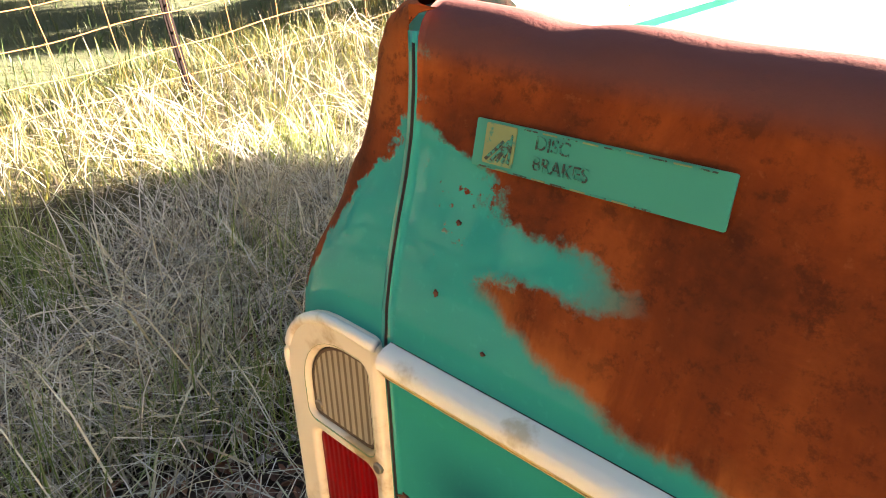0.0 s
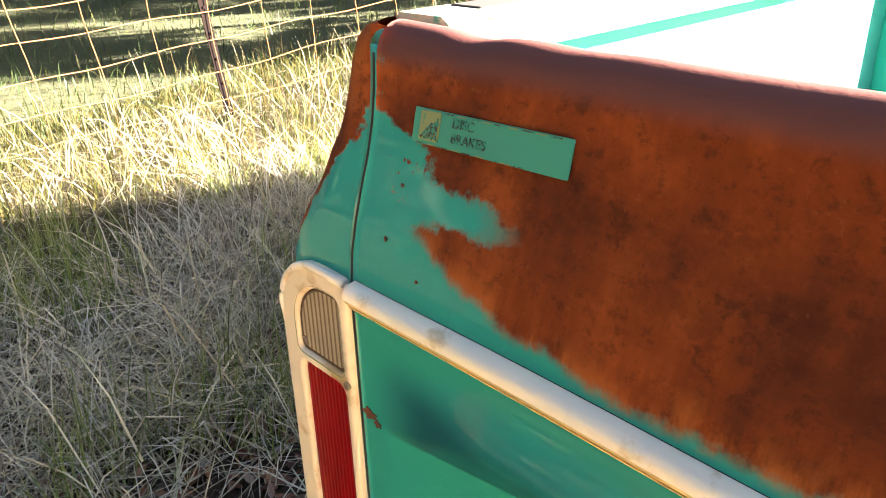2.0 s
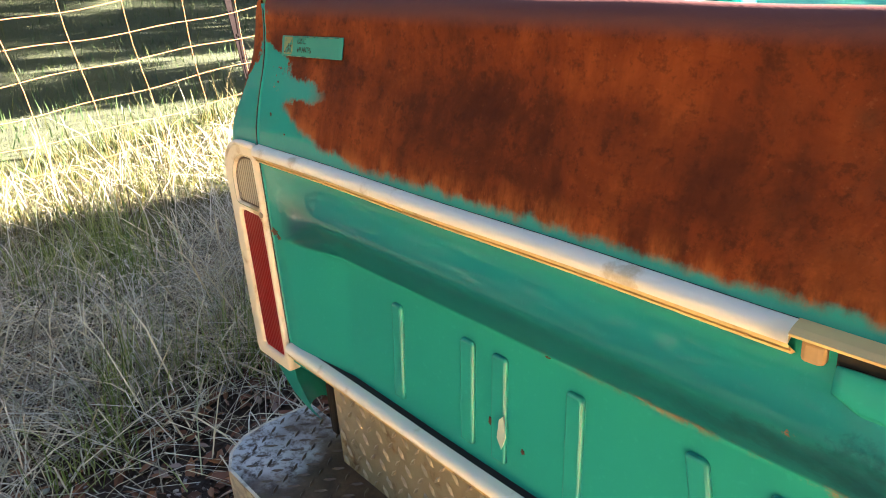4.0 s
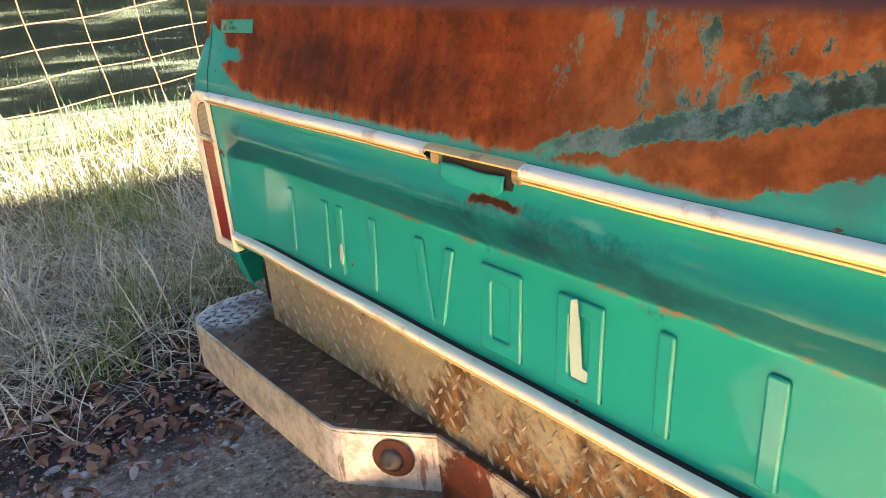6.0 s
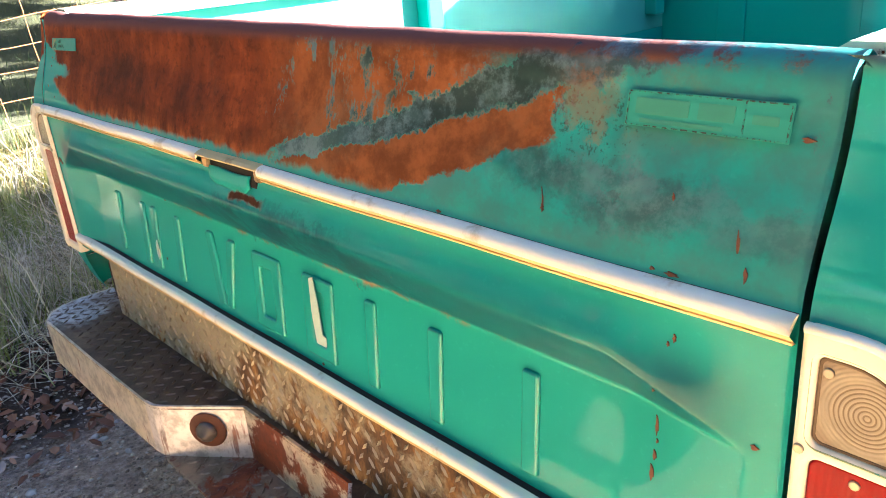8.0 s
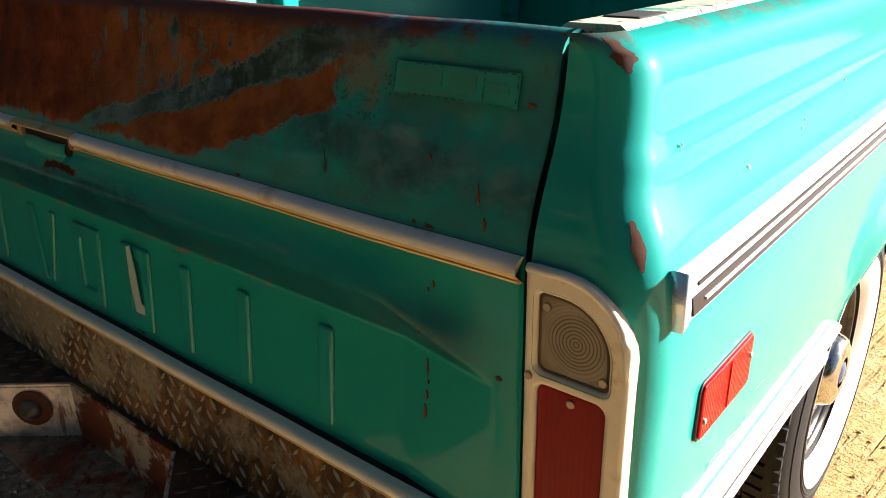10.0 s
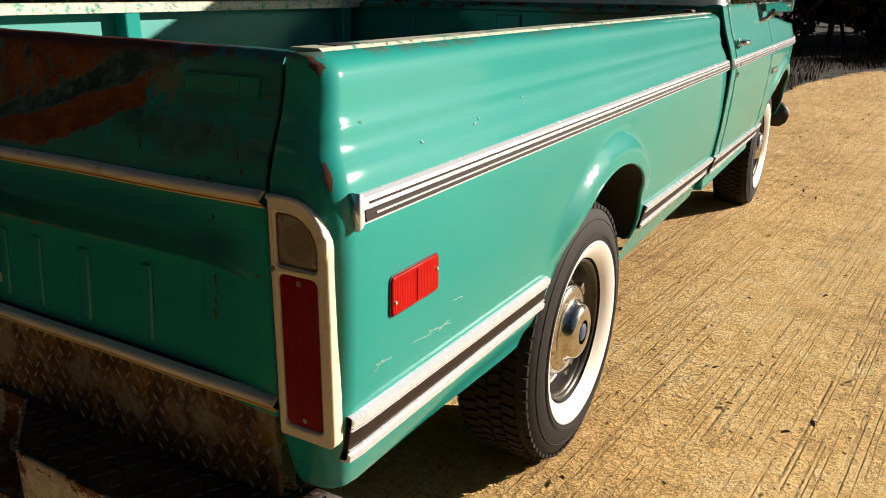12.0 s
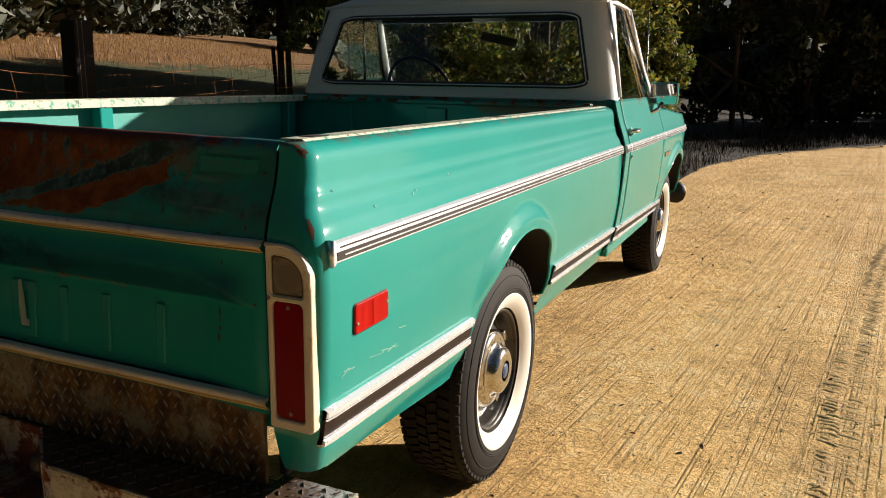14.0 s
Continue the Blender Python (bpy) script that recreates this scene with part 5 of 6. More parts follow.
part("rear_axle", tube_mesh("rear_axle", [(-0.70, 1.135, 0.36), (0.70, 1.135, 0.36)], 0.05), DARK, truck)
part("front_axle", tube_mesh("front_axle", [(-0.70, 4.29, 0.36), (0.70, 4.29, 0.36)], 0.04), DARK, truck)
part("belly_pan", block((-0.74, 1.9, 0.42), (0.74, 4.6, 0.50), 0.01), DARK, truck)


# ---- wheels ----
def wheel(y, s):
    """Rim with tyre, whitewall band and dog-dish cap."""
    c, o = (s * 0.795, y, 0.360), s
    rim = part("wheel", lathe("wheel", [(-0.09, 0.20), (0.066, 0.204), (0.074, 0.204), (0.076, 0.197), (0.068, 0.186), (0.058, 0.180), (0.030, 0.176), (0.022, 0.166), (0.034, 0.148), (0.045, 0.135), (0.045, 0.0)], c, 56, o), RIM, truck, "steel wheel with chrome cap and whitewall tyre")
    prof = [(0.070, 0.200), (0.086, 0.206), (0.104, 0.232), (0.113, 0.262), (0.112, 0.290), (0.102, 0.325), (0.090, 0.345), (0.078, 0.354), (0.0, 0.360), (-0.078, 0.354), (-0.100, 0.335), (-0.112, 0.28), (-0.10, 0.22), (-0.085, 0.20)]
    part("tyre", lathe("tyre", prof, c, 72, o), TYRE, rim, "black all-season tyre")
    part("whitewall", lathe("whitewall", [(0.0868, 0.2045), (0.0965, 0.2165), (0.1062, 0.2310), (0.1120, 0.2480), (0.1135, 0.2545), (0.1125, 0.2550)], c, 72, o), WALL_W, rim, "white sidewall band")
    cap = [(0.044, 0.130), (0.058, 0.129), (0.068, 0.121), (0.073, 0.110), (0.072, 0.096), (0.075, 0.084), (0.092, 0.079), (0.104, 0.072), (0.110, 0.060), (0.112, 0.046), (0.1105, 0.034)]
    hub = part("hub_cap", lathe("hub_cap", cap, c, 40, o), CHROME, rim, "chrome dog-dish hub cap")
    part("cap_badge", lathe("cap_badge", [(0.1095, 0.024), (0.112, 0.020), (0.113, 0.0)], c, 24, o), plain("blue_badge", (0.05, 0.08, 0.16), 0.3) if "blue_badge" not in bpy.data.materials else bpy.data.materials["blue_badge"], rim, "plain blue cap centre")
    # clips of the cap
    for k in range(4):
        a = math.tau * (k + 0.35) / 4
        bm = block((-0.012, -0.020, -0.010), (0.012, 0.020, 0.010), 0.004)
        bm.transform(Matrix.Translation((c[0] + o * 0.050, c[1] + 0.146 * math.cos(a), c[2] + 0.146 * math.sin(a))) @ Matrix.Rotation(a - math.pi / 2, 4, "X"))
        part("cap_clip", bm, CHROME, rim)
    # tread: slanting shoulder lugs and four ribs broken into blocks, one mesh
    verts, faces = [], []
    for k in range(68):
        a = math.tau * k / 68
        for row, (xc, w2, r, sk) in enumerate(((0.084, 0.012, 0.3475, 0.3), (0.052, 0.017, 0.3605, 0.5), (0.017, 0.015, 0.3625, -0.5), (-0.018, 0.015, 0.3625, 0.5), (-0.053, 0.017, 0.3605, -0.5), (-0.084, 0.012, 0.3475, -0.3))):
            n0 = len(verts)
            for hgt in (-0.006, 0.004):
                for dx, da in ((-w2, -0.036), (w2, -0.036), (w2, 0.030), (-w2, 0.030)):
                    aa = a + da + sk * dx * 1.2 + 0.045 * (row % 2)
                    verts.append((c[0] + o * (xc + dx), c[1] + (r + hgt) * math.cos(aa), c[2] + (r + hgt) * math.sin(aa)))
            faces += [(n0 + 4, n0 + 5, n0 + 6, n0 + 7)] + [(n0 + i, n0 + (i + 1) % 4, n0 + 4 + (i + 1) % 4, n0 + 4 + i) for i in range(4)]
    tagged(part("tread_block", mesh_of("tread_block", verts, faces), TYRE, rim), kind="stuff")
    for r0, xo in ((0.3130, 0.1055), (0.2720, 0.1128), (0.2665, 0.1128)):
        ringp = [(c[0] + o * xo, c[1] + r0 * math.cos(a), c[2] + r0 * math.sin(a)) for a in steps(0, math.tau, 64)[:-1]]
        part("sidewall_rib", tube_mesh("sidewall_rib", ringp, 0.0018, 5, True), TYRE, rim)
    trim_ring = [(0.068, 0.1995), (0.079, 0.2010), (0.0815, 0.1965), (0.0795, 0.1905), (0.070, 0.1870)]
    part("rim_edge", lathe("rim_edge", trim_ring, c, 56, o), RIM, rim)
    return rim


for y in (1.135, 4.290):
    for s in (1, -1):
        wheel(y, s)

# ---- cab and front ----
DOOR0, DOOR1, NOSE = 2.665, 3.705, 5.035
CAB_X = [(0.46, 0.885), (0.52, 0.915), (0.60, 0.938), (0.72, 0.952), (0.85, 0.962), (0.95, 0.966), (1.00, 0.960), (1.05, 0.944), (1.10, 0.926), (1.15, 0.912), (1.19, 0.902), (1.205, 0.894)]


def cab_x(z, y=3.072):
    nose = 1 - 0.10 * smooth01(y, 4.377, 5.17) ** 2
    return curve_at(CAB_X, z) * nose + arch_swell(y, z, FARCH, 0.018)


def side_panel(name, y0, y1, n, s, top, mat, label, cut=None, parent=truck):
    me = sheet(name, steps(y0, y1, n), steps(0, 1, 44), lambda y, v: (s * cab_x(0.47 + (top(y) - 0.47) * v, y), y, 0.47 + (top(y) - 0.47) * v),
               (lambda y, v: cut(y, 0.47 + (top(y) - 0.47) * v)) if cut else None, True, s < 0)
    return part(name, thick(snap(me, FARCH) if cut else me, 0.006), mat, parent, label)


def hood_z(y):
    return 1.125 - 0.055 * smooth01(y, 3.777, 4.723) - 0.10 * smooth01(y, 4.637, 5.073)


for s in (1, -1):
    corner = side_panel("cab_corner", BED_END + 0.008, DOOR0 - 0.006, 6, s, lambda y: 1.196, PAINT, "")
    upper_trim(BED_END + 0.010, DOOR0 - 0.008, cab_x, s, corner)
    lower_trim(BED_END + 0.010, DOOR0 - 0.008, cab_x, s, corner)
    door = side_panel("door", DOOR0 + 0.004, DOOR1 - 0.004, 30, s, lambda y: 1.200, PAINT, "turquoise cab door with chrome handle")
    upper_trim(DOOR0 + 0.008, DOOR1 - 0.008, cab_x, s, door)
    lower_trim(DOOR0 + 0.008, DOOR1 - 0.008, cab_x, s, door)
    part("door_handle", tube_mesh("door_handle", [(s * 0.950, 2.704, 1.050), (s * 0.975, 2.713, 1.050), (s * 0.982, 2.76, 1.050), (s * 0.975, 2.812, 1.050), (s * 0.950, 2.83, 1.050)], 0.010), CHROME, door, "chrome pull handle")
    part("handle_plate", block((s * 0.953 - 0.006, 2.695, 1.036), (s * 0.953 + 0.006, 2.726, 1.066), 0.005), CHROME, door)
    part("key_lock", lathe("key_lock", [(0, 0), (0.006, 0.0), (0.005, 0.009), (0, 0.010)], (s * 0.966, 2.704, 0.925), 12, s), CHROME, door)
    fender = side_panel("front_fender", DOOR1 + 0.004, NOSE, 70, s, hood_z, PAINT, "turquoise front fender", open_arch(FARCH))
    upper_trim(DOOR1 + 0.008, NOSE - 0.01, cab_x, s, fender)
    lower_trim(DOOR1 + 0.008, FARCH[0] - FARCH[2] - 0.008, cab_x, s, fender)
    arch_lip("arch_lip", FARCH, lambda z: cab_x(z, FARCH[0]) - 0.004, s, fender, PAINT)
    part("fender_badge", block((s * cab_x(0.85, 3.828) - 0.002, 3.797, 0.835), (s * cab_x(0.85, 3.828) + 0.006, 3.982, 0.865), 0.004), CHROME, fender, "small chrome badge bar")
    part("turn_lamp", block((s * cab_x(0.75, 4.983) - 0.01, 4.944, 0.72), (s * cab_x(0.75, 4.983) + 0.012, 5.022, 0.80), 0.008), AMBER, fender, "amber corner lamp")
    # side glass with its frames
    A0, A1 = Vector((s * 0.892, 2.726, 1.20)), Vector((s * 0.880, 3.592, 1.20))
    B0, B1 = Vector((s * 0.800, 2.786, 1.640)), Vector((s * 0.770, 3.263, 1.655))
    pane = mesh_of("side_glass", [A0, A1, B1, B0], [(0, 1, 2, 3)])
    part("side_glass", thick(pane, 0.004), WINDSHIELD, door, "clear side window")
    part("window_frame", tube_mesh("window_frame", [A0 + Vector((0, -0.01, -0.01)), B0 + Vector((0, -0.01, 0.012)), B1 + Vector((0, 0.01, 0.012)), A1 + Vector((0, 0.012, -0.01))], 0.012, 6), CHROME, door, "bright window frame")
    part("vent_post", tube_mesh("vent_post", [A0.lerp(A1, 0.70), B0.lerp(B1, 0.72)], 0.009, 6), CHROME, door)
    # door mirror
    arm = part("door_mirror", tube_mesh("door_mirror", [(s * 0.915, 3.436, 1.115), (s * 0.945, 3.488, 1.13), (s * 0.96, 3.54, 1.165)], 0.011), CHROME, door, "square door mirror on a chrome arm")
    x0, x1 = sorted((s * 0.888, s * 1.046))
    shell = part("mirror_head", block((x0, 3.545, 1.158), (x1, 3.588, 1.282), 0.014, 3), PAINT, door, "turquoise mirror head")
    part("mirror_glass", plate("mirror_glass", [rounded(x0 + 0.006, 1.164, x1 - 0.006, 1.276, 0.010)], 0.004, 0.001, (0, 3.543, 0)), MIRROR, shell, "mirror glass")
    # A-post and drip rail
    part("windshield_post", tube_mesh("windshield_post", [(s * 0.86, 3.644, 1.19), (s * 0.83, 3.506, 1.36), (s * 0.775, 3.306, 1.66)], 0.026), WHITE, truck)
    part("drip_rail", tube_mesh("drip_rail", [(s * 0.893, 2.695, 1.21), (s * 0.845, 2.734, 1.45), (s * 0.805, 2.769, 1.655), (s * 0.785, 2.986, 1.675), (s * 0.782, 3.28, 1.668), (s * 0.84, 3.54, 1.36), (s * 0.885, 3.662, 1.20)], 0.010, 6), WHITE, truck)
    # rocker and front wheel liner
    part("rocker", block((min(s * 0.78, s * 0.90), BED_END + 0.04, 0.44), (max(s * 0.78, s * 0.90), DOOR1, 0.52), 0.01), PAINT, truck)

# rear wall of the cab: lower turquoise part, white upper part with the rear window
part("cab_back", block((-0.895, BED_END + 0.045, 0.50), (0.895, BED_END + 0.08, 1.200), 0.02, 3), PAINT, truck)
WIN = (0.0, 1.430, 0.706, 0.172)   # middle x, z and half sizes of the rear window


def win_half(z):
    return WIN[2] - 0.045 * (z - WIN[1]) / WIN[3]


def shell_at(u, z):
    """Plan of the upper cab: u runs round the back from one B-post to the other, -1 to 1."""
    k = smooth01(z, 1.19, 1.66)
    k = (z - 1.19) / 0.47
    half, back = 0.893 - 0.095 * k, BED_END + 0.050 + 0.135 * max(0, k) ** 1.25
    r = 0.085
    run, arc, side = half - r, r * math.pi / 2, 0.075
    total = run + arc + side
    q, sg = abs(u) * total, (1 if u >= 0 else -1)
    if q <= run:
        return (sg * q, back, z)
    if q <= run + arc:
        a = (q - run) / r
        return (sg * (run + r * math.sin(a)), back + r - r * math.cos(a), z)
    return (sg * half, back + r + (q - run - arc), z)


def keep_win(u, z):
    x = abs(shell_at(u, z)[0])
    h = win_half(z)
    r = 0.055
    dz = abs(z - WIN[1])
    if x > h or dz > WIN[3]:
        return True
    ex, ez = max(0, x - (h - r)), max(0, dz - (WIN[3] - r))
    return math.hypot(ex, ez) > r


upper = part("cab_shell", thick(sheet("cab_shell", steps(-1, 1, 180), steps(1.193, 1.670, 60), shell_at, keep_win), 0.010), WHITE, truck, "white painted upper cab")


def win_ring(grow, dy):
    pts = []
    for a, b in rounded(-1, -1, 1, 1, 0.16, 8):
        z = WIN[1] + b * (WIN[3] + grow)
        x = a * (win_half(z) + grow)
        k = (z - 1.19) / 0.47
        pts.append((x, BED_END + 0.050 + 0.135 * max(0, k) ** 1.25 + dy, z))
    return pts


part("window_rubber", tube_mesh("window_rubber", win_ring(0.0, -0.002), 0.013, 8, True), BLACK, upper, "black window rubber")
part("window_bead", tube_mesh("window_bead", win_ring(0.001, -0.013), 0.0035, 6, True), BRIGHT, upper, "thin bright bead")
ring = win_ring(-0.004, 0.006)
rear_glass = part("rear_glass", mesh_of("rear_glass", ring, [tuple(range(len(ring)))]), GLASS, upper, "clear rear window")
rear_glass.visible_shadow = False
part("belt_bead", tube_mesh("belt_bead", [shell_at(u, 1.196) for u in steps(-1, 1, 60)], 0.005, 6), WHITE, upper)


def roof_at(u, v):
    y0, y1 = BED_END + 0.180, 3.298
    x = 0.795 * u
    e = (1 - abs(u) ** 5) * (1 - abs(2 * v - 1) ** 6)
    return (x * (1 - 0.03 * v), y0 + (y1 - y0) * v, 1.664 + 0.088 * e)


part("cab_roof", thick(sheet("cab_roof", steps(-1, 1, 40), steps(0, 1, 30), roof_at), 0.012), WHITE, truck, "white painted roof")
part("headliner", block((-0.76, BED_END + 0.25, 1.640), (0.76, 3.28, 1.655), 0.004), INSIDE, truck)
screen = mesh_of("windshield", [(-0.85, 3.679, 1.19), (0.85, 3.679, 1.19), (0.765, 3.315, 1.655), (-0.765, 3.315, 1.655)], [(0, 1, 2, 3)])
part("windshield", thick(screen, 0.004), WINDSHIELD, truck, "clear windshield")
for s in (1, -1):
    # visors are added to block sun passing through the cab
    part("sun_visor", block((min(s * 0.10, s * 0.70), 3.22, 1.608), (max(s * 0.10, s * 0.70), 3.235, 1.648), 0.006), INSIDE, truck, "dark visor added to block sun through the cab")
part("screen_header", block((-0.77, 3.246, 1.612), (0.77, 3.324, 1.664), 0.008), WHITE, truck)
# hood and front
part("hood", thick(sheet("hood", steps(-1, 1, 30), steps(3.705, NOSE, 30), lambda u, y: (u * cab_x(hood_z(y), y), y, hood_z(y) + 0.035 * (1 - u ** 4))), 0.008), PAINT, truck, "turquoise hood")
part("cowl", block((-0.86, 3.627, 1.10), (0.86, 3.756, 1.178), 0.02, 3), PAINT, truck)
part("grille_panel", block((-0.84, NOSE - 0.05, 0.58), (0.84, NOSE + 0.01, 0.98), 0.03, 3), BRIGHT, truck)
part("front_bumper", tube_mesh("front_bumper", [(-0.90, 4.879, 0.47), (-0.89, 5.018, 0.47), (-0.78, 5.102, 0.47), (0.78, 5.102, 0.47), (0.89, 5.018, 0.47), (0.90, 4.879, 0.47)], 0.075, 10), BLACK, truck, "dark front bumper end")
part("antenna", tube_mesh("antenna", [(0.82, 3.797, 1.13), (0.815, 3.818, 1.30), (0.80, 3.838, 1.70)], 0.004, 6, False, [1.4, 0.9, 0.6]), CHROME, truck, "thin whip antenna")
# cab inside
part("cab_floor", block((-0.86, BED_END + 0.12, 0.50), (0.86, 3.726, 0.56), 0.01), INSIDE, truck)
seat = part("bench_seat", block((-0.78, 2.778, 0.60), (0.78, 3.202, 0.86), 0.05, 3), VINYL, truck, "dark vinyl bench seat")
part("seat_back", block((-0.78, 2.674, 0.80), (0.78, 2.812, 1.215), 0.05, 3), VINYL, seat)
part("dashboard", block((-0.84, 3.436, 0.90), (0.84, 3.696, 1.19), 0.05, 3), INSIDE, truck, "dark dashboard")
tilt = Matrix.Translation((-0.458, 3.263, 1.225)) @ Matrix.Rotation(radians(-62), 4, "X")
ringpts = [tilt @ Vector((0.205 * math.cos(a), 0.205 * math.sin(a), 0)) for a in steps(0, math.tau, 36)[:-1]]
steer = part("steering_wheel", tube_mesh("steering_wheel", ringpts, 0.011, 8, True), BLACK, truck, "thin black steering wheel")
part("steering_spoke", tube_mesh("steering_spoke", [tilt @ Vector((-0.20, 0.0, 0)), tilt @ Vector((0, -0.03, -0.03)), tilt @ Vector((0.20, 0.0, 0))], 0.010, 6), BRIGHT, steer, "pale spoke")
part("steering_column", tube_mesh("steering_column", [tilt @ Vector((0, -0.02, -0.02)), tilt @ Vector((0, -0.02, -0.40))], 0.025), INSIDE, steer)
mb = block((-0.115, -0.0125, -0.026), (0.115, 0.0125, 0.026), 0.012, 3)
mb.transform(Matrix.Translation((0.064, 3.237, 1.510)) @ Matrix.Rotation(radians(12), 4, "Y"))
im = part("inside_mirror", mb, BLACK, truck, "dark rear-view mirror")
part("mirror_stem", tube_mesh("mirror_stem", [(0.07, 3.241, 1.52), (0.06, 3.28, 1.64)], 0.006), CHROME, im)

# ---- fence ----
FX = -4.2
fence = tagged(new("wire_fence"), "rusty woven-wire fence on steel and wooden posts", "fence")


def fence_z(y):
    return rise(FX, y)


def steel_post(y):
    z, top = fence_z(y), 1.40 if y < 4 else 1.10
    t = part("fence_post", mesh_of("fence_post", [(FX + a, y + b - 0.11 * c, z + c) for c in (-0.2, top) for a, b in ((0.022, -0.022), (0.022, 0.022), (0.014, 0.022), (0.014, 0.004), (-0.020, 0.004), (-0.020, -0.004), (0.014, -0.004), (0.014, -0.022))],
             [(i, (i + 1) % 8, 8 + (i + 1) % 8, 8 + i) for i in range(8)] + [tuple(range(8))[::-1], tuple(range(8, 16))]), POST_STEEL, fence, "dark brown steel fence post")
    for k in range(9 if y < 4 else 6):
        part("post_lug", block((FX + 0.020, y - 0.006 - 0.11 * (0.2 + 0.13 * k), z + 0.2 + 0.13 * k), (FX + 0.028, y + 0.006 - 0.11 * (0.2 + 0.13 * k), z + 0.212 + 0.13 * k), 0.0), POST_STEEL, t)


for y in (-4.4, -1.5, 1.60, 6.95, 9.8, 12.7):
    steel_post(y)
zp = fence_z(4.0)
wp = block((-0.10, -0.105, -0.25), (0.08, 0.105, 1.742 - zp), 0.018, 2)
for v in wp.verts:
    h = (v.co.z + 0.25) / 1.9
    v.co.x += 0.010 * noise.noise((v.co.x * 9, v.co.y * 9, v.co.z * 2))
    v.co.y += 0.020 * h
wp.transform(Matrix.Translation((FX, 3.99, zp)))
part("wooden_post", wp, WOOD, fence, "dark weathered squared fence post")
for y in (3.935, 3.985):
    part("post_crack", block((FX + 0.0795, y, zp + 0.2), (FX + 0.0825, y + 0.006, 1.735), 0.001), POST_CRACK, fence)
YS = steps(-4.4, 12.7, 57)
for k in range(7):
    h = 0.12 + 0.155 * k
    pts = [(FX + 0.03 + 0.008 * math.sin(3.1 * y + k), y, fence_z(y) + h * (1 - 0.14 * smooth01(y, 2.6, 4.0)) + 0.010 * math.sin(2.3 * y + 2 * k) + 0.006 * math.sin(9 * y + k)) for y in steps(-4.4, 12.7, 171)]
    part("line_wire", tube_mesh("line_wire", pts, 0.0027, 5), WIRE, fence)
rnd = random.Random(5)
for i, y in enumerate(YS):
    a = rnd.uniform(-0.03, 0.03)
    pts = [(FX + 0.033, y - 0.09 * t + a * (t - 0.5) + 0.008 * math.sin(9 * t + i), fence_z(y) + 0.02 + (1.04 - 0.145 * smooth01(y, 2.6, 4.0)) * t) for t in steps(0, 1, 8)]
    part("stay_wire", tube_mesh("stay_wire", pts, 0.0023, 5), WIRE, fence)


# ---- ground cover ----
def blades(name, n, seed, where, length, width, lean, mat, label, flat=0.0):
    """Thin bent blades, two leaves of mesh each, as one stuff object."""
    rg = np.random.default_rng(seed)
    verts, faces = [], []
    made = 0
    while made < n:
        x, y, ok = where(rg)
        if not ok:
            continue
        made += 1
        l = length[0] + (length[1] - length[0]) * rg.random() ** 1.6
        w = width * (0.6 + 0.8 * rg.random())
        a, b = rg.random() * math.tau, rg.normal()
        t = min(1.45, abs(lean[0] + lean[1] * b))
        dx, dy = math.cos(a), math.sin(a)
        z = rise(x, y) - 0.004 + flat * rg.random()
        px, py = -dy * w, dx * w
        if rg.random() < 0.5:
            px, py = dx * w * 0.3 - dy * w, dy * w * 0.3 + dx * w
        o = len(verts)
        t2 = min(1.6, t * 1.5 + 0.25 * rg.random())
        m1 = (x + dx * 0.5 * l * math.sin(t), y + dy * 0.5 * l * math.sin(t), z + 0.5 * l * math.cos(t))
        tip = (m1[0] + dx * 0.5 * l * math.sin(t2), m1[1] + dy * 0.5 * l * math.sin(t2), m1[2] + 0.5 * l * math.cos(t2))
        verts += [(x - px, y - py, z), (x + px, y + py, z), (m1[0] + px * 0.8, m1[1] + py * 0.8, m1[2]), (m1[0] - px * 0.8, m1[1] - py * 0.8, m1[2]), tip]
        faces += [(o, o + 1, o + 2, o + 3), (o + 3, o + 2, o + 4)]
    tagged(part(name, mesh_of(name, verts, faces), mat), label, "grass", kind="stuff")


def verge(rg):
    x = -1.25 - 3.2 * rg.random() ** 1.1
    y = -1.6 + 6.6 * rg.random()
    d = noise.noise((x * 1.4, y * 1.4, 3.0))
    edge = smooth01(-x, 1.42, 2.25) * (1 - 0.92 * smooth01(-x, 2.75, 3.3))
    return x, y, rg.random() < edge * (0.65 + 0.9 * d) + 0.12 * edge


def strip_lit(rg):
    x = -2.9 - 2.1 * rg.random()
    return x, -2.0 + 8.0 * rg.random(), True


def tufts(rg):
    x, y = -1.75 - 1.45 * rg.random(), -1.6 + 6.6 * rg.random()
    return x, y, noise.noise((x * 2.3, y * 2.3, 9.0)) > 0.12


def pasture(rg):
    x, y = -4.6 - 9.0 * rg.random() ** 1.5, -4.0 + 18.0 * rg.random()
    return x, y, True


blades("dry_grass", 30000, 1, verge, (0.12, 0.46), 0.0018, (1.0, 0.35), STRAW, "tangled dry straw-coloured grass on the bank", 0.05)
def verge_near(rg):
    x, y, ok = verge(rg)
    return x, y, ok and x > -2.8


blades("pale_straw", 2600, 12, verge_near, (0.22, 0.55), 0.0024, (1.15, 0.25), PALE, "bleached straw lying on the bank", 0.12)
blades("green_grass", 9000, 2, tufts, (0.12, 0.36), 0.0020, (0.30, 0.25), SHADE_GREEN, "upright green and yellow grass tufts")
blades("lit_grass", 22000, 3, strip_lit, (0.04, 0.20), 0.0024, (0.55, 0.40), GREEN, "short yellow-green grass along the fence")
blades("fence_straw", 5000, 13, strip_lit, (0.05, 0.24), 0.0020, (0.7, 0.4), STRAW_LIT, "dry straw among the short grass by the fence")
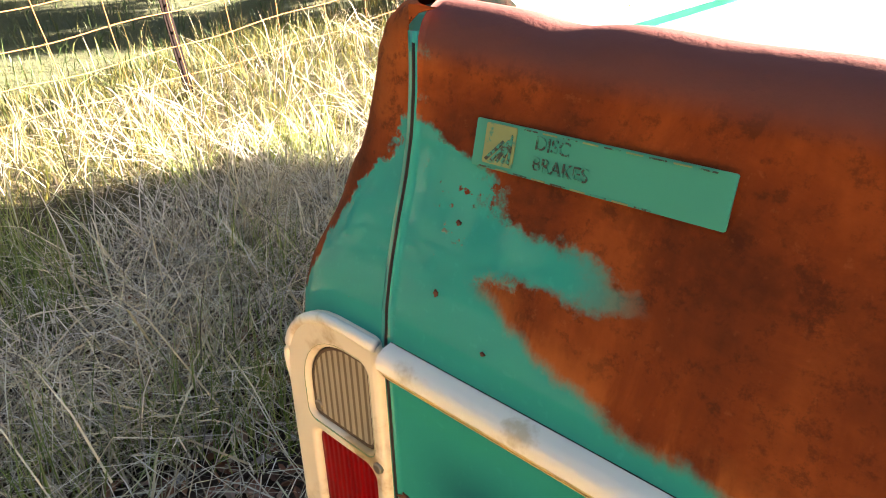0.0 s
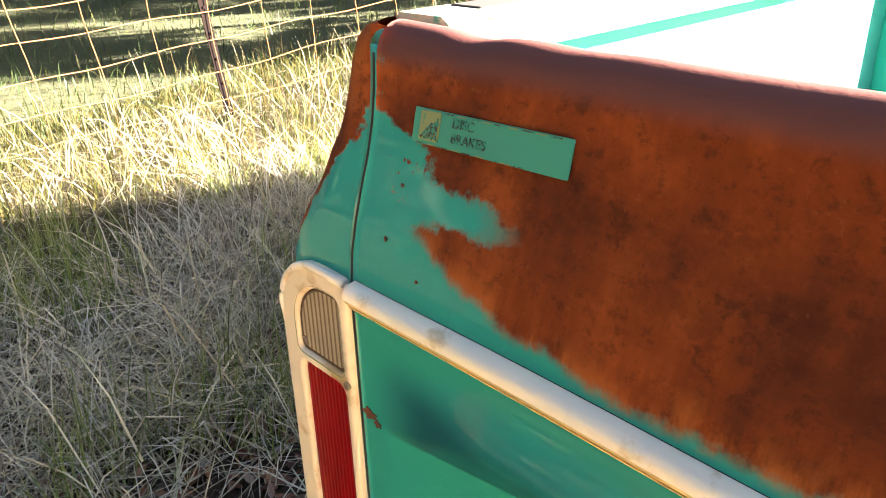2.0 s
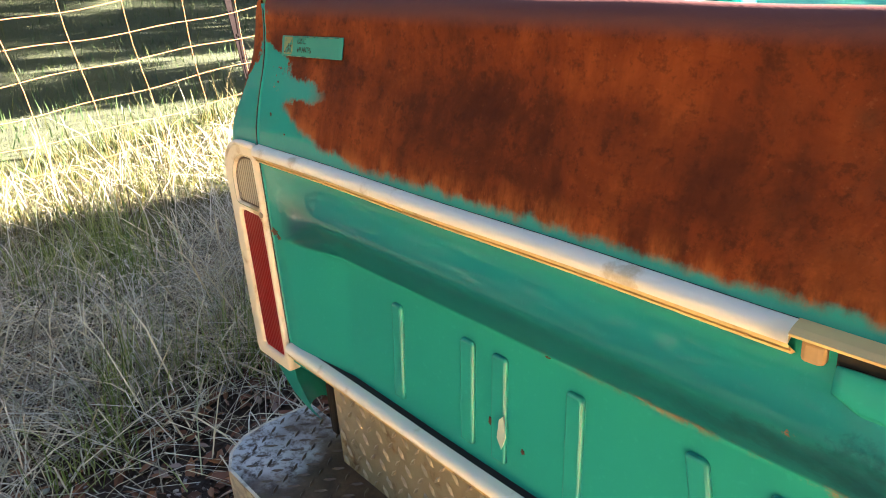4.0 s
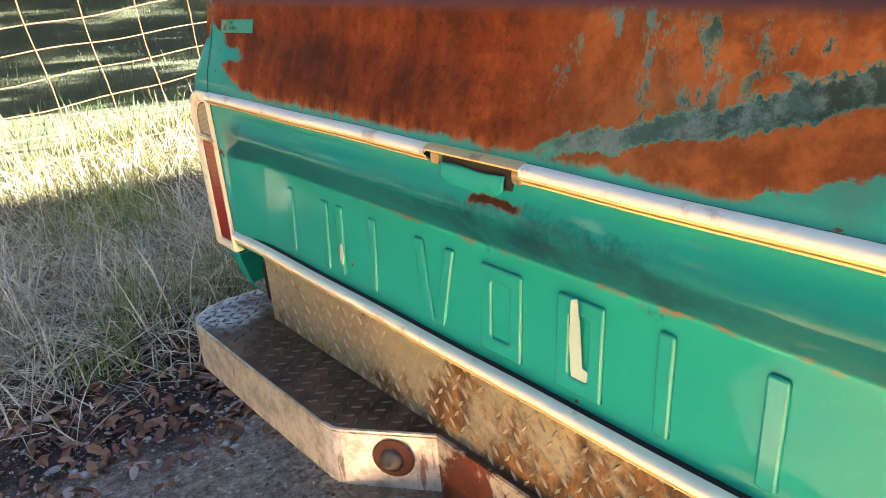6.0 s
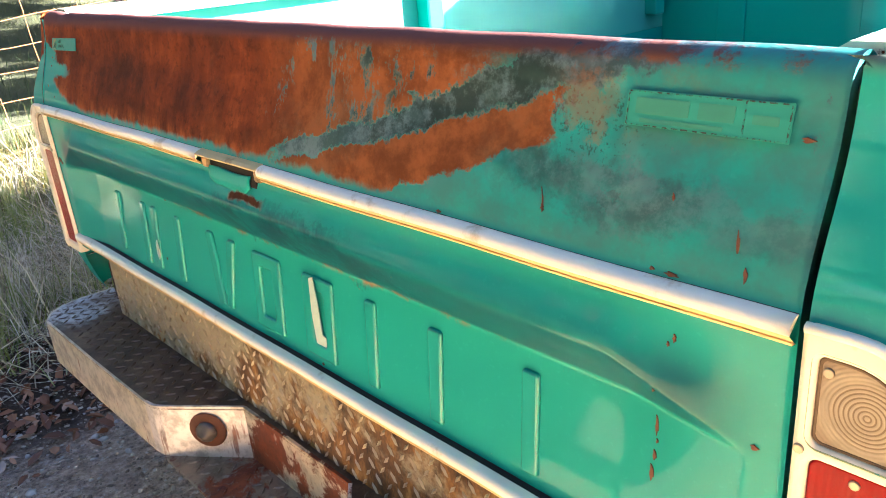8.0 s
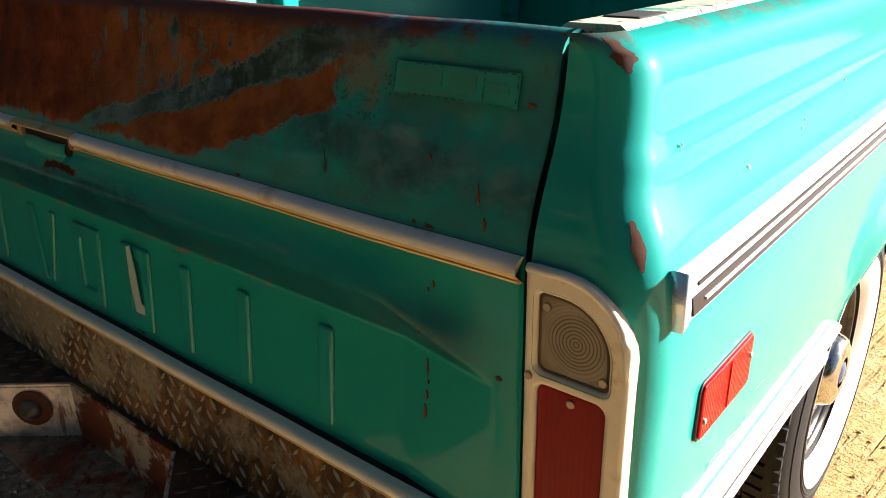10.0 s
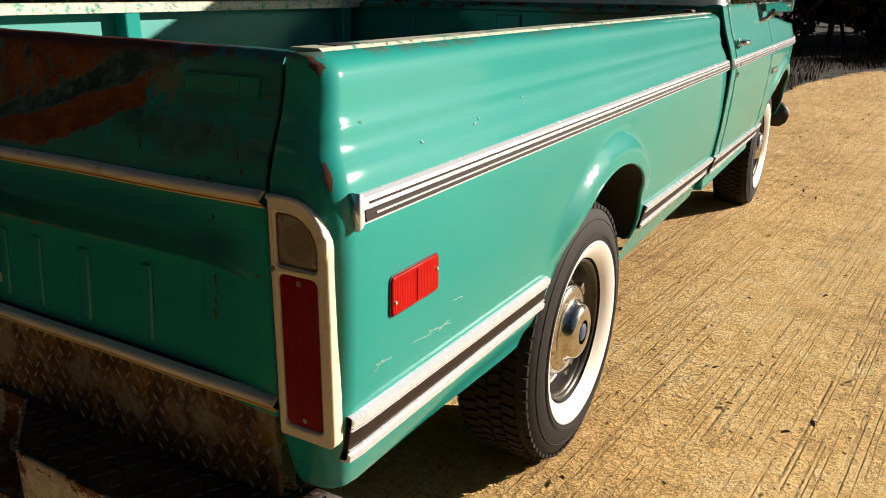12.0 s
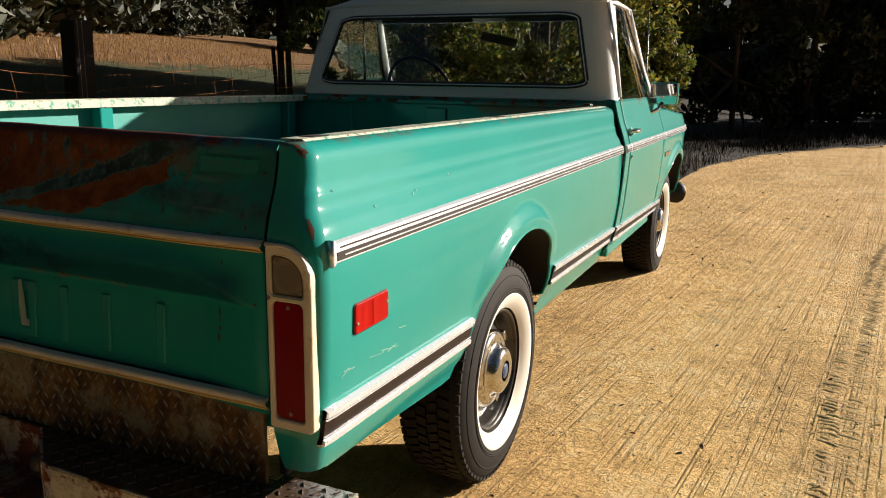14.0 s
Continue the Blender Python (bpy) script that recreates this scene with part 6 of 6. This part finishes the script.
blades("tall_straw", 700, 4, strip_lit, (0.20, 0.50), 0.0018, (0.25, 0.25), STRAW_LIT, "tall dry seed stalks along the fence")
blades("pasture_grass", 14000, 6, pasture, (0.06, 0.22), 0.004, (0.4, 0.4), PASTURE, "short pasture grass behind the fence")


def scatter_leaves(name, n, seed, lo, hi, size, mat, label, where):
    rg = np.random.default_rng(seed)
    verts, faces = [], []
    for _ in range(n):
        x, y = lo[0] + (hi[0] - lo[0]) * rg.random(), lo[1] + (hi[1] - lo[1]) * rg.random()
        if rg.random() > where(x, y):
            continue
        q = size * (0.5 + 0.9 * rg.random())
        m = Matrix.Translation((x, y, rise(x, y) + 0.008 + 0.012 * rg.random())) @ Euler((rg.normal() * 0.4, rg.normal() * 0.4, rg.random() * 6.3)).to_matrix().to_4x4()
        o = len(verts)
        curl = 0.35 * q * rg.random()
        verts += [m @ Vector(c) for c in ((-q, 0, 0), (-0.3 * q, -0.42 * q, curl), (0.5 * q, -0.30 * q, curl * 0.8), (q, 0, 0.2 * curl), (0.4 * q, 0.36 * q, curl), (-0.35 * q, 0.40 * q, curl * 0.7), (0.1 * q, 0, 0))]
        faces += [(o, o + 1, o + 6), (o + 1, o + 2, o + 6), (o + 2, o + 3, o + 6), (o + 3, o + 4, o + 6), (o + 4, o + 5, o + 6), (o + 5, o, o + 6)]
    tagged(part(name, mesh_of(name, verts, faces), mat), label, "leaves", kind="stuff")


scatter_leaves("fallen_leaves", 3200, 11, (-2.6, -1.2), (-0.9, 1.6), 0.027, LITTER, "curled brown fallen leaves at the drive's edge", lambda x, y: smooth01(-x, 0.95, 1.4) * (1 - 0.7 * smooth01(-x, 1.9, 2.6)))


def scatter_stones(name, n, seed, lo, hi, size, mat, label, where, squash=0.55):
    rg = np.random.default_rng(seed)
    base = bmesh.new()
    bmesh.ops.create_icosphere(base, subdivisions=1, radius=1)
    bv, bf = [tuple(v.co) for v in base.verts], [tuple(v.index for v in f.verts) for f in base.faces]
    base.free()
    verts, faces = [], []
    for _ in range(n):
        x, y = lo[0] + (hi[0] - lo[0]) * rg.random(), lo[1] + (hi[1] - lo[1]) * rg.random()
        if rg.random() > where(x, y):
            continue
        q = size * (0.35 + 1.1 * rg.random() ** 3)
        m = Matrix.Translation((x, y, rise(x, y) + 0.1 * q)) @ Matrix.Rotation(rg.random() * 6.3, 4, "Z") @ Matrix.Diagonal((q * (0.8 + 0.6 * rg.random()), q * (0.6 + 0.5 * rg.random()), q * squash, 1))
        o = len(verts)
        jit = rg.normal(size=len(bv)) * 0.16 + 1
        verts += [m @ (Vector(c) * float(j)) for c, j in zip(bv, jit)]
        faces += [tuple(i + o for i in f) for f in bf]
    tagged(part(name, mesh_of(name, verts, faces, True), mat), label, "stones", kind="stuff")


scatter_stones("pebbles", 420, 21, (-2.3, -1.3), (-0.95, 0.9), 0.013, PEBBLE, "grey quartz pebbles among the litter", lambda x, y: 1.0)
scatter_stones("sand_grit", 17000, 22, (0.6, -0.8), (3.4, 6.0), 0.0046, GRIT, "coarse grit and crumbs on the sandy drive", lambda x, y: 0.55 + 0.9 * noise.noise((x * 1.3, y * 1.3, 0.0)) - 0.07 * y)
scatter_stones("drive_grit", 9000, 23, (-1.7, -1.2), (0.3, 0.1), 0.0062, PEBBLE_MIX, "coarse grit on the shaded drive", lambda x, y: 0.8)
scatter_leaves("drive_leaves", 420, 24, (0.9, -0.8), (4.6, 9.0), 0.013, DEBRIS, "small dead leaves on the sandy drive", lambda x, y: 1.0)


def tyre_track(name, line, seed, width, skip):
    """Lugs pressed up in soft sand across a curved line."""
    rg = np.random.default_rng(seed)
    verts, faces = [], []
    y = 0.6
    while y < 9.5:
        y += 0.034 + 0.008 * rg.random()
        x = line(y)
        slope = (line(y + 0.05) - line(y - 0.05)) / 0.1
        for off, half in ((-0.30, 0.26), (0.22, 0.30)):
            if rg.random() < skip:
                continue
            m = Matrix.Translation((x + off * width + rg.normal() * 0.006, y + rg.normal() * 0.004, rise(x, y) + 0.001)) @ Matrix.Rotation(-math.atan(slope) - 0.22 + rg.normal() * 0.10, 4, "Z")
            o, l, w, h = len(verts), width * half * (0.6 + 0.6 * rg.random()), 0.0120, 0.0042 * (0.3 + 0.9 * rg.random())
            bend = 0.008 * rg.normal()
            verts += [m @ Vector(c) for c in ((-l, -w, -0.004), (0, -w + bend, -0.004), (l, -w, -0.004), (l, w, -0.004), (0, w + bend, -0.004), (-l, w, -0.004), (-l * 0.8, 0, h * 0.7), (0, bend, h), (l * 0.8, 0, h * 0.6))]
            faces += [(o, o + 1, o + 7, o + 6), (o + 1, o + 2, o + 8, o + 7), (o + 3, o + 4, o + 7, o + 8), (o + 4, o + 5, o + 6, o + 7), (o + 2, o + 3, o + 8), (o + 5, o, o + 6)]
    tagged(part(name, mesh_of(name, verts, faces, True), TRACK), "tyre tread marks pressed in pale sand", "tyre track", kind="stuff")


tyre_track("tyre_track", lambda y: 1.936 + 0.08 * (y - 1.7) + 0.011 * (y - 1.7) ** 2, 31, 0.16, 0.10)
tyre_track("tyre_track", lambda y: 2.27 + 0.08 * (y - 1.7) + 0.011 * (y - 1.7) ** 2, 32, 0.18, 0.35)


# ---- trees ----
def crown_mesh(name, clumps, per, leaf, seed):
    """Leaves in loose clumps: clumps is a list of (centre, radius)."""
    rg = np.random.default_rng(seed)
    c = np.repeat(np.array([k[0] for k in clumps]), per, axis=0)
    r = np.repeat(np.array([k[1] for k in clumps]), per)
    n = len(r)
    d = rg.normal(size=(n, 3))
    d *= (r * rg.random(n) ** 0.45 / np.linalg.norm(d, axis=1))[:, None]
    d[:, 2] *= 0.75
    p, q = c + d, (leaf * (0.5 + rg.random(n)))[:, None]
    a, b = rg.normal(size=(n, 3)), rg.normal(size=(n, 3))
    a /= np.linalg.norm(a, axis=1)[:, None]
    b = np.cross(a, b)
    b /= np.linalg.norm(b, axis=1)[:, None]
    up = np.cross(a, b) * q * 0.15
    v = np.stack([p - a * q, p - b * q * 0.5 + up, p + a * q, p + b * q * 0.5 + up], axis=1).reshape(-1, 3)
    me = bpy.data.meshes.new(name)
    me.from_pydata(v.tolist(), [], np.arange(4 * n).reshape(-1, 4).tolist())
    me.update()
    return me


def tree(x, y, height, spreadr, seed, leaf=0.16, n=46, per=110, low=0.22, mat=None, label="dark leafy tree with a rough bark trunk"):
    rg = random.Random(seed)
    z = rise(x, y)
    t = tagged(new("tree"), label, "tree")
    lean = rg.uniform(-0.03, 0.03) * height
    part("trunk", tube_mesh("trunk", [(x, y, z - 0.2), (x + lean * 0.3, y, z + height * 0.3), (x + lean, y + lean, z + height * 0.85)], 0.007 * height, 10, False, [1.2, 0.8, 0.2]), BARK, t)
    clumps = []
    for k in range(n):
        a, h = rg.uniform(0, math.tau), rg.uniform(low, 1.0)
        reach = spreadr * (0.35 + 0.65 * math.sin(math.pi * min(1, (h - low) / (1.02 - low)) ** 0.7)) * rg.uniform(0.3, 1.0)
        clumps.append(((x + lean * h + reach * math.cos(a), y + reach * math.sin(a), z + height * h), spreadr * rg.uniform(0.14, 0.28)))
        if k < 9:
            c = clumps[-1][0]
            part("limb", tube_mesh("limb", [(x + lean * 0.4, y, z + height * max(0.15, h - 0.25)), (x + 0.5 * (c[0] - x), y + 0.5 * (c[1] - y), z + height * (h - 0.08)), c], 0.007 * height, 6, False, [1.0, 0.6, 0.2]), BARK, t)
    part("crown", crown_mesh("crown", clumps, per, leaf, seed), mat or LEAF, t)


SUNLIT, DIM, DEEP, BARE_T = "yellow-green leafy tree, low sun put into its leaf colour", "leafy tree half in shade", "dark leafy tree, deep shade put into its leaf colour", "pale grey tree almost bare of leaves"
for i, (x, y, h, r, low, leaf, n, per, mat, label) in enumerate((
        # the tree at (-2.4, 10.9) is added, hidden by the cab, to shade the pasture
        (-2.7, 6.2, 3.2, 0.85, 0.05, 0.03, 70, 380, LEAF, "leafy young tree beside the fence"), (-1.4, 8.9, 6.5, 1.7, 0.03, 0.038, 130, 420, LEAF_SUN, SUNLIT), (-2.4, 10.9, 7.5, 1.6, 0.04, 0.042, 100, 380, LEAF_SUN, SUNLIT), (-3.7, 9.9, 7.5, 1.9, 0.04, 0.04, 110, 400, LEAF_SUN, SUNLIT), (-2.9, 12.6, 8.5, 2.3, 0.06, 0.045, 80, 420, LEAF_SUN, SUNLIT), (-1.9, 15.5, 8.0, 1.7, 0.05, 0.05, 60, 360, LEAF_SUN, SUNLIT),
        (-6.2, 14.0, 9.0, 2.4, 0.08, 0.05, 70, 380, LEAF, DIM), (-8.4, 12.8, 9.5, 2.2, 0.22, 0.05, 70, 420, LEAF_SHADE, DEEP), (-7.2, 11.4, 7.5, 1.3, 0.24, 0.04, 40, 320, LEAF_SHADE, DEEP),
        (0.0, 22.0, 9.5, 2.4, 0.03, 0.10, 70, 260, LEAF_SHADE, DEEP), (1.8, 25.5, 10.5, 2.6, 0.04, 0.12, 70, 240, LEAF_SHADE, DEEP), (-3.5, 21.0, 11.0, 3.8, 0.05, 0.10, 70, 240, LEAF, DIM), (4.6, 27.5, 11.0, 4.2, 0.22, 0.13, 64, 220, LEAF_SHADE, DEEP),
        (9.0, 31.5, 12.0, 4.6, 0.20, 0.14, 64, 220, LEAF_SHADE, DEEP), (12.5, 36.5, 13.0, 5.0, 0.1, 0.15, 64, 200, LEAF_SHADE, DEEP), (3.3, 30.0, 11.0, 2.6, 0.04, 0.13, 70, 230, LEAF_SHADE, DEEP), (5.5, 34.0, 13.0, 4.0, 0.05, 0.16, 70, 200, LEAF_SHADE, DEEP),
        (18.0, 42.0, 14.0, 5.5, 0.05, 0.18, 64, 180, LEAF_SHADE, DEEP), (-49.0, 52.0, 11.0, 3.2, 0.10, 0.10, 50, 90, TWIG, BARE_T))):
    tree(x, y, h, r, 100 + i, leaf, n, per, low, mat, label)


def far_woods(name, seed, spots, mat, label, leaf=0.40):
    rg = random.Random(seed)
    clumps = []
    for x, y, h, r in spots:
        z = rise(x, y)
        for _ in range(26):
            a, q = rg.uniform(0, math.tau), rg.random()
            clumps.append(((x + r * q * math.cos(a), y + r * q * math.sin(a), z + h * rg.uniform(0.03, 1.0) * (1 - 0.5 * q * q)), r * rg.uniform(0.22, 0.40)))
    tagged(part(name, crown_mesh(name, clumps, 110, leaf, seed), mat), label, "woods", kind="stuff")


rw = random.Random(77)
LINE = [(-26.0 - 1.35 * k + rw.uniform(-1.5, 1.5), 17.0 + 2.05 * k + rw.uniform(-1.5, 1.5), rw.uniform(8, 12), rw.uniform(2.0, 3.4)) for k in range(-9, 36)]
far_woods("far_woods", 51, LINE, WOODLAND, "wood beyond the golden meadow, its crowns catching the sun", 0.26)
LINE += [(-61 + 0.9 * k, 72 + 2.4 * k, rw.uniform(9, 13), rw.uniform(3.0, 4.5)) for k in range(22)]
far_woods("back_woods", 54, [(x - 6, y + 5, h + 4, r + 1.5) for x, y, h, r in LINE], LEAF_SHADE, "dark wood behind the first line of trees", 0.5)
far_woods("right_woods", 52, [(8 + 3.6 * k + rw.uniform(-2, 2), 54 + rw.uniform(-3, 6) - 0.5 * k, rw.uniform(6.5, 8.5), rw.uniform(3.5, 5.5)) for k in range(-12, 5)], LEAF_SHADE, "dark wood beyond the bend of the drive", 0.5)
# unseen woods, added behind the camera to dim skylight and reflections
far_woods("rear_woods", 53, [(-40 + 4.0 * k + rw.uniform(-2, 2), -15 + rw.uniform(-2, 2), rw.uniform(14, 19), rw.uniform(4.0, 5.5)) for k in range(20)], LEAF_SHADE, "unseen dark wood added behind the drive to block sky light", 0.55)


def meadow(rg):
    d, a = 15 + 52 * rg.random() ** 0.8, radians(124 + 24 * rg.random())
    x, y = 0.9 + d * math.cos(a), -1.2 + d * math.sin(a)
    return x, y, x < -15.0 + 1.6 * noise.noise((x * 0.4, y * 0.4, 0.0))


def field_edge(rg):
    x, y = -13.5 - 5.0 * rg.random(), 5 + 18 * rg.random()
    return x, y, noise.noise((x * 0.9, y * 0.9, 4.0)) > 0.05


def bend_y(x):
    return 9.6 + 5.2 * math.sqrt(max(0.0, x - 0.3))


def brush(rg):
    x = -1.6 + 8.5 * rg.random()
    y = max(7.5 + 3.0 * max(0.0, -x), bend_y(x)) + 0.5 + 9.0 * rg.random() ** 1.5
    return x, y, noise.noise((x * 0.8, y * 0.8, 7.0)) > -0.25


blades("meadow_grass", 26000, 7, meadow, (0.08, 0.24), 0.006, (0.35, 0.3), GOLD, "golden dry meadow grass")
blades("meadow_weeds", 260, 8, field_edge, (0.20, 0.55), 0.007, (0.25, 0.25), LITTER, "brown standing weeds at the meadow's edge")
blades("roadside_brush", 7000, 9, brush, (0.08, 0.30), 0.006, (0.5, 0.4), BRUSH, "dark brush and grass beside the bend")
scatter_leaves("bend_leaves", 1500, 25, (-0.4, 8.0), (6.5, 22.0), 0.030, BRUSH, "brown leaf litter at the bend's edge", lambda x, y: max(0.0, 1 - abs(y - bend_y(x) - 0.2) / 1.2) * 0.9)

# far gate beside the woods
gx, gy = 7.0, 36.5
gate_far = tagged(new("field_gate"), "grey tubular field gate leaning in shade", "gate")
gz = rise(gx, gy)
for k in range(6):
    part("gate_bar", tube_mesh("gate_bar", [(gx - 1.9, gy, gz + 0.15 + 0.22 * k), (gx + 1.9, gy - 0.4, gz + 0.10 + 0.21 * k)], 0.03), GALV, gate_far)
for a in (-1.9, -0.6, 0.6, 1.9):
    part("gate_upright", tube_mesh("gate_upright", [(gx + a, gy - 0.1 * (a + 1.9), gz + 0.05), (gx + a, gy - 0.1 * (a + 1.9), gz + 1.28)], 0.03), GALV, gate_far)
